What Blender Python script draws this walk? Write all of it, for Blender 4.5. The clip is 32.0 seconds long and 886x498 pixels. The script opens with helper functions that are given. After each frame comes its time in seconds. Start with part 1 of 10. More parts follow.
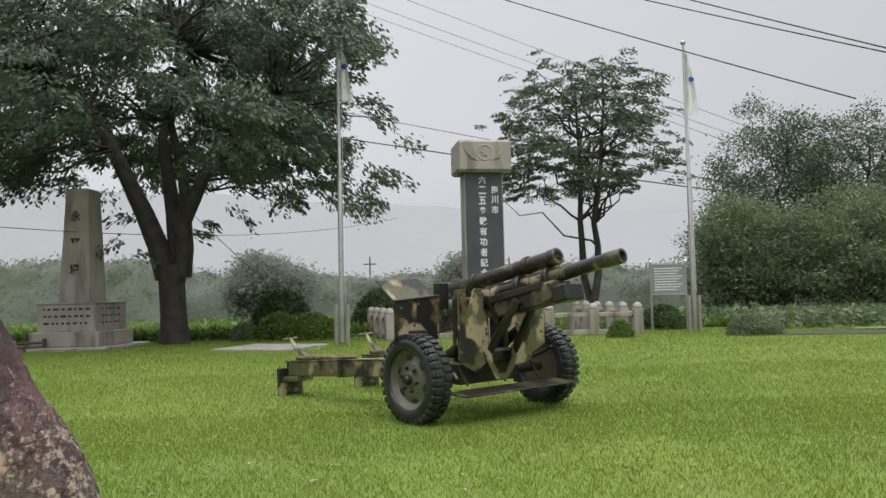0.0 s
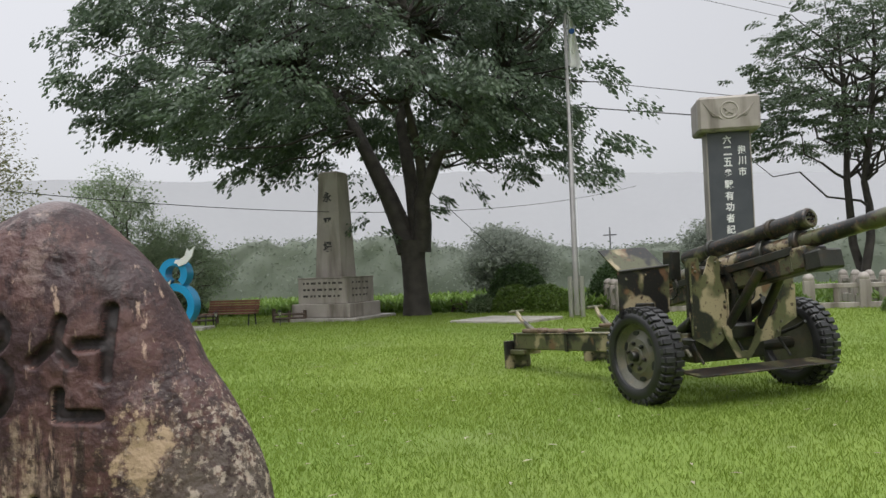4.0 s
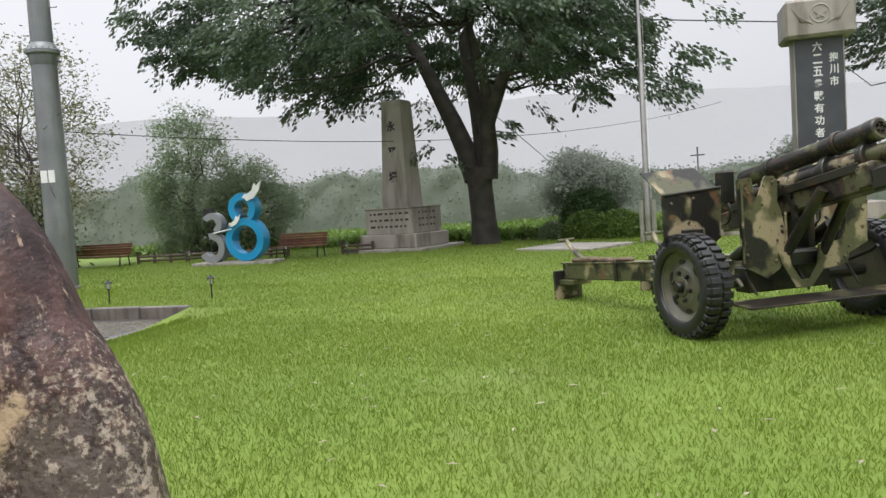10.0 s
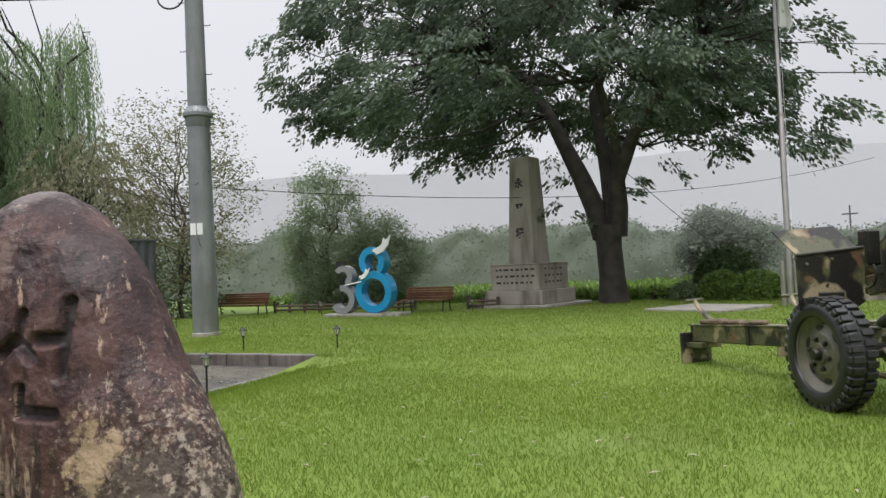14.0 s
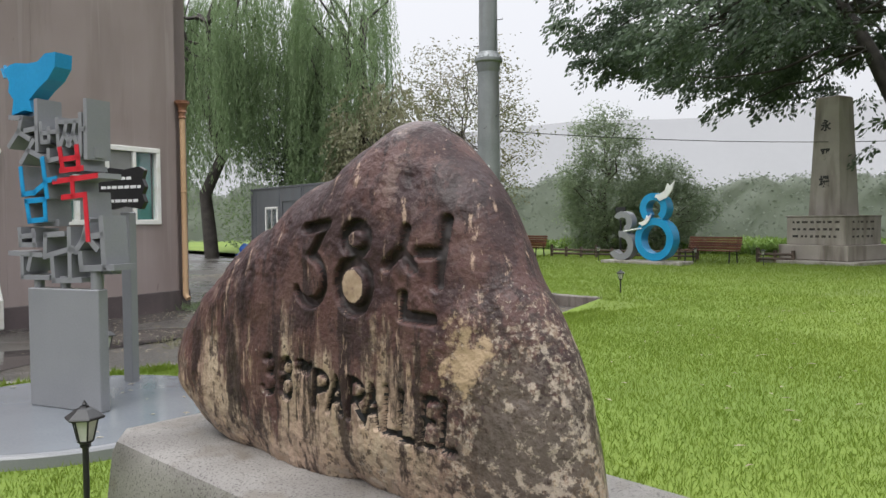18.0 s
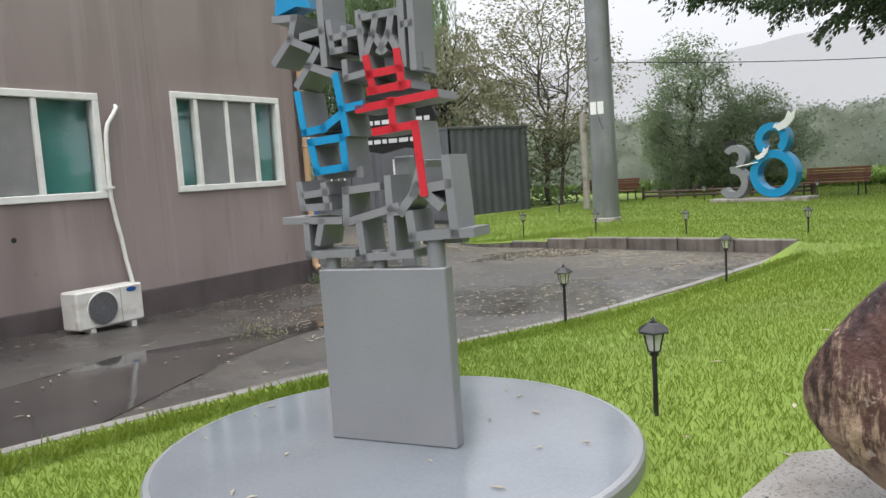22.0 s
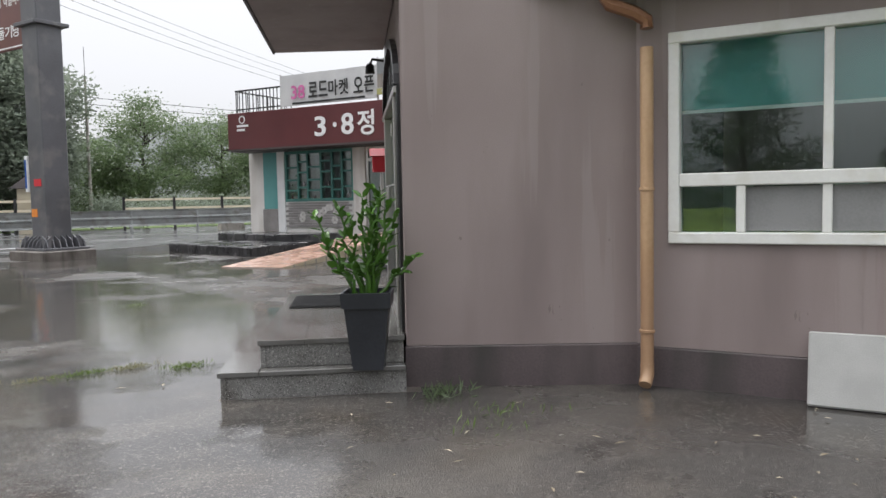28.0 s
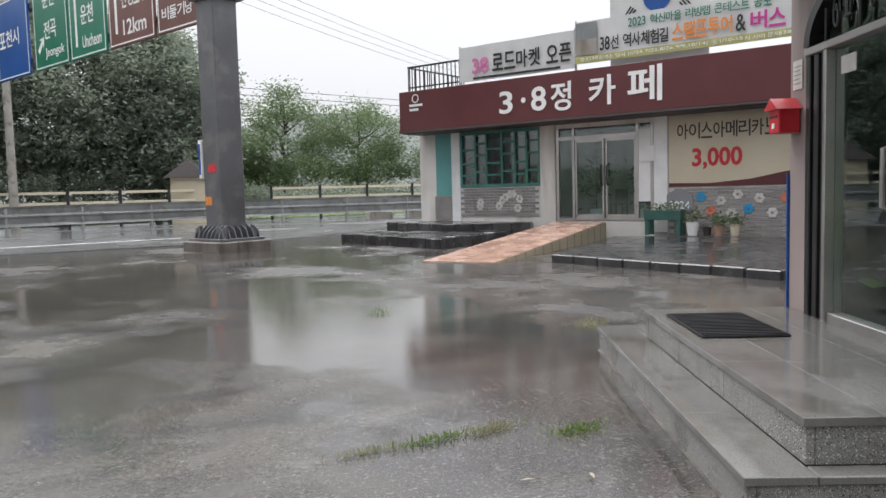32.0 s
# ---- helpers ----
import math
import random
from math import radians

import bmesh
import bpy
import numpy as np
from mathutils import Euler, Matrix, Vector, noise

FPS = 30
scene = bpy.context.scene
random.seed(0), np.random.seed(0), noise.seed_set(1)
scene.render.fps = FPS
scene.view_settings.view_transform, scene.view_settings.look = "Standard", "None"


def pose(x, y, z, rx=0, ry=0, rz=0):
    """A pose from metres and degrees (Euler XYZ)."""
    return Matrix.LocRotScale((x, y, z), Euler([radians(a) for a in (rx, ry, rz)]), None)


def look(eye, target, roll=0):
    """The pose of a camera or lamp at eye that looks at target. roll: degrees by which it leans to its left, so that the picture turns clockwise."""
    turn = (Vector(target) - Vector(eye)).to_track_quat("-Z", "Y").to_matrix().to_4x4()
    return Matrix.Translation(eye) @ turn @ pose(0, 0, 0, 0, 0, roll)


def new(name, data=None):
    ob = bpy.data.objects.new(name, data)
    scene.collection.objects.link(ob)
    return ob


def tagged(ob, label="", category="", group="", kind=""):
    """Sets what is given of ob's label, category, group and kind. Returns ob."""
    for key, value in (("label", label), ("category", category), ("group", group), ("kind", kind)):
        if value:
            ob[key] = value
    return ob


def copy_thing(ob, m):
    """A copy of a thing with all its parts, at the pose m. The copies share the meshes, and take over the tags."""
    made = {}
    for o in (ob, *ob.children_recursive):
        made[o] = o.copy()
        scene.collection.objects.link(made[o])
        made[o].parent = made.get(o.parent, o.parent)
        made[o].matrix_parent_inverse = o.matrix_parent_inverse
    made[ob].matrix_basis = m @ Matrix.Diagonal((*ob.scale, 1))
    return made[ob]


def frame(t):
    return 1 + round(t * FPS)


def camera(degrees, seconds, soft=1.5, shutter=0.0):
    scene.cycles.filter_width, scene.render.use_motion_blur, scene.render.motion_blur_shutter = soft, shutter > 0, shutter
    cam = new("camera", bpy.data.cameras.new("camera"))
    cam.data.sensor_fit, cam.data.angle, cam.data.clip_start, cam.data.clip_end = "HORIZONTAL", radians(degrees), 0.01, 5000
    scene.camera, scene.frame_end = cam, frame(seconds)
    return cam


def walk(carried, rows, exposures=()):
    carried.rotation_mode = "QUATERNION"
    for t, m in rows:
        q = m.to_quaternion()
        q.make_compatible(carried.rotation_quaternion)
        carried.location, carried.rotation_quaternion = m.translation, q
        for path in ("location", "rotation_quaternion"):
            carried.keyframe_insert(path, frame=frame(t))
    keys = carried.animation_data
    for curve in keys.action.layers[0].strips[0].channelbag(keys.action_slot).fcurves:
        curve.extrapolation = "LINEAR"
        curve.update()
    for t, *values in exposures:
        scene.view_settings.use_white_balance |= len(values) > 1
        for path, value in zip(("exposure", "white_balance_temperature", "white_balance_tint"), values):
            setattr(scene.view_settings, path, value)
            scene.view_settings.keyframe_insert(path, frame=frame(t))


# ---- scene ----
cam = camera(60.1, 32.0)
PATH = [
    (0, (-1.484, -0.754, 1.494), (-1.433, 1.242, 1.611), -1.4),
    (0.5, (-1.498, -0.554, 1.522), (-1.453, 1.442, 1.625), -1.3),
    (1, (-1.439, -0.508, 1.514), (-1.401, 1.49, 1.589), -1.9),
    (1.5, (-1.342, -0.487, 1.516), (-1.415, 1.511, 1.585), -2.1),
    (2, (-1.303, -0.42, 1.49), (-1.567, 1.562, 1.56), -2.3),
    (2.5, (-1.299, -0.338, 1.489), (-1.742, 1.611, 1.558), -2.4),
    (3, (-1.312, -0.325, 1.488), (-1.823, 1.607, 1.557), -2.5),
    (3.5, (-1.303, -0.327, 1.483), (-1.844, 1.597, 1.55), -2.3),
    (5.5, (-1.294, -0.317, 1.459), (-1.915, 1.584, 1.504), -2.1),
    (6, (-1.293, -0.312, 1.451), (-1.927, 1.584, 1.483), -2.1),
    (6.5, (-1.307, -0.29, 1.456), (-1.965, 1.598, 1.481), -2.3),
    (7, (-1.25, -0.282, 1.442), (-1.918, 1.603, 1.459), -2.4),
    (7.5, (-1.186, -0.346, 1.412), (-1.896, 1.524, 1.412), -1.5),
    (8, (-1.049, -0.287, 1.41), (-1.782, 1.574, 1.362), -0.6),
    (8.5, (-0.92, -0.094, 1.408), (-1.637, 1.771, 1.31), -0.5),
    (9, (-0.931, 0.039, 1.436), (-1.629, 1.909, 1.314), -1.4),
    (9.5, (-0.979, 0.193, 1.466), (-1.688, 2.059, 1.341), -3.1),
    (10, (-0.897, 0.296, 1.473), (-1.678, 2.134, 1.359), -3.7),
    (10.5, (-0.818, 0.352, 1.483), (-1.711, 2.141, 1.418), -3.7),
    (11, (-0.805, 0.37, 1.469), (-1.784, 2.114, 1.444), -3.5),
    (11.5, (-0.812, 0.368, 1.474), (-1.839, 2.084, 1.501), -3.0),
    (12, (-0.807, 0.389, 1.478), (-1.846, 2.097, 1.53), -2.9),
    (12.5, (-0.797, 0.439, 1.459), (-1.855, 2.136, 1.515), -2.8),
    (13, (-0.786, 0.452, 1.451), (-1.859, 2.139, 1.506), -2.7),
    (13.5, (-0.789, 0.409, 1.455), (-1.864, 2.095, 1.509), -2.7),
    (15.5, (-0.79, 0.372, 1.445), (-1.893, 2.041, 1.459), -1.2),
    (16, (-0.793, 0.241, 1.439), (-1.964, 1.863, 1.438), -0.2),
    (16.5, (-0.776, 0.157, 1.434), (-2.061, 1.689, 1.425), 0.0),
    (17, (-0.765, 0.098, 1.429), (-2.2, 1.491, 1.399), -0.0),
    (17.5, (-0.855, 0.143, 1.411), (-2.36, 1.459, 1.346), -0.2),
    (18, (-0.98, 0.17, 1.396), (-2.566, 1.385, 1.326), -0.5),
    (18.5, (-1.2, 0.086, 1.363), (-2.839, 1.23, 1.306), -0.7),
    (19, (-1.486, -0.061, 1.371), (-3.123, 1.084, 1.285), -3.9),
    (19.5, (-1.831, -0.149, 1.358), (-3.449, 1.022, 1.245), -3.7),
    (20, (-2.216, -0.239, 1.363), (-3.832, 0.934, 1.252), -4.0),
    (20.5, (-2.563, -0.431, 1.39), (-4.178, 0.741, 1.253), -5.2),
    (21, (-2.953, -0.47, 1.363), (-4.57, 0.697, 1.208), -5.0),
    (21.5, (-3.316, -0.49, 1.345), (-4.934, 0.673, 1.177), -4.2),
    (22, (-3.732, -0.531, 1.363), (-5.352, 0.627, 1.176), -4.0),
    (22.5, (-4.16, -0.505, 1.335), (-5.779, 0.65, 1.123), -4.3),
    (23, (-4.576, -0.573, 1.34), (-6.206, 0.573, 1.166), -4.6),
    (23.2, (-4.673, -0.697, 1.355), (-6.328, 0.417, 1.216), -4.78),
    (23.5, (-4.915, -0.803, 1.358), (-6.636, 0.209, 1.237), -5.15),
    (23.8, (-5.173, -0.88, 1.352), (-6.977, -0.022, 1.258), -5.52),
    (24, (-5.312, -0.968, 1.36), (-7.175, -0.243, 1.286), -5.62),
    (24.5, (-5.554, -0.95, 1.367), (-7.537, -0.698, 1.313), -4.86),
    (25, (-5.696, -0.915, 1.357), (-7.661, -1.26, 1.21), -4.56),
    (25.5, (-5.941, -0.983, 1.362), (-7.779, -1.758, 1.225), -4.62),
    (26, (-6.111, -1.199, 1.402), (-7.783, -2.284, 1.24), -4.0),
    (26.5, (-6.186, -1.547, 1.347), (-7.675, -2.874, 1.193), -3.7),
    (28.5, (-5.095, -2.627, 1.528), (-6.28, -4.234, 1.412), -1.1),
    (29, (-4.991, -3.151, 1.507), (-6.063, -4.836, 1.406), -1.7),
    (29.5, (-4.954, -3.62, 1.471), (-6.015, -5.31, 1.341), -1.6),
    (30, (-4.977, -4.062, 1.476), (-6.022, -5.758, 1.301), -1.8),
    (30.5, (-4.896, -4.492, 1.482), (-5.939, -6.188, 1.293), -1.7),
    (31, (-4.93, -4.904, 1.458), (-5.975, -6.6, 1.273), -1.5),
    (31.5, (-4.966, -5.306, 1.456), (-6.003, -7.008, 1.29), -1.7),
    (32, (-5.002, -5.733, 1.442), (-6.036, -7.438, 1.288), -1.5),
]
EXPOSURES = [(0.0, 0.0), (7.0, 0.0), (7.8, 0.17), (11.0, 0.2), (12.0, 0.05), (13.5, 0.02), (16.0, 0.12), (17.0, 0.24), (18.0, 0.2), (19.0, 0.2), (20.0, 0.42), (21.0, 0.44), (22.0, 0.35), (23.4, 0.28), (24.2, 0.42), (24.8, 0.84), (25.4, 1.0), (26.5, 0.97), (28.5, 0.36), (29.2, 0.36), (30.0, 0.44), (32.0, 0.46)]
walk(cam, [(t, look(eye, target, roll)) for t, eye, target, roll in PATH], EXPOSURES)

# ---- sky, rain-grey daylight ----
world = bpy.data.worlds.new("overcast_sky")
scene.world = world
world.use_nodes = True
wn, wl = world.node_tree.nodes, world.node_tree.links
wn.clear()
sky = wn.new("ShaderNodeTexSky")
sky.sky_type, sky.sun_disc = "NISHITA", False
sky.sun_elevation, sky.sun_rotation = radians(62), radians(150)
sky.dust_density = 4.0
pale = wn.new("ShaderNodeHueSaturation")
pale.inputs["Saturation"].default_value = 0.2
wl.new(sky.outputs[0], pale.inputs["Color"])
clear_bg = wn.new("ShaderNodeBackground")
clear_bg.inputs["Strength"].default_value = 0.05
wl.new(pale.outputs[0], clear_bg.inputs["Color"])
coord = wn.new("ShaderNodeTexCoord")
split = wn.new("ShaderNodeSeparateXYZ")
wl.new(coord.outputs["Generated"], split.inputs[0])
ramp = wn.new("ShaderNodeValToRGB")
ramp.color_ramp.elements[0].position, ramp.color_ramp.elements[0].color = 0.0, (0.42, 0.425, 0.45, 1)
ramp.color_ramp.elements[1].position, ramp.color_ramp.elements[1].color = 1.0, (2.24, 2.28, 2.38, 1)
mid = ramp.color_ramp.elements.new(0.38)
mid.color = (0.55, 0.555, 0.59, 1)
wl.new(split.outputs["Z"], ramp.inputs[0])
cloud_bg = wn.new("ShaderNodeBackground")
bright = wn.new("ShaderNodeVectorMath")
bright.operation = "DOT_PRODUCT"
bright.inputs[1].default_value = (-0.92, 0.22, 0.0)
wl.new(coord.outputs["Generated"], bright.inputs[0])
lift = wn.new("ShaderNodeMath")
lift.operation = "MULTIPLY_ADD"
lift.inputs[1].default_value, lift.inputs[2].default_value = 0.32, 0.95
wl.new(bright.outputs["Value"], lift.inputs[0])
wl.new(lift.outputs[0], cloud_bg.inputs["Strength"])
wl.new(ramp.outputs[0], cloud_bg.inputs["Color"])
both = wn.new("ShaderNodeAddShader")
wl.new(clear_bg.outputs[0], both.inputs[0])
wl.new(cloud_bg.outputs[0], both.inputs[1])
wout = wn.new("ShaderNodeOutputWorld")
wl.new(both.outputs[0], wout.inputs[0])
sun_data = bpy.data.lights.new("sun", "SUN")
sun_data.energy, sun_data.angle, sun_data.color = 1.5, radians(40), (1.0, 0.98, 0.95)
sun = new("sun", sun_data)
sun.matrix_world = look((0, 0, 30), Vector((0, 0, 30)) - Vector((math.sin(radians(150)) * math.cos(radians(62)), math.cos(radians(150)) * math.cos(radians(62)), math.sin(radians(62)))))


# ---- mesh building ----
class Geo:
    def __init__(self):
        self.v, self.f, self.m = [], [], []

    def add(self, v, f, mi=0):
        o = len(self.v)
        self.v += [tuple(p) for p in v]
        self.f += [tuple(i + o for i in q) for q in f]
        self.m += [mi] * len(f)
        return self

    def box(self, x0, x1, y0, y1, z0, z1, bev=0.0, mi=0):
        if bev <= 0:
            v = [(x, y, z) for z in (z0, z1) for y in (y0, y1) for x in (x0, x1)]
            return self.add(v, [(0, 2, 3, 1), (4, 5, 7, 6), (0, 1, 5, 4), (2, 6, 7, 3), (0, 4, 6, 2), (1, 3, 7, 5)], mi)
        b = min(bev, (x1 - x0) * 0.45, (y1 - y0) * 0.45, (z1 - z0) * 0.45)
        v, ids = [], {}
        for i, x in enumerate((x0, x1)):
            for j, y in enumerate((y0, y1)):
                for k, z in enumerate((z0, z1)):
                    sx, sy, sz = (b, -b)[i], (b, -b)[j], (b, -b)[k]
                    for a, p in enumerate(((x, y + sy, z + sz), (x + sx, y, z + sz), (x + sx, y + sy, z))):
                        ids[i, j, k, a] = len(v)
                        v.append(p)
        f = []
        for s in (0, 1):
            q = [ids[s, 0, 0, 0], ids[s, 0, 1, 0], ids[s, 1, 1, 0], ids[s, 1, 0, 0]]
            f.append(q if s == 0 else q[::-1])
            q = [ids[0, s, 0, 1], ids[1, s, 0, 1], ids[1, s, 1, 1], ids[0, s, 1, 1]]
            f.append(q if s == 0 else q[::-1])
            q = [ids[0, 0, s, 2], ids[0, 1, s, 2], ids[1, 1, s, 2], ids[1, 0, s, 2]]
            f.append(q if s == 0 else q[::-1])
        for i in (0, 1):
            for j in (0, 1):
                f.append([ids[i, j, 0, 0], ids[i, j, 1, 0], ids[i, j, 1, 1], ids[i, j, 0, 1]][:: 1 if i != j else -1])
                f.append([ids[i, 0, j, 0], ids[i, 1, j, 0], ids[i, 1, j, 2], ids[i, 0, j, 2]][:: -1 if i != j else 1])
                f.append([ids[0, i, j, 1], ids[1, i, j, 1], ids[1, i, j, 2], ids[0, i, j, 2]][:: 1 if i != j else -1])
        for i in (0, 1):
            for j in (0, 1):
                for k in (0, 1):
                    f.append([ids[i, j, k, 0], ids[i, j, k, 1], ids[i, j, k, 2]][:: 1 if (i + j + k) % 2 == 0 else -1])
        return self.add(v, f, mi)

    def tube(self, pts, rs, n=8, caps=True, mi=0, close=False):
        pts = [Vector(p) for p in pts]
        if not hasattr(rs, "__len__"):
            rs = [rs] * len(pts)
        v, f, N = [], [], len(pts)
        up = None
        for i, p in enumerate(pts):
            t = (pts[min(i + 1, N - 1)] - pts[max(i - 1, 0)]).normalized()
            if up is None:
                up = t.orthogonal().normalized()
            up = (up - t * up.dot(t))
            up = up.normalized() if up.length > 1e-6 else t.orthogonal().normalized()
            side = t.cross(up)
            for k in range(n):
                a = 2 * math.pi * k / n
                v.append(p + (up * math.cos(a) + side * math.sin(a)) * rs[i])
        for i in range(N - 1):
            for k in range(n):
                f.append((i * n + k, i * n + (k + 1) % n, (i + 1) * n + (k + 1) % n, (i + 1) * n + k))
        if caps:
            f.append(tuple(range(n))[::-1])
            f.append(tuple(range((N - 1) * n, N * n)))
        return self.add(v, f, mi)

    def cyl(self, p, q, r0, r1=None, n=12, caps=True, mi=0):
        return self.tube([p, q], [r0, r0 if r1 is None else r1], n, caps, mi)

    def lathe(self, prof, n=20, c=(0, 0, 0), axis="z", mi=0, close=False):
        v, f = [], []
        for r, h in prof:
            for k in range(n):
                a = 2 * math.pi * k / n
                x, y = r * math.cos(a), r * math.sin(a)
                q = (x, y, h) if axis == "z" else ((h, x, y) if axis == "x" else (y, h, x))
                v.append((q[0] + c[0], q[1] + c[1], q[2] + c[2]))
        m = len(prof)
        for i in range(m if close else m - 1):
            j = (i + 1) % m
            for k in range(n):
                f.append((i * n + k, i * n + (k + 1) % n, j * n + (k + 1) % n, j * n + k))
        if not close:
            f.append(tuple(range(n))[::-1])
            f.append(tuple(range((m - 1) * n, m * n)))
        return self.add(v, f, mi)

    def prism(self, poly, z0, z1, mi=0):
        n = len(poly)
        v = [(x, y, z0) for x, y in poly] + [(x, y, z1) for x, y in poly]
        f = [tuple(range(n))[::-1], tuple(range(n, 2 * n))] + [(i, (i + 1) % n, n + (i + 1) % n, n + i) for i in range(n)]
        return self.add(v, f, mi)

    def plate(self, poly, y0, y1, mi=0):
        """A plate in the upright x-z plane, poly anticlockwise as seen from -y."""
        n = len(poly)
        v = [(x, y0, z) for x, z in poly] + [(x, y1, z) for x, z in poly]
        f = [tuple(range(n)), tuple(range(n, 2 * n))[::-1]] + [(i, n + i, n + (i + 1) % n, (i + 1) % n) for i in range(n)]
        return self.add(v, f, mi)

    def xf(self, m):
        self.v = [tuple(m @ Vector(p)) for p in self.v]
        return self

    def put(self, other, m=None):
        return self.add([m @ Vector(p) for p in other.v] if m else other.v, other.f)


def mesh_of(name, g, mats, smooth=0.0):
    me = bpy.data.meshes.new(name)
    me.from_pydata(g.v, [], g.f)
    for m in mats if isinstance(mats, (list, tuple)) else [mats]:
        me.materials.append(m)
    if any(g.m):
        me.polygons.foreach_set("material_index", g.m)
    if smooth:
        me.polygons.foreach_set("use_smooth", [True] * len(g.f))
        me.set_sharp_from_angle(angle=radians(smooth))
    me.update()
    return me


def part(name, g, mats, parent=None, label="", m=None, smooth=0.0):
    me = g if isinstance(g, bpy.types.Mesh) else mesh_of(name, g, mats, smooth)
    ob = new(name, me)
    if parent is not None:
        ob.parent = parent
    if m is not None:
        ob.matrix_basis = m
    return tagged(ob, label)


def thing(name, label, category, m=None, group="", kind=""):
    e = new(name)
    if m is not None:
        e.matrix_basis = m
    return tagged(e, label, category, group, kind)


def fixed(name, g, mats, label, category, m=None, smooth=0.0, kind="structure"):
    return tagged(part(name, g, mats, None, "", m, smooth), label, category, "", kind)


def facing(p, d, z=0.0):
    """Local axes of an upright face: x along d, y inward, -y outside."""
    d = Vector((d[0], d[1], 0)).normalized()
    m = Matrix(((d.x, -d.y, 0, p[0]), (d.y, d.x, 0, p[1]), (0, 0, 1, z), (0, 0, 0, 1)))
    return m


def text_mesh(name, body, size, depth, mats, thick=0.0, bevel=0.0):
    """Letters that stand in the x-z plane, centred, facing -y."""
    cu = bpy.data.curves.new(name, "FONT")
    cu.body, cu.size, cu.extrude, cu.offset, cu.bevel_depth = body, size, depth / 2, thick, bevel
    cu.align_x, cu.align_y, cu.resolution_u = "CENTER", "CENTER", 3
    tmp = new(name, cu)
    me = bpy.data.meshes.new_from_object(tmp.evaluated_get(bpy.context.evaluated_depsgraph_get()))
    bpy.data.objects.remove(tmp)
    bpy.data.curves.remove(cu)
    me.transform(pose(0, 0, 0, 90, 0, 0))
    me.materials.clear()
    me.materials.append(mats)
    me.name = name
    return me


def fit_mesh(me, x0, x1, z0, z1):
    """Scale letters to fill a rectangle of the x-z plane."""
    co = np.empty(len(me.vertices) * 3)
    me.vertices.foreach_get("co", co)
    co = co.reshape(-1, 3)
    lo, hi = co.min(0), co.max(0)
    co[:, 0] = x0 + (co[:, 0] - lo[0]) / max(hi[0] - lo[0], 1e-6) * (x1 - x0)
    co[:, 2] = z0 + (co[:, 2] - lo[2]) / max(hi[2] - lo[2], 1e-6) * (z1 - z0)
    me.vertices.foreach_set("co", co.ravel())
    me.update()
    return me


def lettering(name, body, x0, x1, z0, z1, y, mat_, parent, label="", depth=0.006, thick=0.0):
    """A line of letters in a rectangle; wide characters are one mesh each, a Latin word is one."""
    runs, word = [], ""
    for ch in body + " ":
        if ord(ch) > 0x2000 or ch in " &":
            if word:
                runs.append((word, 0.62 * len(word)))
                word = ""
            runs.append((ch, 0.4 if ch == " " else 1.0))
        else:
            word += ch
    runs = runs[:-1]
    total = sum(w for _, w in runs)
    x = x0
    for ch, w in runs:
        wide = (x1 - x0) * w / total
        if ch != " ":
            me = text_mesh(name, ch, 1.0, depth, mat_, thick)
            fit_mesh(me, x + wide * 0.04, x + wide * 0.96, z0, z1)
            part(name, me, None, parent, label, pose(0, y, 0))
        x += wide


def pierced(length, height, thick, holes, z0=0.0):
    """A wall along x from 0 to length, outside at y 0, inside at y thick, with holes (x0, x1, z0, z1) right through."""
    g = Geo()
    xs = sorted({0.0, length, *[h[0] for h in holes], *[h[1] for h in holes]})
    zs = sorted({z0, height, *[h[2] for h in holes], *[h[3] for h in holes]})

    def open_at(i, k):
        if not (0 <= i < len(xs) - 1 and 0 <= k < len(zs) - 1):
            return True
        x, z = (xs[i] + xs[i + 1]) / 2, (zs[k] + zs[k + 1]) / 2
        return any(h[0] < x < h[1] and h[2] < z < h[3] for h in holes)

    for i in range(len(xs) - 1):
        for k in range(len(zs) - 1):
            if open_at(i, k):
                continue
            a, b, c, d = xs[i], xs[i + 1], zs[k], zs[k + 1]
            g.add([(a, 0, c), (b, 0, c), (b, 0, d), (a, 0, d)], [(0, 1, 2, 3)])
            g.add([(a, thick, c), (b, thick, c), (b, thick, d), (a, thick, d)], [(3, 2, 1, 0)])
            if open_at(i - 1, k):
                g.add([(a, 0, c), (a, 0, d), (a, thick, d), (a, thick, c)], [(0, 1, 2, 3)])
            if open_at(i + 1, k):
                g.add([(b, 0, c), (b, thick, c), (b, thick, d), (b, 0, d)], [(0, 1, 2, 3)])
            if open_at(i, k - 1):
                g.add([(a, 0, c), (a, thick, c), (b, thick, c), (b, 0, c)], [(0, 1, 2, 3)])
            if open_at(i, k + 1):
                g.add([(a, 0, d), (b, 0, d), (b, thick, d), (a, thick, d)], [(0, 1, 2, 3)])
    return g


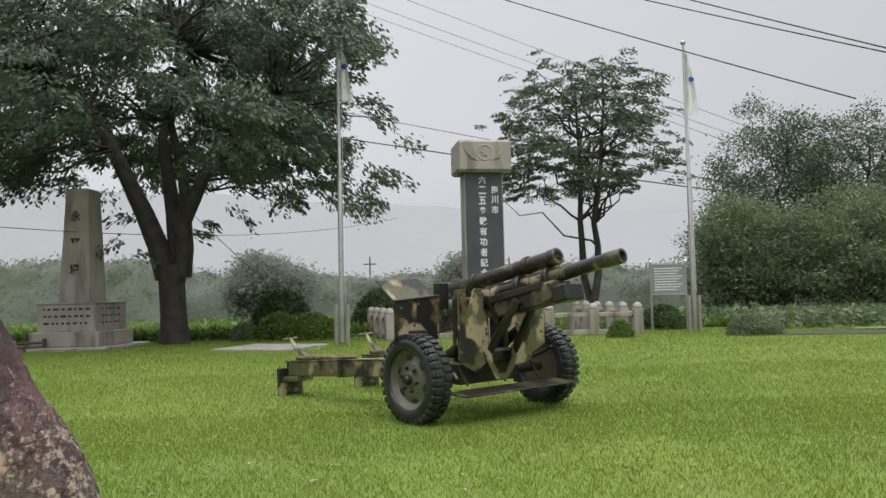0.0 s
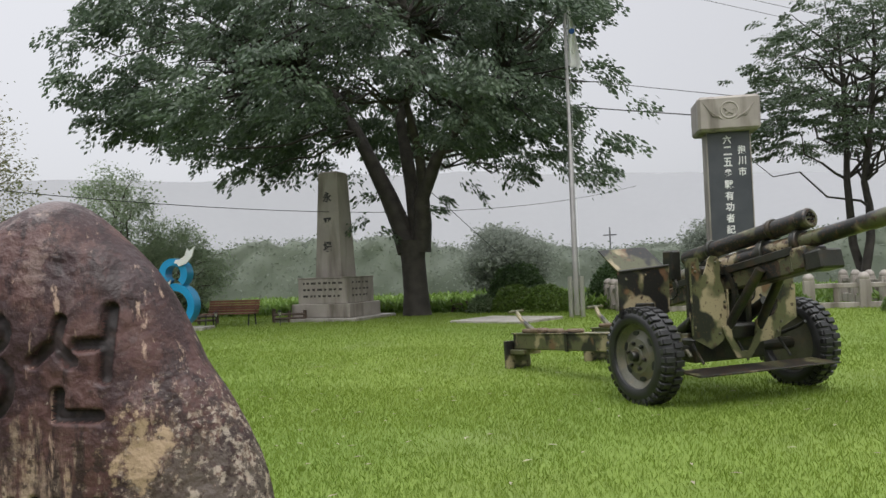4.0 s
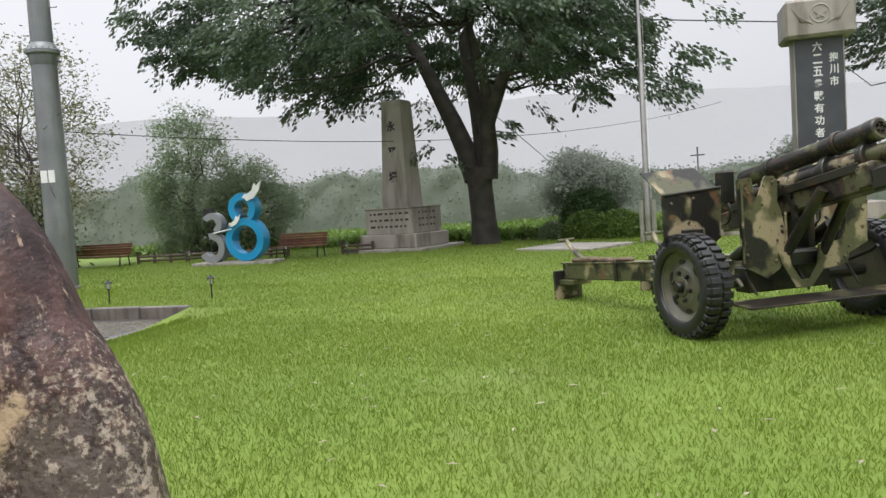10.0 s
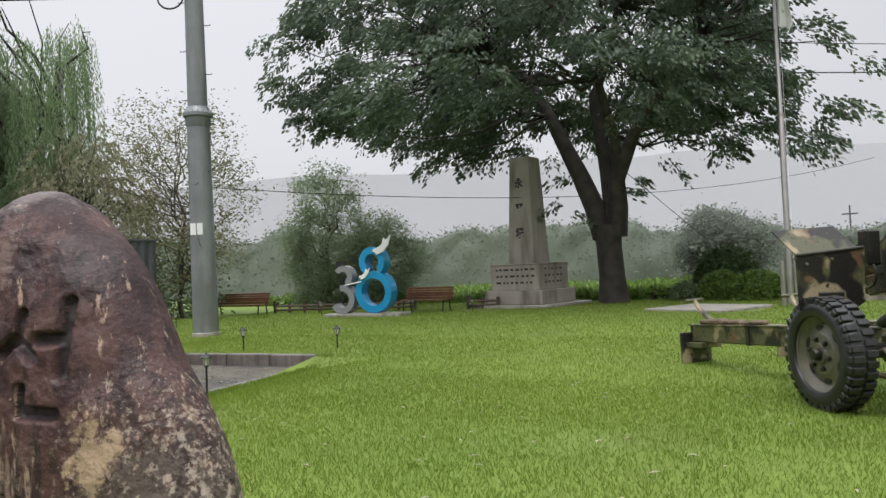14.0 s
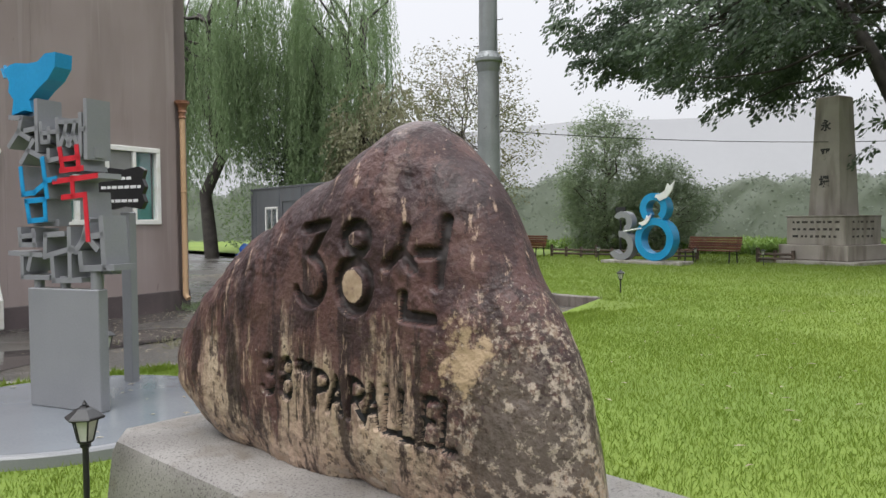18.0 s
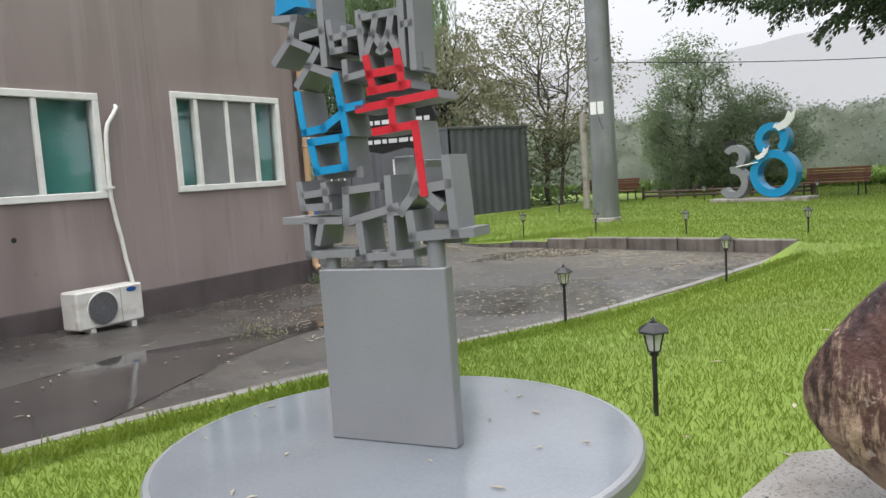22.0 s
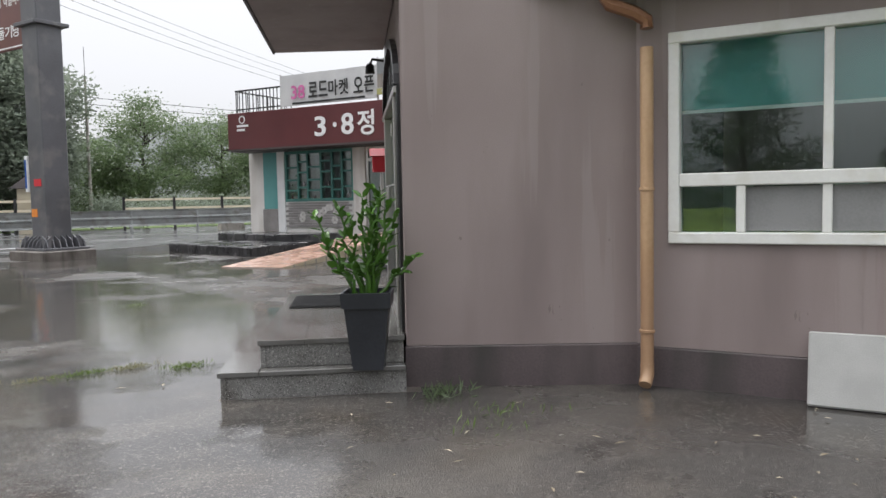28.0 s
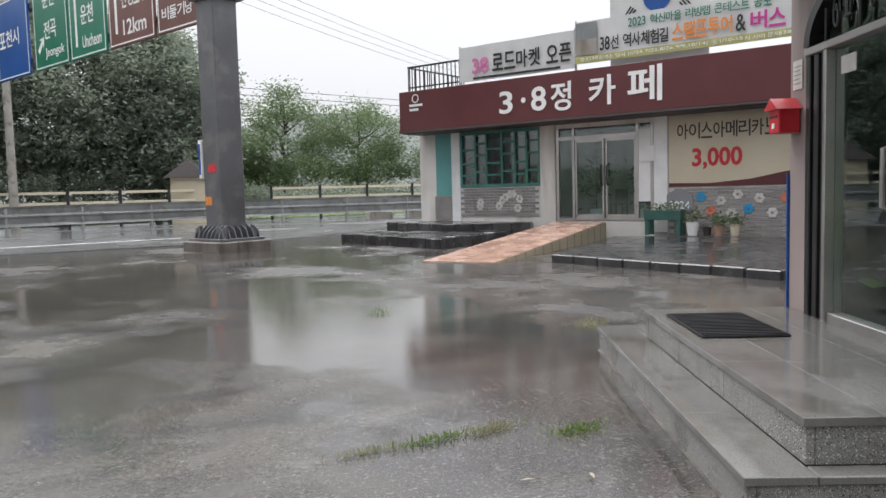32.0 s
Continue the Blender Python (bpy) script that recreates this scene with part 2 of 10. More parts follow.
# ---- materials ----
def surface(name, c1, c2, rough=0.6, metal=0.0, big=0.6, fine=40.0, bump=0.15, c3=None, streak=0.0, wet=0.0, rough2=None, vary=0.0, spec=0.5, dist=0.004, lo=0.35, hi=0.65):
    """Two-scale noise colour between c1 and c2 (and stains of c3), fine relief, optional vertical streaks."""
    m = bpy.data.materials.new(name)
    m.use_nodes = True
    nt = m.node_tree
    n, l = nt.nodes, nt.links
    b = n["Principled BSDF"]
    co = n.new("ShaderNodeTexCoord")

    def noise_(scale, detail=4.0, stretch=None):
        t = n.new("ShaderNodeTexNoise")
        t.inputs["Scale"].default_value, t.inputs["Detail"].default_value = scale, detail
        if stretch:
            mp = n.new("ShaderNodeMapping")
            mp.inputs["Scale"].default_value = stretch
            l.new(co.outputs["Object"], mp.inputs[0])
            l.new(mp.outputs[0], t.inputs["Vector"])
        else:
            l.new(co.outputs["Object"], t.inputs["Vector"])
        return t.outputs["Fac"]

    def ramp_(src, a, z):
        r = n.new("ShaderNodeMapRange")
        r.inputs["From Min"].default_value, r.inputs["From Max"].default_value = a, z
        l.new(src, r.inputs["Value"])
        return r.outputs[0]

    def mix_(f, a, z):
        x = n.new("ShaderNodeMix")
        x.data_type = "RGBA"
        for s, val in ((0, f), (6, a), (7, z)):
            if hasattr(val, "is_output"):
                l.new(val, x.inputs[s])
            else:
                x.inputs[s].default_value = val if s == 0 else (*val[:3], 1)
        return x.outputs[2]

    big_n = noise_(big, 5.0)
    fine_n = noise_(fine, 3.0)
    fac = n.new("ShaderNodeMath")
    fac.operation = "MULTIPLY_ADD"
    l.new(fine_n, fac.inputs[0])
    fac.inputs[1].default_value = 0.45
    l.new(big_n, fac.inputs[2])
    col = mix_(ramp_(fac.outputs[0], lo + 0.22, hi + 0.22), c1, c2)
    if c3 is not None:
        st = noise_(big * 2.3, 6.0, (1.0, 1.0, 0.18) if streak else None)
        col = mix_(ramp_(st, 0.52 - streak * 0.1, 0.72), col, c3)
    if vary:
        oi = n.new("ShaderNodeObjectInfo")
        hs = n.new("ShaderNodeHueSaturation")
        mr = n.new("ShaderNodeMapRange")
        mr.inputs["To Min"].default_value, mr.inputs["To Max"].default_value = 1 - vary, 1 + vary
        l.new(oi.outputs["Random"], mr.inputs["Value"])
        l.new(mr.outputs[0], hs.inputs["Value"])
        l.new(col, hs.inputs["Color"])
        col = hs.outputs[0]
    l.new(col, b.inputs["Base Color"])
    b.inputs["Metallic"].default_value = metal
    b.inputs["Specular IOR Level"].default_value = spec
    rr = n.new("ShaderNodeMapRange")
    rr.inputs["To Min"].default_value = rough
    rr.inputs["To Max"].default_value = rough if rough2 is None else rough2
    rr.inputs["From Min"].default_value, rr.inputs["From Max"].default_value = 0.42, 0.58
    l.new(big_n, rr.inputs["Value"])
    l.new(rr.outputs[0], b.inputs["Roughness"])
    if bump:
        bp = n.new("ShaderNodeBump")
        bp.inputs["Strength"].default_value, bp.inputs["Distance"].default_value = bump, dist
        l.new(fine_n, bp.inputs["Height"])
        l.new(bp.outputs[0], b.inputs["Normal"])
    return m


def coat(m, scale, stretch, detail, at, soft, paint, strong=1.0, seed=0.0, rough=0.65):
    """A patchy coat of another colour over a surface: stains, sediment, lichen."""
    n, l = m.node_tree.nodes, m.node_tree.links
    b = n["Principled BSDF"]
    co = n.new("ShaderNodeTexCoord")
    mp = n.new("ShaderNodeMapping")
    mp.inputs["Scale"].default_value = stretch
    mp.inputs["Location"].default_value = (seed, seed * 1.7, seed * 0.6)
    l.new(co.outputs["Object"], mp.inputs[0])
    t = n.new("ShaderNodeTexNoise")
    t.inputs["Scale"].default_value, t.inputs["Detail"].default_value, t.inputs["Roughness"].default_value = scale, detail, rough
    l.new(mp.outputs[0], t.inputs["Vector"])
    r = n.new("ShaderNodeMapRange")
    r.inputs["From Min"].default_value, r.inputs["From Max"].default_value = at, at + soft
    r.inputs["To Max"].default_value = strong
    l.new(t.outputs["Fac"], r.inputs["Value"])
    x = n.new("ShaderNodeMix")
    x.data_type = "RGBA"
    x.inputs[7].default_value = (*paint, 1)
    l.new(r.outputs[0], x.inputs[0])
    l.new(b.inputs["Base Color"].links[0].from_socket, x.inputs[6])
    l.new(x.outputs[2], b.inputs["Base Color"])
    return m


def glassy(name, tint, rough=0.02, alpha=1.0, spec=0.8):
    m = bpy.data.materials.new(name)
    m.use_nodes = True
    b = m.node_tree.nodes["Principled BSDF"]
    b.inputs["Base Color"].default_value = (*tint, 1)
    b.inputs["Roughness"].default_value = rough
    b.inputs["Specular IOR Level"].default_value = spec
    b.inputs["Transmission Weight"].default_value = alpha
    b.inputs["IOR"].default_value = 1.8
    return m


def leafy(name, c1, c2, trans=0.35, gloss=0.4, scale=0.7):
    """Leaves: hue shifts from island to island, some light shines through."""
    m = bpy.data.materials.new(name)
    m.use_nodes = True
    n, l = m.node_tree.nodes, m.node_tree.links
    b = n["Principled BSDF"]
    geo = n.new("ShaderNodeNewGeometry")
    co = n.new("ShaderNodeTexCoord")
    ns = n.new("ShaderNodeTexNoise")
    ns.inputs["Scale"].default_value = scale
    l.new(co.outputs["Object"], ns.inputs["Vector"])
    ad = n.new("ShaderNodeMath")
    ad.operation = "MULTIPLY_ADD"
    ad.inputs[1].default_value = 0.5
    l.new(geo.outputs["Random Per Island"], ad.inputs[0])
    sb = n.new("ShaderNodeMath")
    sb.operation = "MULTIPLY_ADD"
    sb.inputs[1].default_value, sb.inputs[2].default_value = 1.4, -0.45
    l.new(ns.outputs["Fac"], sb.inputs[0])
    l.new(sb.outputs[0], ad.inputs[2])
    x = n.new("ShaderNodeMix")
    x.data_type = "RGBA"
    x.inputs[6].default_value, x.inputs[7].default_value = (*c1, 1), (*c2, 1)
    l.new(ad.outputs[0], x.inputs[0])
    l.new(x.outputs[2], b.inputs["Base Color"])
    b.inputs["Roughness"].default_value = gloss
    tr = n.new("ShaderNodeBsdfTranslucent")
    l.new(x.outputs[2], tr.inputs["Color"])
    mx = n.new("ShaderNodeMixShader")
    mx.inputs[0].default_value = trans
    l.new(b.outputs[0], mx.inputs[1])
    l.new(tr.outputs[0], mx.inputs[2])
    l.new(mx.outputs[0], n["Material Output"].inputs[0])
    return m


def camouflage(name, dark=0.0):
    """Blotched army paint, worn to rust in places."""
    m = surface(name, (0.07, 0.072, 0.035), (0.10, 0.10, 0.05), 0.35, 0.0, 2.0, 60.0, 0.2)
    n, l = m.node_tree.nodes, m.node_tree.links
    b = n["Principled BSDF"]
    co = n.new("ShaderNodeTexCoord")
    col = b.inputs["Base Color"].links[0].from_socket
    for seed, scale, at, paint in ((0.0, 2.6, 0.50, (0.30, 0.25, 0.155)), (7.3, 2.8, 0.51, (0.014, 0.014, 0.013)), (13.1, 3.6, 0.63, (0.13, 0.075, 0.04)), (21.7, 16.0, 0.62, (0.04, 0.024, 0.015)), (5.9, 45.0, 0.64, (0.09, 0.05, 0.028))):
        mp = n.new("ShaderNodeMapping")
        mp.inputs["Location"].default_value = (seed, seed * 0.7, seed * 1.3)
        l.new(co.outputs["Object"], mp.inputs[0])
        t = n.new("ShaderNodeTexNoise")
        t.inputs["Scale"].default_value, t.inputs["Detail"].default_value = scale, 2.5
        l.new(mp.outputs[0], t.inputs["Vector"])
        r = n.new("ShaderNodeMapRange")
        at = at + (dark if paint[0] > 0.1 else -dark)
        r.inputs["From Min"].default_value, r.inputs["From Max"].default_value = at, at + 0.055
        l.new(t.outputs["Fac"], r.inputs["Value"])
        x = n.new("ShaderNodeMix")
        x.data_type = "RGBA"
        x.inputs[7].default_value = (*paint, 1)
        l.new(r.outputs[0], x.inputs[0])
        l.new(col, x.inputs[6])
        col = x.outputs[2]
    l.new(col, b.inputs["Base Color"])
    return m


def wet_asphalt(name):
    m = surface(name, (0.038, 0.036, 0.034), (0.072, 0.066, 0.061), 0.3, 0.0, 0.45, 80.0, 0.5, (0.07, 0.058, 0.046), dist=0.008)
    coat(m, 0.5, (1.0, 2.2, 1.0), 7.0, 0.50, 0.10, (0.10, 0.091, 0.08), 0.75, 3.0)
    coat(m, 1.1, (1.0, 1.6, 1.0), 6.0, 0.58, 0.05, (0.030, 0.028, 0.026), 0.7, 8.0)
    coat(m, 120.0, (1, 1, 1), 2.0, 0.57, 0.05, (0.135, 0.126, 0.115), 0.6, 1.0)
    coat(m, 100.0, (1, 1, 1), 2.0, 0.55, 0.05, (0.016, 0.015, 0.014), 0.6, 5.0)
    coat(m, 48.0, (1, 1, 1), 3.0, 0.58, 0.05, (0.19, 0.175, 0.16), 0.55, 2.0)
    coat(m, 42.0, (1, 1, 1), 3.0, 0.57, 0.05, (0.018, 0.017, 0.016), 0.6, 7.0)
    n, l = m.node_tree.nodes, m.node_tree.links
    b = n["Principled BSDF"]
    co = n.new("ShaderNodeTexCoord")
    mp = n.new("ShaderNodeMapping")
    mp.inputs["Scale"].default_value = (1.0, 0.8, 1.0)
    l.new(co.outputs["Object"], mp.inputs[0])
    t = n.new("ShaderNodeTexNoise")
    t.inputs["Scale"].default_value, t.inputs["Detail"].default_value, t.inputs["Roughness"].default_value = 0.30, 10.0, 0.62
    l.new(mp.outputs[0], t.inputs["Vector"])
    sp = n.new("ShaderNodeSeparateXYZ")
    l.new(co.outputs["Object"], sp.inputs[0])
    low = n.new("ShaderNodeMath")
    low.operation = "MULTIPLY_ADD"
    low.inputs[1].default_value, low.inputs[2].default_value = -0.013, -0.04
    l.new(sp.outputs["Y"], low.inputs[0])
    dry = n.new("ShaderNodeMath")
    dry.operation = "MAXIMUM"
    dry.inputs[1].default_value = -0.055
    l.new(low.outputs[0], dry.inputs[0])
    cap = n.new("ShaderNodeMath")
    cap.operation = "MINIMUM"
    cap.inputs[1].default_value = 0.055
    l.new(dry.outputs[0], cap.inputs[0])
    film = n.new("ShaderNodeMath")
    film.operation = "ADD"
    l.new(cap.outputs[0], film.inputs[0])
    l.new(t.outputs["Fac"], film.inputs[1])
    r = n.new("ShaderNodeMapRange")
    r.inputs["From Min"].default_value, r.inputs["From Max"].default_value = 0.44, 0.535
    r.inputs["To Min"].default_value, r.inputs["To Max"].default_value = 0.40, 0.045
    l.new(film.outputs[0], r.inputs["Value"])
    l.new(r.outputs[0], b.inputs["Roughness"])
    bp = b.inputs["Normal"].links[0].from_node
    r2 = n.new("ShaderNodeMapRange")
    r2.inputs["From Min"].default_value, r2.inputs["From Max"].default_value = 0.45, 0.55
    r2.inputs["To Min"].default_value, r2.inputs["To Max"].default_value = 0.9, 0.06
    l.new(film.outputs[0], r2.inputs["Value"])
    l.new(r2.outputs[0], bp.inputs["Strength"])
    return m


M_ASPHALT = wet_asphalt("wet_asphalt")
M_NEWASPH = surface("dark_wet_asphalt", (0.024, 0.023, 0.022), (0.044, 0.041, 0.039), 0.02, 0.0, 0.9, 90.0, 0.05, (0.018, 0.017, 0.017), rough2=0.1, dist=0.003)
coat(M_NEWASPH, 70.0, (1, 1, 1), 2.0, 0.58, 0.05, (0.10, 0.095, 0.088), 0.7, 3.0)
M_ROAD = surface("wet_road", (0.10, 0.10, 0.10), (0.14, 0.14, 0.14), 0.12, 0.0, 0.3, 80.0, 0.2, rough2=0.3)
M_SOIL = surface("lawn_soil", (0.12, 0.186, 0.024), (0.16, 0.225, 0.032), 0.9, 0.0, 0.25, 25.0, 0.6, (0.13, 0.178, 0.036), dist=0.02)
M_FIELD = surface("field_green", (0.09, 0.14, 0.035), (0.13, 0.19, 0.05), 0.9, 0.0, 0.05, 3.0, 0.4, dist=0.1)
M_CONC = surface("kerb_concrete", (0.26, 0.24, 0.21), (0.34, 0.32, 0.29), 0.5, 0.0, 1.5, 60.0, 0.3, (0.12, 0.11, 0.08))
M_KERB = surface("stained_kerb", (0.105, 0.088, 0.078), (0.175, 0.155, 0.138), 0.45, 0.0, 2.5, 60.0, 0.4, (0.055, 0.046, 0.038), streak=0.4, vary=0.15)
M_STUCCO = surface("taupe_stucco", (0.258, 0.206, 0.198), (0.30, 0.246, 0.237), 0.6, 0.0, 0.7, 120.0, 0.35, (0.22, 0.176, 0.168), streak=0.3, dist=0.002)
coat(M_STUCCO, 3.0, (2.4, 2.4, 0.10), 4.0, 0.60, 0.05, (0.33, 0.28, 0.268), 0.4, 4.0, 0.5)
coat(M_STUCCO, 1.3, (2.0, 2.0, 0.22), 6.0, 0.58, 0.06, (0.21, 0.168, 0.16), 0.35, 9.0)
coat(M_STUCCO, 7.0, (1.0, 1.0, 0.5), 5.0, 0.69, 0.03, (0.15, 0.12, 0.11), 0.6, 2.0)
M_PLINTH = surface("dark_plinth_paint", (0.075, 0.06, 0.062), (0.115, 0.09, 0.092), 0.5, 0.0, 1.1, 70.0, 0.3, (0.05, 0.045, 0.042), streak=0.4)
M_PVC = surface("white_window_frame", (0.73, 0.73, 0.70), (0.80, 0.80, 0.77), 0.3, 0.0, 2.0, 30.0, 0.03, (0.68, 0.67, 0.61))
M_PIPE = surface("tan_drainpipe", (0.44, 0.28, 0.155), (0.52, 0.345, 0.205), 0.4, 0.0, 1.5, 30.0, 0.05, (0.34, 0.20, 0.12), streak=0.5)
M_GUTTER = surface("copper_gutter", (0.22, 0.10, 0.055), (0.30, 0.15, 0.08), 0.35, 0.3, 1.2, 30.0, 0.1)
M_SCREEN = surface("grey_insect_screen", (0.20, 0.20, 0.20), (0.25, 0.25, 0.25), 0.6, 0.0, 2.0, 60.0, 0.0)
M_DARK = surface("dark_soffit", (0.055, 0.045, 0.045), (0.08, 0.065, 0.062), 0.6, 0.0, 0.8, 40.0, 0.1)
M_ROOF = surface("roof_sheet", (0.10, 0.07, 0.055), (0.15, 0.10, 0.08), 0.4, 0.1, 0.8, 30.0, 0.1)
M_CONT = surface("container_grey_paint", (0.065, 0.07, 0.08), (0.09, 0.095, 0.105), 0.45, 0.0, 0.9, 40.0, 0.1, (0.07, 0.07, 0.075), streak=0.5)
M_GREY = surface("grey_metal_paint", (0.20, 0.205, 0.22), (0.235, 0.24, 0.255), 0.32, 0.0, 1.5, 80.0, 0.05, spec=0.5)
M_DISC = surface("wet_grey_disc", (0.15, 0.165, 0.185), (0.185, 0.20, 0.22), 0.06, 0.0, 1.2, 60.0, 0.02, rough2=0.16, spec=0.6)
M_BLUE = surface("sky_blue_paint", (0.008, 0.23, 0.47), (0.015, 0.27, 0.54), 0.3, 0.0, 2.0, 50.0, 0.03)
M_RED = surface("red_paint", (0.50, 0.018, 0.03), (0.58, 0.03, 0.045), 0.3, 0.0, 2.0, 50.0, 0.03)
M_WHITE = surface("white_paint", (0.70, 0.70, 0.70), (0.80, 0.80, 0.80), 0.4, 0.0, 2.0, 40.0, 0.03)
M_BLACK = surface("black_metal", (0.012, 0.012, 0.013), (0.022, 0.022, 0.024), 0.35, 0.0, 3.0, 60.0, 0.05)
M_GRANITE = surface("wet_granite", (0.13, 0.127, 0.12), (0.25, 0.245, 0.235), 0.10, 0.0, 1.2, 110.0, 0.12, (0.10, 0.092, 0.082), rough2=0.3, lo=0.2, hi=0.8)
M_SLAB = surface("plinth_granite", (0.17, 0.158, 0.148), (0.27, 0.255, 0.24), 0.5, 0.0, 2.0, 110.0, 0.4, (0.15, 0.13, 0.11))
M_STONE = surface("weathered_stone", (0.27, 0.24, 0.215), (0.36, 0.325, 0.29), 0.6, 0.0, 1.0, 60.0, 0.3, (0.13, 0.11, 0.09), streak=0.4)
coat(M_SLAB, 90.0, (1, 1, 1), 1.0, 0.60, 0.04, (0.045, 0.042, 0.04), 0.8, 2.0)
coat(M_GRANITE, 130.0, (1, 1, 1), 1.0, 0.60, 0.03, (0.035, 0.034, 0.033), 0.9, 2.0)
coat(M_GRANITE, 95.0, (1, 1, 1), 1.0, 0.62, 0.03, (0.42, 0.41, 0.39), 0.8, 6.0)
M_POLISHED = surface("polished_wet_granite", (0.105, 0.102, 0.096), (0.165, 0.16, 0.152), 0.05, 0.0, 1.0, 110.0, 0.05, (0.085, 0.08, 0.07), rough2=0.14, lo=0.2, hi=0.8, vary=0.06)
coat(M_POLISHED, 150.0, (1, 1, 1), 1.0, 0.60, 0.04, (0.07, 0.068, 0.065), 0.7, 2.0)
M_SLATE = surface("dark_slate", (0.045, 0.05, 0.06), (0.07, 0.075, 0.085), 0.3, 0.0, 1.0, 50.0, 0.1)
M_BARK = surface("wet_bark", (0.022, 0.018, 0.015), (0.05, 0.042, 0.035), 0.7, 0.0, 3.0, 30.0, 0.9, dist=0.03)
M_TWIG = surface("twig_bark", (0.06, 0.05, 0.04), (0.10, 0.085, 0.07), 0.8, 0.0, 3.0, 30.0, 0.4)
M_CAMO = camouflage("camouflage_paint")
M_CAMO2 = camouflage("dark_camouflage_paint", 0.05)
M_GUNMETAL = surface("olive_black_steel", (0.012, 0.013, 0.010), (0.034, 0.034, 0.026), 0.35, 0.2, 3.0, 60.0, 0.15, (0.055, 0.038, 0.022))
M_RUST = surface("rusted_army_paint", (0.10, 0.062, 0.038), (0.18, 0.13, 0.085), 0.6, 0.0, 5.0, 50.0, 0.4, (0.045, 0.03, 0.022))
M_TYRE = surface("wet_rubber", (0.012, 0.012, 0.012), (0.026, 0.026, 0.027), 0.28, 0.0, 4.0, 60.0, 0.2, rough2=0.45)
M_RIM = surface("olive_rim", (0.085, 0.084, 0.058), (0.14, 0.135, 0.098), 0.4, 0.1, 4.0, 60.0, 0.2, (0.16, 0.13, 0.08))
M_STEEL = surface("stainless_steel", (0.42, 0.40, 0.39), (0.52, 0.50, 0.48), 0.28, 0.8, 2.0, 60.0, 0.03)
M_POLE = surface("galvanised_pole", (0.17, 0.185, 0.19), (0.24, 0.255, 0.26), 0.4, 0.3, 1.2, 40.0, 0.1, (0.14, 0.14, 0.135), streak=0.4)
M_GANTRY = surface("gantry_grey_paint", (0.085, 0.085, 0.092), (0.12, 0.12, 0.13), 0.35, 0.2, 0.8, 40.0, 0.1, (0.17, 0.16, 0.16))
M_BENCH = surface("bench_wood", (0.10, 0.035, 0.022), (0.16, 0.065, 0.04), 0.4, 0.0, 3.0, 60.0, 0.2, vary=0.12)
M_LOG = surface("dark_log", (0.045, 0.03, 0.022), (0.09, 0.06, 0.045), 0.6, 0.0, 3.0, 50.0, 0.4, vary=0.15)
M_WINE = surface("wine_signboard", (0.085, 0.018, 0.02), (0.105, 0.024, 0.026), 0.35, 0.0, 0.8, 40.0, 0.03)
M_CREAM = surface("cream_panel", (0.56, 0.49, 0.36), (0.62, 0.55, 0.42), 0.45, 0.0, 1.0, 40.0, 0.03)
M_CAFEW = surface("cafe_white_wall", (0.58, 0.55, 0.52), (0.68, 0.66, 0.63), 0.5, 0.0, 1.0, 60.0, 0.1, (0.42, 0.39, 0.35), streak=0.3)
M_BRICK = surface("grey_brick", (0.22, 0.205, 0.20), (0.32, 0.30, 0.29), 0.6, 0.0, 2.0, 60.0, 0.3, vary=0.18)
M_MORTAR = surface("pale_mortar", (0.50, 0.49, 0.47), (0.58, 0.57, 0.55), 0.7, 0.0, 2.0, 60.0, 0.2)
M_TERRA = surface("wet_terracotta", (0.33, 0.20, 0.15), (0.42, 0.27, 0.21), 0.15, 0.0, 2.0, 40.0, 0.1, rough2=0.3, vary=0.12)
M_BASALT = surface("wet_basalt", (0.022, 0.022, 0.024), (0.055, 0.053, 0.055), 0.08, 0.0, 1.5, 30.0, 0.3, rough2=0.3, vary=0.3)
M_FOAM = surface("white_foam_board", (0.36, 0.36, 0.345), (0.44, 0.44, 0.425), 0.7, 0.0, 3.0, 120.0, 0.4)
M_AC = surface("aged_white_plastic", (0.58, 0.57, 0.53), (0.66, 0.65, 0.62), 0.4, 0.0, 3.0, 60.0, 0.05, (0.45, 0.42, 0.36))
M_LAMPGLASS = surface("frosted_lamp_glass", (0.55, 0.55, 0.50), (0.65, 0.65, 0.60), 0.3, 0.0, 5.0, 60.0, 0.02)
M_SIGNG = surface("green_road_sign", (0.0, 0.13, 0.075), (0.005, 0.16, 0.095), 0.35, 0.0, 1.0, 30.0, 0.02)
M_SIGNB = surface("blue_road_sign", (0.005, 0.06, 0.25), (0.01, 0.08, 0.31), 0.35, 0.0, 1.0, 30.0, 0.02)
M_SIGNW = surface("brown_road_sign", (0.11, 0.035, 0.028), (0.14, 0.05, 0.04), 0.35, 0.0, 1.0, 30.0, 0.02)
M_POT = surface("charcoal_pot", (0.018, 0.02, 0.025), (0.03, 0.033, 0.04), 0.35, 0.0, 3.0, 60.0, 0.08)
M_MATR = surface("rubber_mat", (0.008, 0.008, 0.009), (0.017, 0.017, 0.018), 0.75, 0.0, 5.0, 150.0, 0.8, spec=0.2)
M_CABLE = surface("black_cable", (0.012, 0.012, 0.012), (0.02, 0.02, 0.02), 0.5, 0.0, 3.0, 30.0, 0.0)
M_GALV = surface("guardrail_zinc", (0.28, 0.29, 0.29), (0.38, 0.39, 0.39), 0.35, 0.5, 1.0, 30.0, 0.05, (0.22, 0.21, 0.19))
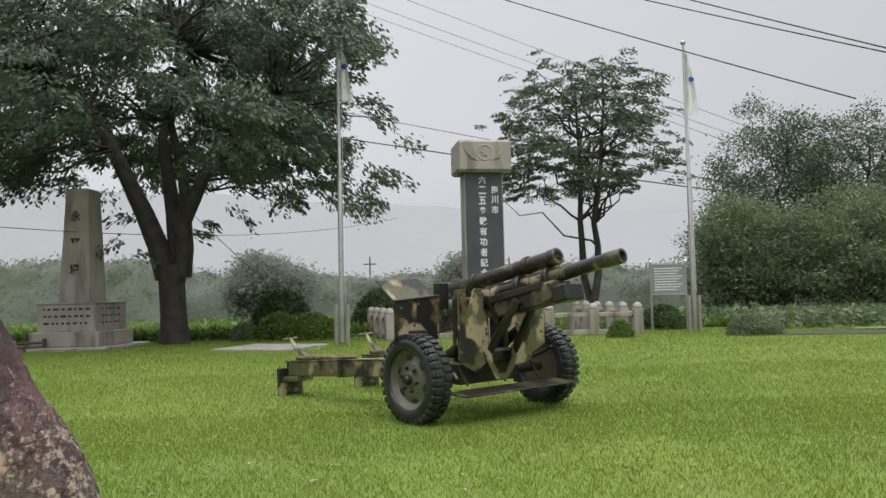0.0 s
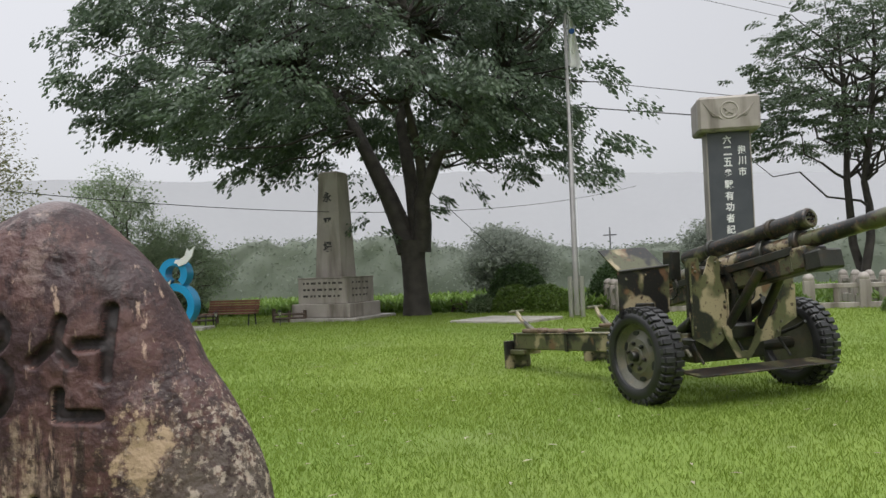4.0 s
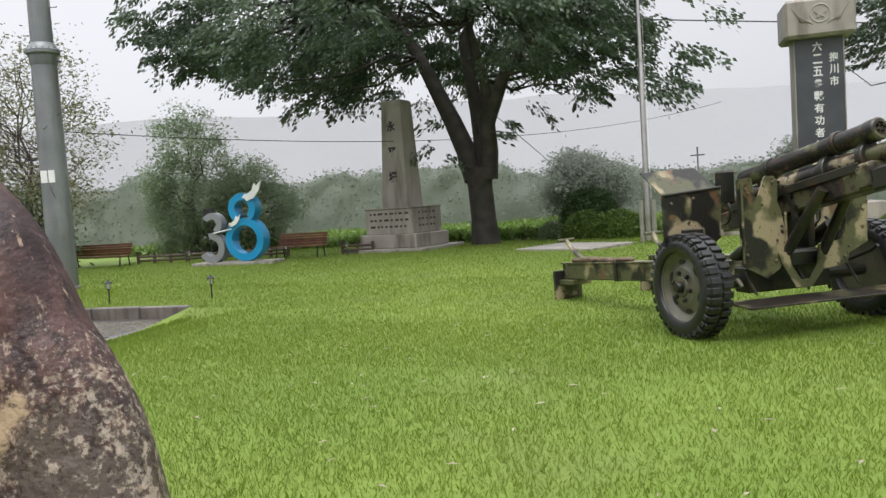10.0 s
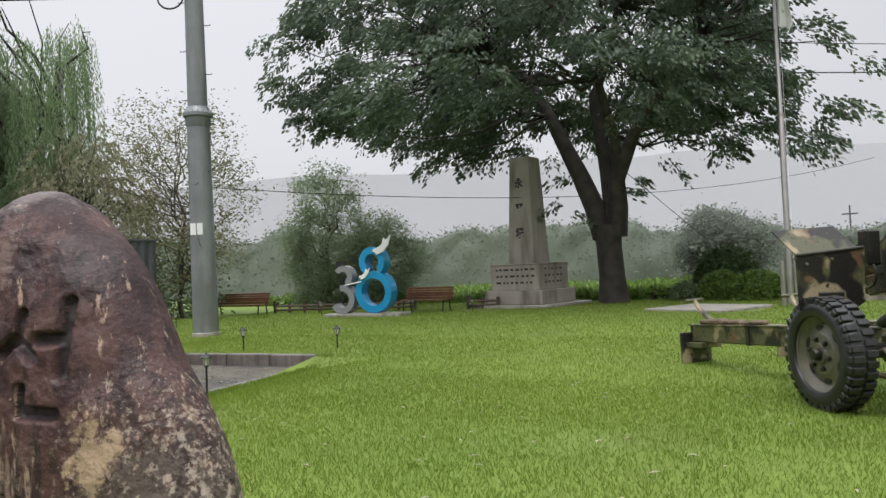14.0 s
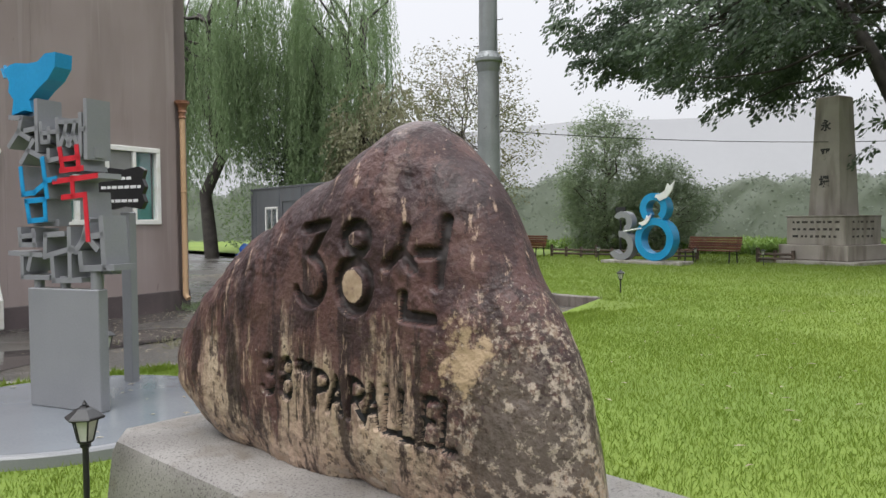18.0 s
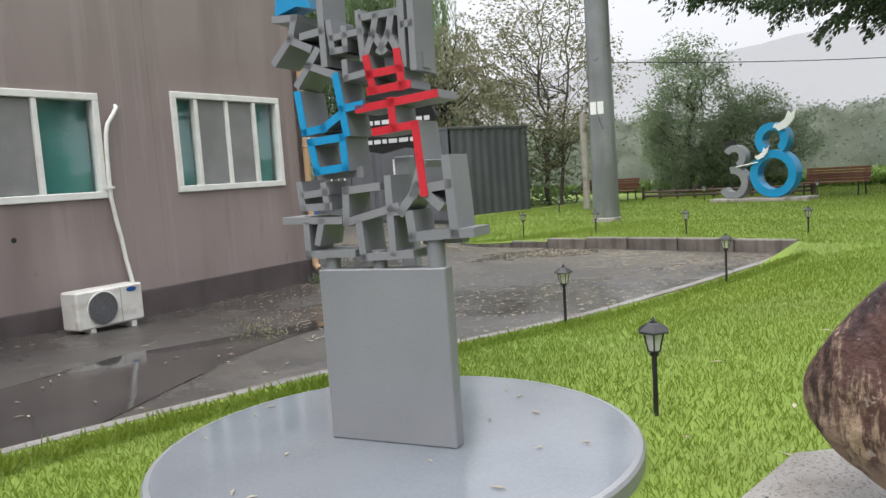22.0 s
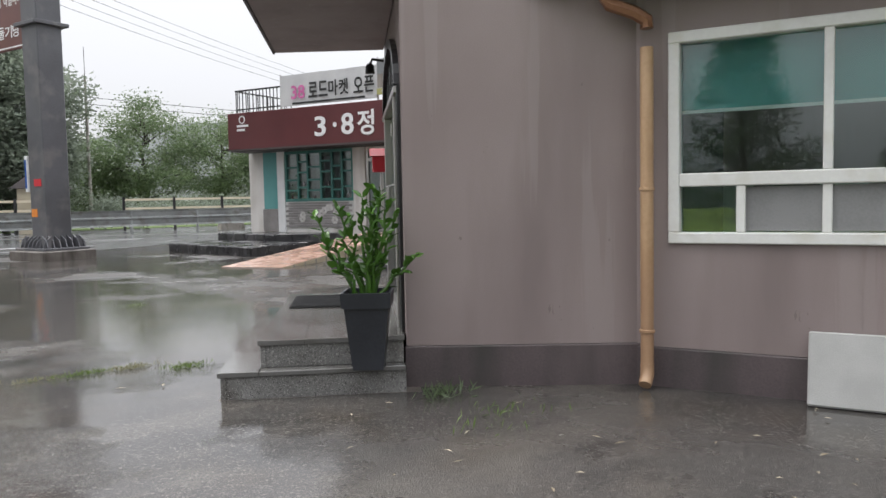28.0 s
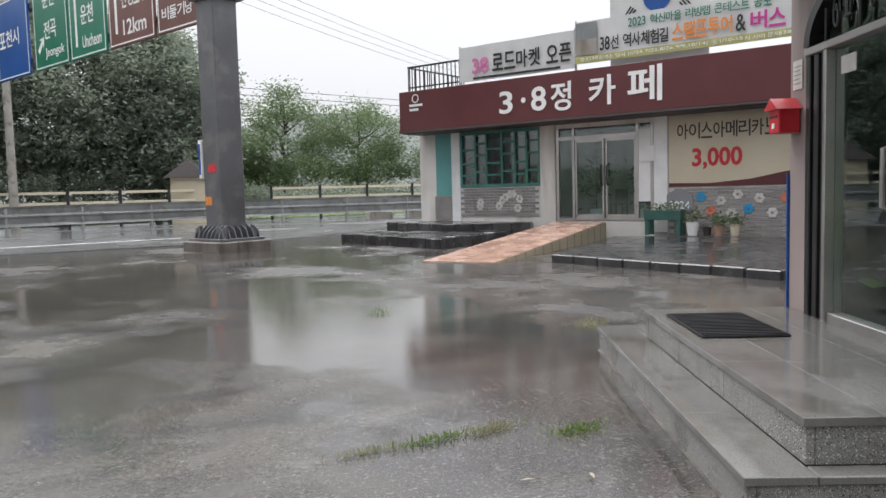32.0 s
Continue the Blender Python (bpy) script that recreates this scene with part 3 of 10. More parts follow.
# distance haze is put into this pale, flat hill colour
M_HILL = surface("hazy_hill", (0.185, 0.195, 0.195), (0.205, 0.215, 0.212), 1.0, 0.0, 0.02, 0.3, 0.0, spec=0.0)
M_PANE = glassy("window_glass", (0.75, 0.93, 0.90), 0.01, 1.0, 1.0)
M_BLIND = surface("teal_blind", (0.10, 0.30, 0.29), (0.13, 0.35, 0.34), 0.5, 0.0, 1.0, 40.0, 0.03)
# indoor dimness is put into this dark base colour
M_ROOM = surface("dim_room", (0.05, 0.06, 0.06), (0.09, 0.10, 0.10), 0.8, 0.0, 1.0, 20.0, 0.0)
L_ZELK = leafy("zelkova_leaves", (0.046, 0.074, 0.048), (0.145, 0.198, 0.12), 0.4)
L_PINE = leafy("dark_conifer_leaves", (0.045, 0.072, 0.040), (0.11, 0.155, 0.082), 0.38)
L_GREEN = leafy("broad_leaves", (0.10, 0.150, 0.072), (0.195, 0.25, 0.13), 0.45)
L_WILLOW = leafy("willow_leaves", (0.17, 0.25, 0.12), (0.31, 0.41, 0.22), 0.6, 0.5, 0.9)
L_AUTUMN = leafy("thin_mixed_leaves", (0.14, 0.18, 0.075), (0.26, 0.22, 0.14), 0.45)
L_OLIVE = leafy("yellowed_willow_leaves", (0.20, 0.21, 0.12), (0.32, 0.305, 0.19), 0.5)
# leaves lighter than their own green, with mist mixed into the colour
L_PALE = leafy("misty_young_leaves", (0.18, 0.235, 0.145), (0.29, 0.35, 0.215), 0.55)
# leaf colour paled to imitate haze over the road
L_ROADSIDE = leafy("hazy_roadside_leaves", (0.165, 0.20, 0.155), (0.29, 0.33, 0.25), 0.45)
L_HEDGE = leafy("hedge_leaves", (0.04, 0.08, 0.025), (0.085, 0.14, 0.045), 0.25)
L_LIME = leafy("lime_hedge_leaves", (0.07, 0.13, 0.018), (0.14, 0.21, 0.04), 0.3)
L_GRASS = leafy("grass_blades", (0.134, 0.210, 0.022), (0.194, 0.260, 0.032), 0.45, 0.6, 0.3)
L_WEED = leafy("field_weeds", (0.10, 0.18, 0.03), (0.19, 0.28, 0.06), 0.3)
# grey-green lightened to carry the haze of the distance
L_FAR = leafy("haze_tinted_far_leaves", (0.20, 0.225, 0.19), (0.235, 0.26, 0.215), 0.5, 0.95, 0.12)
L_ZZ = leafy("glossy_houseplant_leaves", (0.035, 0.10, 0.015), (0.09, 0.20, 0.03), 0.15, 0.25)
M_LITTER = leafy("fallen_leaves", (0.19, 0.15, 0.10), (0.42, 0.38, 0.29), 0.1, 0.6)
# ---- ground ----
from mathutils.bvhtree import BVHTree
from mathutils.geometry import delaunay_2d_cdt

EDGE = [(-5.0, -1.35), (-7.2, -1.3), (-8.1, -0.95), (-8.5, -0.2), (-8.66, 0.8), (-8.85, 2.0), (-9.0, 3.2), (-9.12, 5.0), (-9.4, 7.2), (-9.7, 9.0), (-9.98, 10.5)]
KERB = [(-9.98, 10.5), (-12.95, 10.12), (-16.4, 9.45), (-17.2, 9.6), (-23.3, 13.9)]


def ease(a, b, x):
    k = min(max((x - a) / (b - a), 0.0), 1.0)
    return k * k * (3 - 2 * k)


def drive_z(x, y):
    return -0.16 * ease(-1.0, 6.0 - 3.0 * ease(-10.0, -12.0, x), y) * ease(-6.5, -9.2, x)


def edge_gap(x, y, line):
    best = 1e9
    for (ax, ay), (bx, by) in zip(line, line[1:]):
        k = min(max(((x - ax) * (bx - ax) + (y - ay) * (by - ay)) / ((bx - ax) ** 2 + (by - ay) ** 2), 0), 1)
        best = min(best, math.hypot(x - ax - k * (bx - ax), y - ay - k * (by - ay)))
    return best


def lawn_z(x, y):
    z = 0.025 + 0.03 * math.sin(x * 0.35 + 1.0) * math.sin(y * 0.27) * ease(3, 8, y)
    g = edge_gap(x, y, EDGE)
    z -= 0.16 * ease(-14.0, -17.2, x) * (1 - ease(11.0, 15.0, y))
    return z + drive_z(-9.2, y) * (1 - ease(0.0, 1.6, g)) * (1 if y < 10.4 else 0)


def filled(poly, step, height, keep=None):
    """A sheet that fills an outline, with inner points every step metres."""
    n = len(poly)
    xs, ys = [p[0] for p in poly], [p[1] for p in poly]
    pts = [Vector(p) for p in poly]

    def inside(x, y):
        c = False
        for i in range(n):
            (x0, y0), (x1, y1) = poly[i], poly[i - 1]
            if (y0 > y) != (y1 > y) and x < (x1 - x0) * (y - y0) / (y1 - y0) + x0:
                c = not c
        return c

    y = min(ys) + step / 2
    while y < max(ys):
        x = min(xs) + step / 2
        while x < max(xs):
            if (keep is None or keep(x, y)) and inside(x, y):
                pts.append(Vector((x + random.uniform(-0.1, 0.1) * step, y + random.uniform(-0.1, 0.1) * step)))
            x += step
        y += step
    v, _, f, *_ = delaunay_2d_cdt(pts, [], [list(range(n))], 1, 1e-4)
    return Geo().add([(p.x, p.y, height(p.x, p.y)) for p in v], [tuple(q) for q in f])


g = Geo().add([(-2500, -2500, -0.6), (2500, -2500, -0.6), (2500, 2500, -0.6), (-2500, 2500, -0.6)], [(0, 1, 2, 3)])
fixed("ground", g, M_FIELD, "green open farmland reaching to the horizon", "ground")
LOT = EDGE + KERB[1:] + [(-23.5, 14.25), (-60, 14.25), (-60, -46), (60, -46), (60, -1.35)]
fixed("asphalt_lot", filled(LOT, 0.5, drive_z, lambda x, y: -26 < x < 3 and -14 < y < 12), M_ASPHALT, "wet dark asphalt forecourt and driveway with puddles", "asphalt")
STRIP = [(-11.75, 4.6), (-11.51, 2.77), (-11.07, 1.03), (-10.14, -0.41), (-8.97, -2.17), (-8.1, -3.6), (-7.0, -2.8), (-8.22, -0.8), (-8.62, 0.2), (-9.65, 1.3), (-10.8, 2.7), (-11.5, 3.8), (-12.2, 4.75)]
fixed("asphalt_strip", filled(STRIP, 0.3, lambda x, y: drive_z(x, y) + 0.006), M_NEWASPH, "darker smooth wet asphalt strip beside the building", "asphalt")
LAWN = [(60, -1.35)] + EDGE + KERB[1:] + [(-23.5, 14.25), (-60, 14.25), (-60, 27), (60, 27)]
lawn = fixed("lawn", filled(LAWN[::-1], 0.5, lawn_z, lambda x, y: -24 < x < 16 and -3 < y < 27), M_SOIL, "bright green wet lawn with short rough grass", "lawn", None, 60.0)
fixed("verge_path", Geo().prism([(8.6, 21.7), (30, 17), (30, 22.5), (12.0, 23.4), (9.2, 22.6)], -0.3, 0.075), M_ASPHALT, "narrow grey asphalt path beside the trees", "path")
fixed("road", Geo().prism([(60, -62), (60, -33.5), (-12.3, -28.9), (-60, -52), (-60, -80)], -0.3, 0.012), M_ROAD, "wet grey two-lane road", "road")


def strip(line, w, z_of, depth, out=1.0):
    g = Geo()
    pts = [Vector((x, y, 0)) for x, y in line]
    v = []
    for i, p in enumerate(pts):
        t = (pts[min(i + 1, len(pts) - 1)] - pts[max(i - 1, 0)]).normalized()
        nrm = Vector((-t.y, t.x, 0)) * out
        for k in (0.0, w):
            q = p + nrm * k
            v.append((q.x, q.y, z_of(p.x, p.y)))
            v.append((q.x, q.y, z_of(p.x, p.y) - depth))
    f = []
    for i in range(len(pts) - 1):
        a, b = i * 4, i * 4 + 4
        f += [(a, b, b + 2, a + 2), (a + 1, b + 1, b, a), (a + 2, b + 2, b + 3, a + 3), (a + 3, b + 3, b + 1, a + 1)]
    f += [(0, 2, 3, 1), (len(v) - 4, len(v) - 3, len(v) - 1, len(v) - 2)]
    return g.add(v, f)


def denser(line, step):
    out = [line[0]]
    for (ax, ay), (bx, by) in zip(line, line[1:]):
        n = max(1, round(math.hypot(bx - ax, by - ay) / step))
        out += [(ax + (bx - ax) * k / n, ay + (by - ay) * k / n) for k in range(1, n + 1)]
    return out


fixed("lawn_edging", strip(denser(EDGE, 0.4), 0.11, lambda x, y: drive_z(-9.2, y) + 0.03, 0.3, 1.0), M_SLAB, "thin weathered concrete edging between lawn and asphalt", "kerb")
kerb = thing("kerb", "weathered granite kerb stones holding up the lawn", "kerb", kind="structure")
kline = denser(KERB, 1.0)
for (ax, ay), (bx, by) in zip(kline, kline[1:]):
    d = math.hypot(bx - ax, by - ay)
    part("kerb_stone", Geo().box(0.006, d - 0.006, -0.16, 0.0, -0.45, 0.05 - 0.17 * ease(-14.0, -17.2, bx) + random.uniform(-0.008, 0.008), 0.015), M_KERB, kerb, m=facing((ax, ay), (bx - ax, by - ay)))

# ---- the taupe building ----
H_LOW, H_HIGH = 3.06, 6.8
P_A, D_A = (-8.98, -7.12), (-0.755, 0.656)
P_W1, D_W1 = (-10.36, -5.92), (-0.374, 0.927)
P_W2, D_W2 = (-12.0, -3.3), (-0.187, 0.982)
P_W3, D_W3 = (-12.85, -0.35), (-0.376, 0.9266)
P_E, D_E = (-8.98 - 0.62 * 3.6, -7.12 - 0.785 * 3.6), (0.62, 0.785)
LINE3 = 5.80


def wall(name, p, d, length, height, holes, label, base=0.33, ext=0.0):
    m = facing(p, d)
    w = thing(name, label, "wall", m, kind="structure")
    part("stucco", pierced(length, height, 0.24, holes, base), M_STUCCO, w)
    part("plinth", Geo().box(-0.012, length + 0.012, -0.022, 0.22, -0.35, base - 0.004, 0.006), M_PLINTH, w, "dark purple-brown painted plinth")
    return w, m


W1_WIN = (0.255, 2.53, 1.13, 2.70)
W2_WIN = (0.04, 2.5, 1.12, 2.75)
W3_WIN = (0.46, 2.12, 1.40, 2.63)
WS_WIN = (3.2, 5.18, 1.41, 2.72)
wall_a, m_a = wall("wall_entrance_side", P_A, D_A, 1.86, 5.2, [], "plain taupe stucco wall with pale water stains")
wall_1, m_1 = wall("wall_bay", P_W1, D_W1, 2.80, H_LOW, [W1_WIN], "taupe stucco wall under a low eave with a wide window", 0.31)
wall_r, m_r = wall("wall_return", (P_W1[0] + D_W1[0] * 2.802, P_W1[1] + D_W1[1] * 2.802), (-0.93, 0.16), 0.62, H_LOW, [], "short taupe return wall beside the recess", 0.31)
wall_2, m_2 = wall("wall_recessed", (P_W2[0] - D_W2[0] * 0.12, P_W2[1] - D_W2[1] * 0.12), D_W2, 3.2, H_LOW, [tuple(v + (0.12 if i < 2 else 0) for i, v in enumerate(W2_WIN))], "recessed taupe stucco wall with a wide window", 0.29)
wall_3, m_3 = wall("wall_tall", P_W3, D_W3, LINE3, H_HIGH, [W3_WIN, WS_WIN], "tall taupe stucco wall with two sliding windows", 0.2)
end = (P_W3[0] + D_W3[0] * LINE3, P_W3[1] + D_W3[1] * LINE3)
wall("wall_gable", end, (-0.9266, -0.376), 9.0, H_HIGH, [], "tall taupe stucco gable wall", 0.2)
# vertical control joints in the stucco
for w, xs, top in ((wall_2, (0.95, 1.9), 1.1), (wall_1, (1.55,), 1.1), (wall_3, (2.45, 2.9, 0.25), 6.7)):
    for x in xs:
        part("joint_bead", Geo().box(x - 0.008, x + 0.008, -0.004, 0.01, 0.36, top), M_STUCCO, w)
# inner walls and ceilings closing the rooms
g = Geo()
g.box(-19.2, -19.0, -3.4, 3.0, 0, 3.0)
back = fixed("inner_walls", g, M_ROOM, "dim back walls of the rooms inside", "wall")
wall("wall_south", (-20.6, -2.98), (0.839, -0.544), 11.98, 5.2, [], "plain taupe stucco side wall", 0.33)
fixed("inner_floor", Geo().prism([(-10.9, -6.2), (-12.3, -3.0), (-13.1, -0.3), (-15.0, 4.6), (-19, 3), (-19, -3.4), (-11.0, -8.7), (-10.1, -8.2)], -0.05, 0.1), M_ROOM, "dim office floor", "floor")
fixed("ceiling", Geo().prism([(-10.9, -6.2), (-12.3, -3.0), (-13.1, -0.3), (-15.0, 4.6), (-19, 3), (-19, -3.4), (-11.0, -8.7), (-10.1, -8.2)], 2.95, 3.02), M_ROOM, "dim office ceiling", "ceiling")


def soft_window(name, label, m, win, parts, rail=None, blind=0.0, deep=0.09, screens=()):
    """White window in a wall's opening: outer frame, mullions, panes and blinds. parts: x of mullions; rail: z of a transom."""
    x0, x1, z0, z1 = win
    t = thing(name, label, "window", m, kind="structure")
    w = 0.075
    g = Geo()
    for a in ((x0 - 0.01, x1 + 0.01, z0 - 0.01, z0 + w), (x0 - 0.01, x1 + 0.01, z1 - w, z1 + 0.01), (x0 - 0.01, x0 + w, z0 + w, z1 - w), (x1 - w, x1 + 0.01, z0 + w, z1 - w)):
        g.box(a[0], a[1], -0.035, deep, a[2], a[3], 0.008)
    part("window_frame", g, M_PVC, t, "white plastic frame")
    zs = [(z0 + w, z1 - w)]
    if rail:
        part("transom", Geo().box(x0 + w, x1 - w, -0.03, deep, rail - 0.05, rail + 0.05, 0.008), M_PVC, t)
        zs = [(z0 + w, rail - 0.05), (rail + 0.05, z1 - w)]
    for k, (za, zb) in enumerate(zs):
        xs = [x0 + w] + [x0 + (x1 - x0) * p for p in parts[min(k, len(parts) - 1)]] + [x1 - w]
        for i, x in enumerate(xs[1:-1]):
            part("mullion", Geo().box(x - 0.032, x + 0.032, -0.024 + 0.012 * (i % 2), deep - 0.01, za, zb, 0.006), M_PVC, t)
        for q, (a, b) in enumerate(zip(xs, xs[1:])):
            if screens and q in screens and k == 0:
                part("insect_screen", Geo().box(a + 0.01, b - 0.01, 0.02, 0.024, za + 0.01, zb - 0.01), M_SCREEN, t, "grey insect screen")
            p = part("pane", Geo().box(a, b, 0.045, 0.051, za, zb), M_PANE, t)
            p.visible_shadow = False
    if blind:
        part("blind", Geo().box(x0 + 0.06, x1 - 0.06, 0.15, 0.155, z1 - (z1 - z0) * blind, z1 - 0.05), M_BLIND, t, "teal roller blind pulled half down")
        part("blind_bar", Geo().box(x0 + 0.06, x1 - 0.06, 0.145, 0.165, z1 - (z1 - z0) * blind - 0.025, z1 - (z1 - z0) * blind), M_PVC, t)
    return t


soft_window("window_1", "wide white office window with a teal half-drawn blind", m_1, W1_WIN, [(0.225, 0.475, 0.735), (0.475,)], 1.60, 0.36, screens=(1, 2))
soft_window("window_2", "wide white office window with teal blind and low sliders", m_2, tuple(v + (0.12 if i < 2 else 0) for i, v in enumerate(W2_WIN)), [(0.27, 0.5, 0.76), (0.5,)], 1.56, 0.5, screens=(0, 2))
soft_window("window_3", "white two-pane sliding window with teal inner film", m_3, W3_WIN, [(0.53,)], None, 0.94, screens=(0,))
soft_window("window_4", "white sliding window with three mullions and teal film", m_3, WS_WIN, [(0.2, 0.48, 0.74)], None, 0.94, screens=(1, 2))

# office furniture behind the panes
M_BOXB = surface("blue_box_plastic", (0.02, 0.07, 0.20), (0.03, 0.09, 0.25), 0.4, 0.0, 2.0, 40.0, 0.05)
M_DESK = surface("pale_office_laminate", (0.42, 0.44, 0.42), (0.50, 0.52, 0.50), 0.4, 0.0, 2.0, 40.0, 0.03)


def storage_box(m, x0, x1, z0, z1, y, label, mats):
    t = thing("storage_box", label, "box", m, "office boxes")
    part("body", Geo().box(x0, x1, y, y + 0.3, z0, z1, 0.01), mats, t)
    part("lid", Geo().box(x0 - 0.01, x1 + 0.01, y - 0.01, y + 0.31, z1, z1 + 0.03, 0.006), mats, t)


def office_desk(m, x0, x1, y, label):
    t = thing("office_desk", label, "desk", m, "office desks")
    part("desktop", Geo().box(x0, x1, y, y + 0.6, 1.12, 1.15, 0.006), M_DESK, t)
    part("screen_panel", Geo().box(x0, x1, y + 0.55, y + 0.58, 1.15, 1.62, 0.006), M_DESK, t, "pale desk partition")
    for x in (x0 + 0.03, x1 - 0.08):
        part("side_panel", Geo().box(x, x + 0.05, y, y + 0.55, 0.1, 1.12), M_DESK, t)
    part("monitor", Geo().box((x0 + x1) / 2 - 0.25, (x0 + x1) / 2 + 0.25, y + 0.3, y + 0.34, 1.3, 1.62, 0.01), M_BLACK, t, "black monitor")
    part("monitor_stand", Geo().box((x0 + x1) / 2 - 0.03, (x0 + x1) / 2 + 0.03, y + 0.34, y + 0.38, 1.15, 1.45).box((x0 + x1) / 2 - 0.12, (x0 + x1) / 2 + 0.12, y + 0.28, y + 0.44, 1.15, 1.165), M_BLACK, t)


office_desk(m_1, 0.4, 1.6, 0.6, "pale office desk with a black monitor behind the window")
storage_box(m_1, 1.85, 2.4, 1.15, 1.56, 0.32, "blue plastic box on the sill inside the window", M_BOXB)
office_desk(m_2, 0.5, 1.9, 0.6, "pale office desk with a black monitor behind the window")
storage_box(m_2, 2.0, 2.4, 1.15, 1.5, 0.35, "white carton standing inside the window", M_FOAM)
fixed("inner_sill", Geo().box(0.2, 2.6, 0.245, 0.72, 1.08, 1.12), M_DESK, "pale inner window sill", "sill", m_1)
fixed("inner_sill", Geo().box(0.2, 2.6, 0.245, 0.72, 1.08, 1.12), M_DESK, "pale inner window sill", "sill", m_2)

# eaves, gutter and low roof over the recessed walls
eave = thing("low_eave", "low overhanging eave with copper-brown gutter and dark soffit", "eave", kind="structure")
outer = [(-10.05, -5.85), (-11.05, -3.3), (-12.45, -0.3)]
inner = [(-10.7, -6.3), (-13.5, -3.0), (-13.4, -0.1)]
top = Geo()
v = [(x, y, z) for x, y in outer for z in (3.06, 3.10)] + [(x, y, z) for x, y in inner for z in (3.06, 3.10)]
f = []
for i in (0, 1):
    a, b, c, d = 2 * i, 2 * i + 2, 6 + 2 * i, 6 + 2 * i + 2
    f += [(a, c, d, b), (a + 1, b + 1, d + 1, c + 1), (a, b, b + 1, a + 1)]
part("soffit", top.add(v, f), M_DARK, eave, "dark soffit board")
gut = Geo()
prof = [(-0.02, 3.06), (0.08, 3.06), (0.11, 3.12), (0.11, 3.17), (0.14, 3.2), (0.14, 3.26), (-0.02, 3.26)]
pts = [Vector((x, y, 0)) for x, y in outer]
vv = []
for i, p in enumerate(pts):
    t = (pts[min(i + 1, 2)] - pts[max(i - 1, 0)]).normalized()
    o = Vector((t.y, -t.x, 0))
    vv += [(p.x + o.x * a, p.y + o.y * a, z) for a, z in prof]
k = len(prof)
gut.add(vv, [(i * k + j, i * k + (j + 1) % k, (i + 1) * k + (j + 1) % k, (i + 1) * k + j) for i in (0, 1) for j in range(k)] + [tuple(range(k))[::-1], tuple(range(2 * k, 3 * k))])
part("gutter", gut, M_GUTTER, eave, "copper-brown moulded gutter")
g = Geo()
rv = [(x, y, 3.25) for x, y in outer] + [(x, y, 4.1) for x, y in ((-13.6, -7.5), (-15.0, -3.4), (-15.4, -0.9))]
g.add(rv, [(0, 3, 4, 1), (1, 4, 5, 2)])
part("roof", g, M_ROOF, eave, "brown sheet roof")


def downpipe(m, x, z1, label, hopper=True, y=-0.10):
    t = thing("drainpipe", label, "drainpipe", m, "tan drainpipes")
    part("pipe", Geo().tube([(x, y, 0.17), (x, y, z1 - 0.2)], 0.05, 10), M_PIPE, t, smooth=40)
    part("shoe", Geo().tube([(x, y, 0.2), (x, y, 0.11), (x, y - 0.07, 0.045)], [0.053, 0.053, 0.05], 10), M_PIPE, t, "rusty orange outlet shoe", smooth=50)
    for z in (0.45, z1 * 0.55):
        part("pipe_clip", Geo().lathe([(0.052, -0.015), (0.06, -0.01), (0.06, 0.01), (0.052, 0.015)], 12, (x, y, z)), M_PIPE, t)
    if hopper:
        part("hopper", Geo().lathe([(0.055, -0.32), (0.075, -0.30), (0.06, -0.27), (0.06, -0.22), (0.085, -0.2), (0.07, -0.17), (0.075, -0.12), (0.11, -0.06), (0.13, -0.05), (0.13, 0.0)], 8, (x, y, z1)), M_GUTTER, t, "moulded copper-brown rain hopper")
    return t


downpipe(m_1, 0.11, 2.80, "tan drainpipe in the inside corner by the window", False, -0.13)
downpipe(m_2, 3.085, 3.22, "tan drainpipe with a copper hopper under the gutter")
downpipe(m_3, 5.63, 3.62, "tan drainpipe with a copper hopper at the building corner")
g = Geo().tube([(-0.20, -0.22, 3.12), (-0.20, -0.22, 3.02), (-0.14, -0.22, 2.93), (0.03, -0.17, 2.86), (0.11, -0.13, 2.80), (0.11, -0.13, 2.74)], 0.052, 8)
part("gutter_elbow", g, M_GUTTER, eave, "copper-brown gutter elbow", m_1, 40)
g = Geo()
g.box(-0.9, 0.5, -0.40, -0.26, 3.06, 3.2, 0.02).box(-0.9, 0.5, -0.44, -0.26, 3.2, 3.26, 0.01)
part("gutter_return", g, M_GUTTER, eave, "copper-brown gutter end", m_1)

# canopy over the entrance
P_D, D_D = (-10.53, -9.51), (0.544, 0.839)
m_d = facing(P_D, D_D)
canopy = thing("entrance_canopy", "grey-brown boxed canopy projecting over the entrance", "canopy", m_d, kind="structure")
part("slab", Geo().prism([(2.80, -0.01), (0.02, -0.01), (-0.18, -1.24), (2.80, -1.24)], 3.20, 3.75), M_STUCCO, canopy)
part("fascia_trim", Geo().box(-0.19, 2.80, -1.27, -1.242, 3.185, 3.75, 0.004), M_PLINTH, canopy)
spot = thing("spotlight", "small black spotlight on a bent arm above the entrance pier", "spotlight", m_d)
part("arm", Geo().tube([(0.1, 0.0, 3.06), (0.1, -0.14, 3.08), (0.1, -0.17, 3.02)], 0.016, 8), M_BLACK, spot, smooth=50)
part("head", Geo().lathe([(0.03, 0.0), (0.05, -0.03), (0.055, -0.11), (0.045, -0.112)], 14, (0.1, -0.17, 3.03)), M_BLACK, spot, smooth=40)

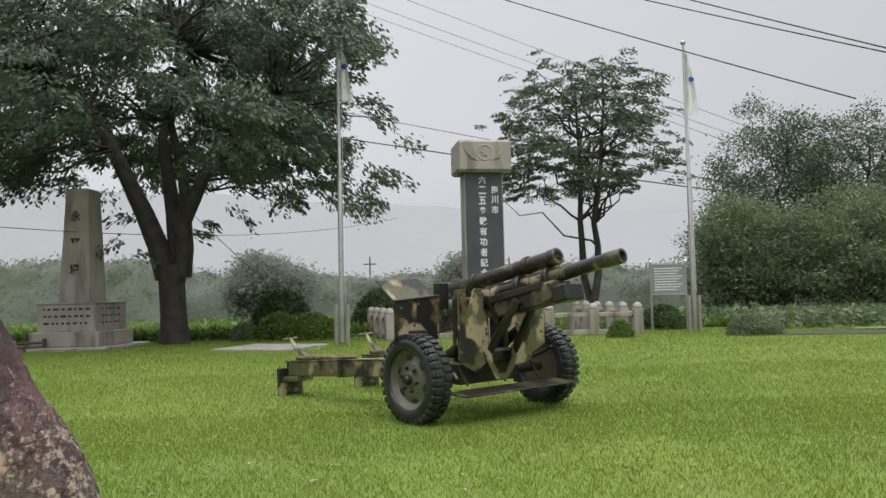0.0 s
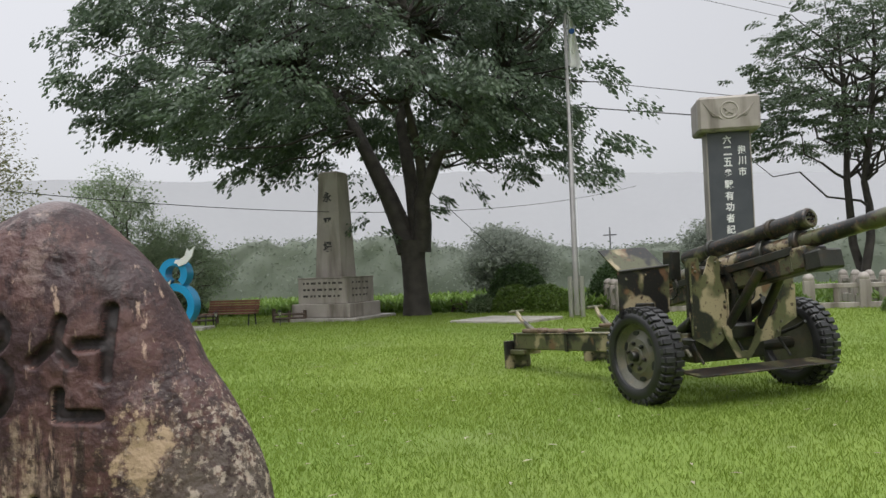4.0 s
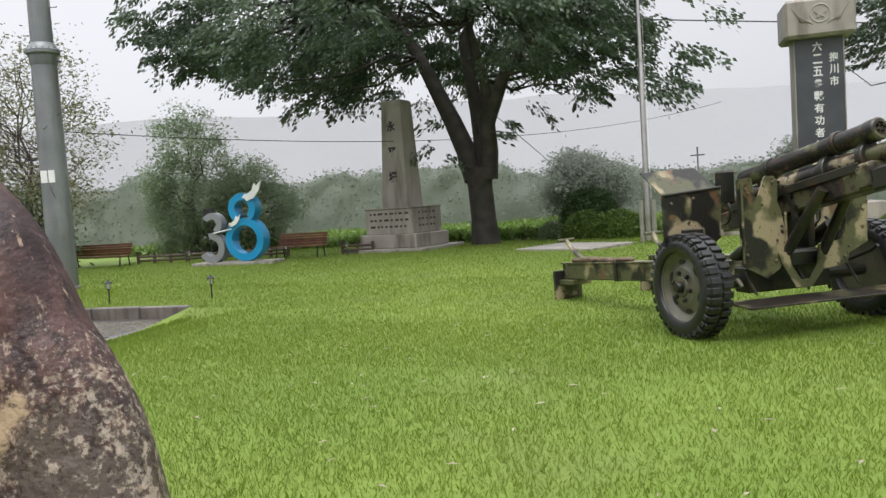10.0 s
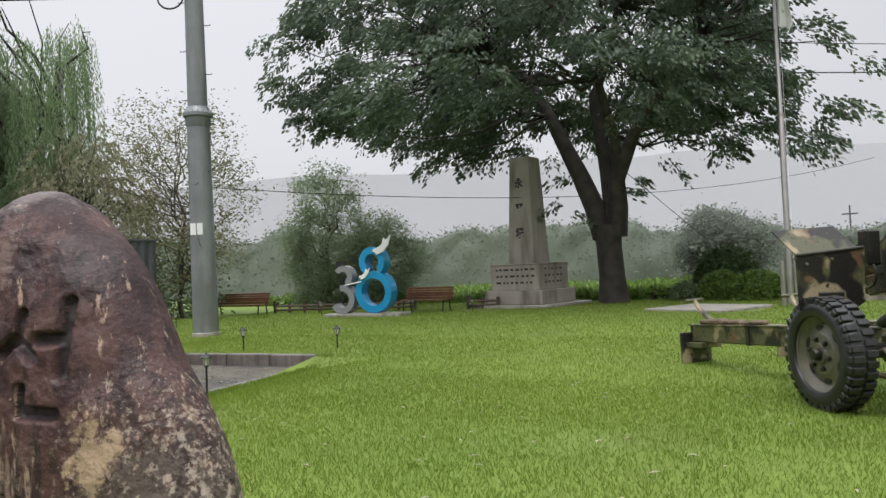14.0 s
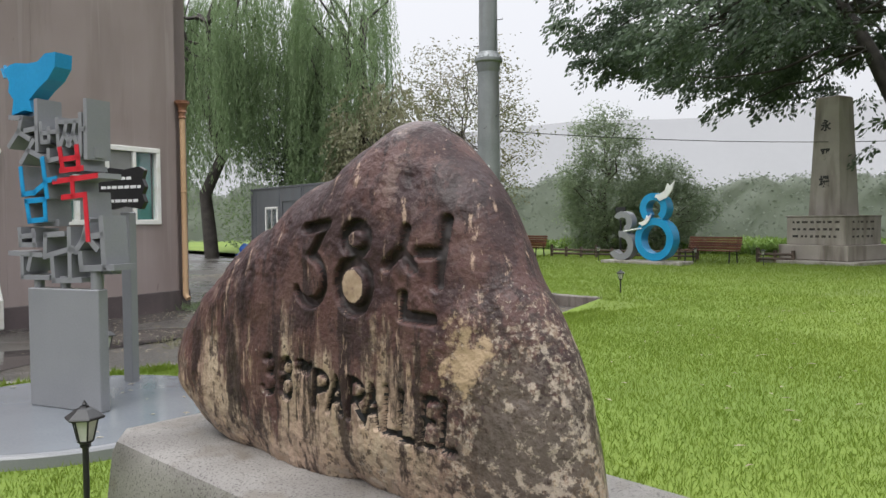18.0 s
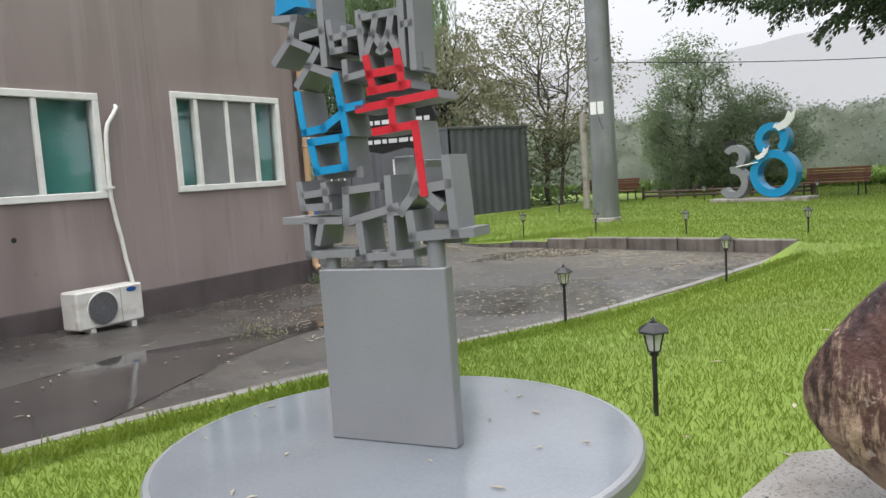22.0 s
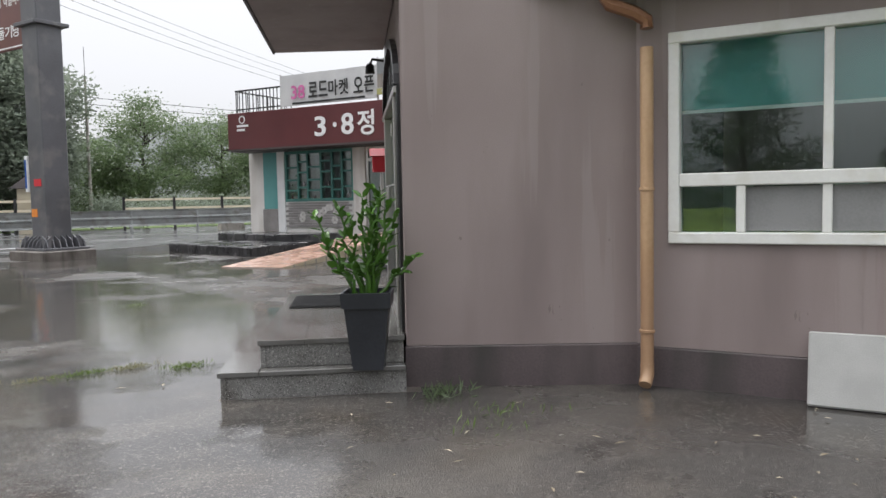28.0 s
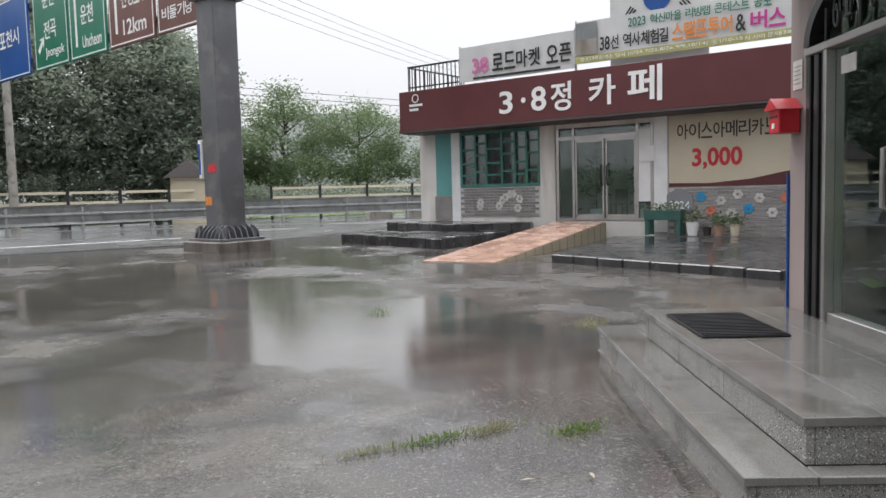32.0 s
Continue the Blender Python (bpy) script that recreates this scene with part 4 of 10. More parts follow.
# ---- entrance: arched glass door, porch steps ----
ent = thing("entrance_wall", "arched glass entrance in black and silver frames between stucco piers", "entrance", m_d, kind="structure")
part("stucco", pierced(2.85, 5.2, 0.24, [(0.33, 2.71, 0.40, 2.98)], 0.33), M_STUCCO, ent)


def arc_pts(a, b, z0, rise, k=20):
    return [((a + b) / 2 - (b - a) / 2 * math.cos(math.pi * i / k), z0 + rise * math.sin(math.pi * i / k)) for i in range(k + 1)]


for side in (0, 1):
    crv = arc_pts(0.33, 2.71, 2.42, 0.54)
    crv = crv[:11] if side == 0 else crv[10:]
    corner = (0.33, 2.985) if side == 0 else (2.71, 2.985)
    tip = (1.52, 2.985)
    poly = [corner] + crv + [tip] if side == 0 else [tip] + crv + [corner]
    part("spandrel", Geo().plate(poly, -0.002, 0.2), M_STUCCO, ent)
g = Geo()
for a, b in ((0.33, 0.40), (0.46, 0.53), (0.58, 0.63), (2.54, 2.60), (2.64, 2.71)):
    g.box(a, b, -0.03, 0.10, 0.405, 2.42, 0.006)
for a, b in ((0.40, 0.46), (0.53, 0.58), (2.60, 2.64)):
    g.box(a, b, 0.03, 0.08, 0.405, 2.42)
part("door_frame", g, M_BLACK, ent, "black fluted door jambs")
g = Geo()
g.box(0.645, 0.685, -0.05, 0.09, 0.405, 2.35, 0.006).box(2.46, 2.52, -0.05, 0.09, 0.405, 2.35, 0.006).box(0.35, 2.70, -0.055, 0.09, 2.35, 2.405, 0.006).box(0.70, 2.46, -0.03, 0.09, 0.405, 0.50, 0.006)
part("steel_frame", g, M_STEEL, ent, "brushed silver door frame")
for a, b in ((0.69, 1.555), (1.575, 2.46)):
    p = part("pane", Geo().box(a, b, 0.02, 0.028, 0.5, 2.35), M_PANE, ent)
    p.visible_shadow = False
part("meeting_stile", Geo().box(1.553, 1.577, 0.0, 0.04, 0.5, 2.35, 0.006), M_BLACK, ent)
for x in (1.46, 1.67):
    part("pull_handle", Geo().tube([(x, 0.02, 1.25), (x, -0.06, 1.27), (x, -0.06, 1.62), (x, 0.02, 1.64)], 0.016, 8), M_STEEL, ent, "steel pull handle", smooth=50)
arch = Geo()
outer, inner_ = arc_pts(0.33, 2.71, 2.42, 0.54), arc_pts(0.42, 2.62, 2.42, 0.46)
for (a, b, c, d) in zip(outer, outer[1:], inner_[1:], inner_):
    arch.plate([d, c, b, a], -0.05, 0.10)
part("arch_moulding", arch, M_BLACK, ent, "black arched moulding")
p = part("arch_pane", Geo().plate(arc_pts(0.42, 2.62, 2.426, 0.455)[::-1], 0.05, 0.056), M_PANE, ent)
p.visible_shadow = False
for k in range(13):
    x = 0.58 + k * 0.157
    hgt = 0.44 * math.sqrt(max(0.0, 1 - ((x - 1.52) / 1.1) ** 2))
    if k % 3 == 0:
        part("arch_bar", Geo().tube([(x, 0.0, 2.42), (x, 0.0, 2.42 + hgt)], 0.012, 6), M_BLACK, ent)
    else:
        s = 1 if k % 2 else -1
        part("arch_scroll", Geo().tube([(x + s * 0.055 * math.cos(a * 0.5) * (1 - a / 22), 0.0, 2.42 + hgt * 0.52 + hgt * 0.42 * math.sin(a * 0.5) * (1 - a / 30)) for a in range(19)], 0.011, 5), M_BLACK, ent, "black wrought scroll")
    if k % 4 == 2:
        part("arch_letter", Geo().box(x - 0.05, x + 0.05, -0.01, 0.01, 2.46 + hgt * 0.2, 2.475 + hgt * 0.2).box(x - 0.008, x + 0.008, -0.01, 0.01, 2.46 + hgt * 0.2, 2.43 + hgt * 0.75), M_BLACK, ent)
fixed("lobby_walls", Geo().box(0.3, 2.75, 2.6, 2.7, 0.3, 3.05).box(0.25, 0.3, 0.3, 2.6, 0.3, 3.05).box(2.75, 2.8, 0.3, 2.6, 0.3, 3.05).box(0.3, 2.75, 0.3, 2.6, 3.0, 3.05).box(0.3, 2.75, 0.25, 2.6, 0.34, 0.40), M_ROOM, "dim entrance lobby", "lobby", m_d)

porch = thing("porch_steps", "wet grey granite porch with two steps", "steps", m_d, kind="structure")
# local: x along the doors, -y towards the forecourt
def granite(name, x0, x1, y0, y1, z0, z1, bev=0.012, mat_=None):
    return part(name, Geo().box(x0, x1, y0, y1, z0, z1, bev), mat_ or M_GRANITE, porch)


PX0, PX1, PY, TX0, TX1, TY = -0.03, 2.93, -1.16, -0.53, 3.04, -1.45
PZ, TZ = 0.43, 0.215
top_xs = [PX0, 0.95, 1.86, PX1]
for a, b in zip(top_xs, top_xs[1:]):
    for c, d in ((PY, -0.80), (-0.80, -0.32), (-0.32, -0.02)):
        granite("paving_slab", a + 0.001, b - 0.001, c + 0.001, d - 0.001, PZ - 0.04, PZ, 0.0025, M_POLISHED)
for a, b in zip(top_xs, top_xs[1:]):
    granite("riser", a + 0.022 if a == PX0 else a + 0.002, b - 0.022 if b == PX1 else b - 0.002, PY + 0.02, PY + 0.06, TZ, PZ - 0.042, 0.003)
for x in (PX0 + 0.02, PX1 - 0.06):
    granite("riser", x, x + 0.04, PY + 0.062, -0.03, TZ, PZ - 0.042, 0.003)
granite("core", PX0 + 0.064, PX1 - 0.064, PY + 0.064, -0.03, 0.0, PZ - 0.045, 0.0, M_KERB)
low_xs = [TX0, 0.25, 1.18, 2.11, TX1]
for a, b in zip(low_xs, low_xs[1:]):
    granite("lower_tread", a + 0.001, b - 0.001, TY, PY + 0.018, TZ - 0.04, TZ, 0.004, M_POLISHED)
    granite("lower_riser", a + 0.022 if a == TX0 else a + 0.002, b - 0.022 if b == TX1 else b - 0.002, TY + 0.02, TY + 0.06, 0.0, TZ - 0.042, 0.003)
for a, b in ((PX1 - 0.018, TX1), (TX0, PX0 + 0.018)):
    granite("lower_tread", a, b, PY + 0.022, -0.02, TZ - 0.04, TZ, 0.006, M_POLISHED)
for x in (TX0 + 0.02, TX1 - 0.06):
    granite("lower_riser", x, x + 0.04, TY + 0.062, -0.02, 0.0, TZ - 0.042, 0.003)
granite("core", TX0 + 0.064, TX1 - 0.064, TY + 0.064, -0.03, -0.2, TZ - 0.045, 0.0, M_KERB)
granite("footing", TX0 + 0.01, TX1 - 0.01, TY + 0.005, 0.1, -0.2, 0.002, 0.0, M_KERB)
mat = thing("door_mat", "black ribbed rubber door mat on the porch", "door mat", m_d @ pose(0, 0, PZ + 0.002))
part("mat", Geo().box(0.30, 1.20, -1.06, -0.48, 0.0, 0.014, 0.006), M_MATR, mat)
for k in range(16):
    part("mat_rib", Geo().box(0.32 + k * 0.055, 0.35 + k * 0.055, -1.04, -0.50, 0.013, 0.02), M_MATR, mat)

# ---- cafe ----
P_C, D_C = (-16.3, -26.8), (-0.37, 0.93)
m_c = facing(P_C, D_C)
YW = 1.0
cafe = thing("cafe", "single-storey cafe with a wine-red signboard and roof terrace", "cafe", m_c, kind="structure")
CL = 15.5
holes = [(1.6, 4.42, 1.5, 3.15), (4.9, 7.75, 0.5, 3.05)]
part("wall", pierced(CL, 4.4, 0.25, holes, -0.1), M_CAFEW, cafe, "off-white rendered wall", pose(0, YW, 0))
part("roof", Geo().box(0.3, CL, 0.25, 9.0, 4.3, 4.48), M_CONC, cafe)
part("wall", Geo().box(0.45, 0.65, YW + 0.25, 9.0, -0.1, 4.3), M_CAFEW, cafe)
part("wall", Geo().box(0.5, CL, 8.8, 9.0, -0.1, 4.3), M_CAFEW, cafe)
part("inner_wall", Geo().box(0.66, CL, 4.4, 4.45, 0, 4.3), M_CAFEW, cafe)
part("inner_ceiling", Geo().box(0.66, CL, YW + 0.25, 6.0, 3.2, 3.25), M_CAFEW, cafe)
part("inner_floor", Geo().box(0.66, CL, YW + 0.25, 6.0, 0.4, 0.48), M_STONE, cafe)
part("pillar", Geo().box(1.28, 1.6, YW - 0.06, YW + 0.05, 0.45, 3.2, 0.01), M_WHITE, cafe, "white pillar")
part("pillar", Geo().box(4.42, 4.9, YW - 0.06, YW + 0.05, 0.3, 3.2, 0.01), M_CAFEW, cafe)
part("pillar", Geo().box(7.78, 8.15, YW - 0.06, YW + 0.05, 0.2, 3.2, 0.01), M_WHITE, cafe)
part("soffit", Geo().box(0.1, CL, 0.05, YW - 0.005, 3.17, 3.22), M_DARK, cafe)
sgn = part("signboard", Geo().box(0.04, 14.2, 0.0, 0.16, 3.25, 4.45, 0.01), M_WINE, cafe, "wine-red fascia signboard")
part("sign_trim", Geo().box(0.02, 14.22, -0.015, 0.17, 3.2, 3.25), M_DARK, cafe)
for body, a, b, za, zb in (("3", 3.68, 4.15, 3.5, 4.12), ("·", 4.4, 4.55, 3.75, 3.9), ("8", 4.7, 5.2, 3.5, 4.15), ("정", 5.3, 5.95, 3.45, 4.2), ("카", 6.4, 7.2, 3.5, 4.25), ("페", 7.45, 8.42, 3.48, 4.36)):
    lettering("sign_letter", body, a, b, za, zb, -0.012, M_WHITE, cafe, "white painted letter", 0.02, 0.016)
part("sign_emblem", Geo().lathe([(0.10, -0.01), (0.13, -0.01), (0.13, 0.0), (0.10, 0.0)], 20, (0.68, 0, 4.22), "y", close=True), M_WHITE, cafe)
for k, w in enumerate((0.5, 0.34)):
    part("sign_bar", Geo().box(0.45, 0.45 + w, -0.008, 0, 3.98 - k * 0.13, 4.05 - k * 0.13), M_WHITE, cafe)
# roof railing
rail = part("roof_railing", Geo().box(0.3, 2.4, 0.12, 0.16, 5.16, 5.21).box(0.3, 2.4, 0.12, 0.16, 4.55, 4.59), M_BLACK, cafe)
for k in range(15):
    part("baluster", Geo().box(0.31 + k * 0.148, 0.335 + k * 0.148, 0.13, 0.15, 4.45, 5.17), M_BLACK, rail)
for k in range(12):
    part("baluster", Geo().box(0.30, 0.33, 0.2 + k * 0.25, 0.222 + k * 0.25, 4.45, 5.17), M_BLACK, rail)
part("side_rail", Geo().box(0.3, 0.34, 0.2, 3.2, 5.16, 5.2), M_BLACK, rail)
# side glazing and lattice window
p = part("side_pane", Geo().box(0.66, 1.28, YW - 0.03, YW - 0.02, 1.25, 3.16), M_BLIND, cafe, "teal tinted side pane")
part("side_base", Geo().box(0.6, 1.3, YW - 0.04, YW, 0.5, 1.24), M_BRICK, cafe)
M_TEAL = surface("teal_wood_frame", (0.045, 0.16, 0.14), (0.065, 0.20, 0.175), 0.4, 0.0, 2.0, 40.0, 0.05)
lat = part("lattice_window", Geo().box(1.6, 4.42, YW - 0.03, YW + 0.06, 1.48, 1.58).box(1.6, 4.42, YW - 0.03, YW + 0.06, 3.07, 3.16).box(1.6, 1.68, YW - 0.03, YW + 0.06, 1.58, 3.07).box(4.34, 4.42, YW - 0.03, YW + 0.06, 1.58, 3.07), M_TEAL, cafe, "teal frame of staggered square panes")
cols = [1.68, 2.15, 2.55, 3.1, 3.55, 3.95, 4.34]
for i, (a, b) in enumerate(zip(cols, cols[1:])):
    if i:
        part("lattice_bar", Geo().box(a - 0.03, a + 0.03, YW - 0.02, YW + 0.05, 1.58, 3.07), M_TEAL, lat)
    for z in ((1.95, 2.45, 2.8) if i % 2 else (1.85, 2.2, 2.62)):
        part("lattice_bar", Geo().box(a, b, YW - 0.02, YW + 0.05, z - 0.03, z + 0.03), M_TEAL, lat)
p = part("pane", Geo().box(1.68, 4.34, YW + 0.06, YW + 0.066, 1.58, 3.07), M_PANE, lat)
p.visible_shadow = False
for x, z, hh in ((1.8, 1.58, 0.16), (2.3, 1.98, 0.2), (2.75, 1.58, 0.15), (3.3, 1.98, 0.22), (3.7, 1.58, 0.18), (4.1, 1.58, 0.2)):
    part("bottle", Geo().lathe([(0.04, 0), (0.045, 0.02), (0.045, hh * 0.6), (0.015, hh * 0.75), (0.015, hh)], 8, (x, YW + 0.12, z)), M_WINE, cafe)
# glass doors
doors = part("door_frame", Geo().box(4.92, 5.0, YW - 0.02, YW + 0.1, 0.5, 3.05).box(5.42, 5.49, YW - 0.02, YW + 0.1, 0.5, 3.05).box(7.28, 7.35, YW - 0.02, YW + 0.1, 0.5, 3.05).box(7.68, 7.75, YW - 0.02, YW + 0.1, 0.5, 3.05).box(5.0, 7.68, YW - 0.02, YW + 0.1, 2.72, 2.82).box(5.0, 7.68, YW - 0.02, YW + 0.1, 0.5, 0.56), M_STEEL, cafe, "stainless steel door frame")
for a, b in ((5.5, 6.36), (6.41, 7.27)):
    leaf = part("door_leaf", Geo().box(a, a + 0.05, YW, YW + 0.05, 0.56, 2.72).box(b - 0.05, b, YW, YW + 0.05, 0.56, 2.72).box(a, b, YW, YW + 0.05, 0.56, 0.66).box(a, b, YW, YW + 0.05, 2.64, 2.72), M_STEEL, doors)
for a, b in ((5.0, 5.42), (5.5, 7.28), (7.35, 7.68)):
    p = part("pane", Geo().box(a, b, YW + 0.02, YW + 0.026, 0.56, 3.0), M_PANE, doors)
    p.visible_shadow = False
for x in (6.3, 6.47):
    part("door_pull", Geo().tube([(x, YW - 0.01, 1.45), (x, YW - 0.07, 1.5), (x, YW - 0.07, 1.95), (x, YW - 0.01, 2.0)], 0.02, 8), M_BLACK, doors)
part("notice_panel", Geo().box(7.36, 7.68, YW - 0.03, YW, 1.0, 2.9), M_WHITE, cafe)
part("notice", Geo().box(7.38, 7.82, YW - 0.075, YW - 0.065, 2.05, 2.45), M_WHITE, cafe, "white paper notice")
# price panel
panel = part("price_panel", Geo().box(8.18, 12.0, YW - 0.03, YW, 1.36, 3.12), M_CREAM, cafe, "cream menu banner")
lettering("panel_text", "아이스아메리카노", 8.38, 10.8, 2.55, 2.95, YW - 0.034, M_DARK, cafe, "dark brown lettering", 0.004, 0.012)
lettering("panel_price", "3,000", 8.72, 10.05, 1.78, 2.32, YW - 0.034, M_RED, cafe, "red price figures", 0.004, 0.03)
part("panel_base", Geo().plate([(8.18, 1.36), (12.0, 1.36), (12.0, 1.72), (11.0, 1.68), (10.2, 1.52), (9.2, 1.44), (8.18, 1.46)], YW - 0.036, YW - 0.031), M_WINE, cafe)
# brick aprons
for x0, x1, z0, z1 in ((1.6, 4.42, 0.62, 1.46), (8.18, 12.0, 0.1, 1.33)):
    part("mortar_bed", Geo().box(x0, x1, YW - 0.025, YW, z0, z1), M_MORTAR, cafe)
    rows, z, r = round((z1 - z0) / 0.085), z0, 0
    brick = mesh_of("brick", Geo().box(0.004, 0.246, -0.018, 0.0, 0.005, 0.080, 0.003), M_BRICK)
    for r in range(rows):
        x = x0 + (0.125 if r % 2 else 0.0)
        while x + 0.25 <= x1 + 0.001:
            part("brick", brick, None, cafe, m=pose(x, YW - 0.025, z0 + r * (z1 - z0) / rows))
            x += 0.25
lettering("house_number", "3024", 8.18, 8.75, 0.80, 1.0, YW - 0.075, M_WHITE, cafe, "white house number", 0.004, 0.012)
part("number_plate", Geo().plate([(8.13, 0.74), (8.8, 0.74), (8.8, 1.16), (8.6, 1.28), (8.33, 1.28), (8.13, 1.16)], YW - 0.072, YW - 0.05), M_GREY, cafe, "grey house-number plaque")
# flower mosaics on the bricks
M_MOSA = surface("pale_mosaic", (0.45, 0.42, 0.40), (0.62, 0.60, 0.58), 0.5, 0.0, 8.0, 60.0, 0.2)
M_CORAL = surface("coral_mosaic", (0.50, 0.10, 0.07), (0.60, 0.18, 0.10), 0.5, 0.0, 8.0, 60.0, 0.2)
random.seed(5)
for x, z, c in [(random.uniform(2.3, 3.8), random.uniform(0.8, 1.3), 0) for _ in range(9)] + [(9.0, 1.1, 1), (9.25, 0.75, 2), (9.5, 1.0, 0), (9.75, 0.7, 0), (9.9, 1.15, 0), (10.15, 0.8, 1), (10.4, 1.05, 0), (11.0, 1.05, 2), (10.7, 0.7, 0)]:
    g = Geo()
    for k in range(6):
        a = k * math.pi / 3
        g.lathe([(0.001, -0.012), (0.05, -0.01), (0.055, 0.0)], 7, (x + 0.08 * math.cos(a), YW - 0.05, z + 0.08 * math.sin(a)), "y")
    part("flower_mosaic", g, (M_MOSA, M_BLUE, M_CORAL)[c], cafe)

# banners and the flag panel on the roof edge
M_CLOTH = surface("banner_cloth", (0.50, 0.50, 0.51), (0.58, 0.58, 0.58), 0.6, 0.0, 1.5, 40.0, 0.05)
M_PINK = surface("pink_print", (0.55, 0.12, 0.32), (0.62, 0.18, 0.40), 0.5, 0.0, 3.0, 40.0, 0.0)


def banner(label, x0, x1, z0, z1, y, mat_):
    t = thing("banner", label, "banner", m_c, "banners on the cafe roof")
    g = Geo()
    n = 12
    v = [(x0 + (x1 - x0) * i / n, y + 0.02 * math.sin(i * 1.1), z) for i in range(n + 1) for z in (z0, z1)]
    g.add(v, [(2 * i, 2 * i + 2, 2 * i + 3, 2 * i + 1) for i in range(n)])
    v2 = [(p[0], p[1] + 0.01, p[2]) for p in v]
    g.add(v2, [(2 * i + 1, 2 * i + 3, 2 * i + 2, 2 * i) for i in range(n)])
    part("cloth", g, mat_, t)
    for x in (x0, x1):
        part("banner_post", Geo().tube([(x, y + 0.05, 4.4), (x, y + 0.05, z1 + 0.05)], 0.02, 6), M_STEEL, t)
    return t


b1 = banner("white banner with pink and dark lettering, slightly creased", 2.3, 6.0, 4.52, 5.5, 0.06, M_CLOTH)
lettering("banner_text", "38", 2.75, 3.35, 4.72, 5.15, 0.02, M_PINK, b1, "pink lettering", 0.004, 0.02)
lettering("banner_text", "로드마켓 오픈", 3.45, 5.95, 4.72, 5.2, 0.02, M_CABLE, b1, "dark lettering", 0.004, 0.02)
part("banner_line", Geo().box(2.8, 5.6, 0.025, 0.03, 4.56, 4.62), M_CABLE, b1)
M_GOLD = surface("gold_green_print", (0.30, 0.30, 0.10), (0.42, 0.40, 0.16), 0.5, 0.0, 3.0, 40.0, 0.0)
M_ORANGE = surface("orange_print", (0.65, 0.20, 0.03), (0.72, 0.26, 0.05), 0.5, 0.0, 3.0, 40.0, 0.0)
M_MAG = surface("magenta_print", (0.45, 0.02, 0.22), (0.52, 0.04, 0.28), 0.5, 0.0, 3.0, 40.0, 0.0)
b2 = banner("white event banner with orange and magenta lettering", 6.05, 11.9, 4.6, 5.66, 0.02, M_CLOTH)
part("banner_band", Geo().box(6.05, 11.9, -0.012, -0.006, 4.6, 4.78), M_GOLD, b2)
lettering("banner_text", "38선 역사체험길", 6.75, 8.55, 4.86, 5.2, -0.02, M_CABLE, b2, "", 0.004, 0.015)
lettering("banner_text", "스탬프투어", 8.62, 10.05, 4.86, 5.26, -0.02, M_ORANGE, b2, "", 0.004, 0.02)
lettering("banner_text", "&", 10.1, 10.35, 4.86, 5.24, -0.02, M_CABLE, b2, "", 0.004, 0.01)
lettering("banner_text", "버스", 10.42, 11.2, 4.86, 5.26, -0.02, M_MAG, b2, "", 0.004, 0.02)
lettering("banner_text", "2023 혁신마을 리빙랩 콘테스트 공모", 7.5, 10.9, 5.34, 5.56, -0.02, M_SIGNG, b2, "", 0.004, 0.008)
lettering("banner_text", "장소|38휴게소 일시|6/24,7/22,8/26,9/9,10/14(토)/10-15시 사이 문의|38로드마켓", 6.2, 11.85, 4.64, 4.74, -0.02, M_WHITE, b2, "", 0.004, 0.004)
part("banner_picture", Geo().box(6.08, 6.68, -0.014, -0.008, 5.2, 5.62), M_POLE, b2, "pale printed sky")
part("banner_picture", Geo().box(6.08, 6.68, -0.015, -0.008, 4.8, 5.2), M_STONE, b2, "brown printed village")
fp = thing("flag_panel", "white panel with a printed flag on the cafe roof", "sign", m_c)
part("panel", Geo().box(6.9, 9.4, 0.3, 0.36, 4.5, 6.9), M_CLOTH, fp)
g = Geo()
for s, mi in ((1, 0), (-1, 1)):
    pts = [(8.15 + 0.36 * math.cos(a), 6.05 + 0.36 * math.sin(a)) for a in [math.pi * (k / 14 if s > 0 else 1 + k / 14) for k in range(15)]]
    g.plate(pts, 0.285, 0.295, mi)
part("flag_disc", g, [M_RED, M_SIGNB], fp)
for cx, cz, r in ((7.45, 6.4, 0.9), (8.85, 5.75, 0.9), (8.85, 6.4, -0.9), (7.45, 5.75, -0.9)):
    for k in (-1, 0, 1):
        part("flag_bar", Geo().box(-0.13, 0.13, 0.285, 0.292, -0.02, 0.02), M_CABLE, fp, m=pose(cx, 0, cz, 0, 0, 0) @ Matrix.Rotation(r, 4, "Y") @ pose(0, 0, k * 0.075))

# ramp and basalt terraces in front of the cafe
ramp_ = thing("ramp", "wet terracotta-tiled ramp up to the cafe doors", "ramp", kind="structure")
R0, R1, R2, R3 = Vector((-12.6, -19.1, 0.012)), Vector((-13.45, -17.75, 0.012)), Vector((-19.35, -20.95, 0.47)), Vector((-18.75, -22.35, 0.47))
g = Geo().add([tuple(R0), tuple(R1), tuple(R2), tuple(R3)] + [(p.x, p.y, -0.2) for p in (R0, R1, R2, R3)], [(0, 1, 2, 3), (4, 7, 6, 5), (0, 4, 5, 1), (1, 5, 6, 2), (2, 6, 7, 3), (3, 7, 4, 0)])
part("ramp_body", g, M_CONC, ramp_)
nu, nv = 4, 17
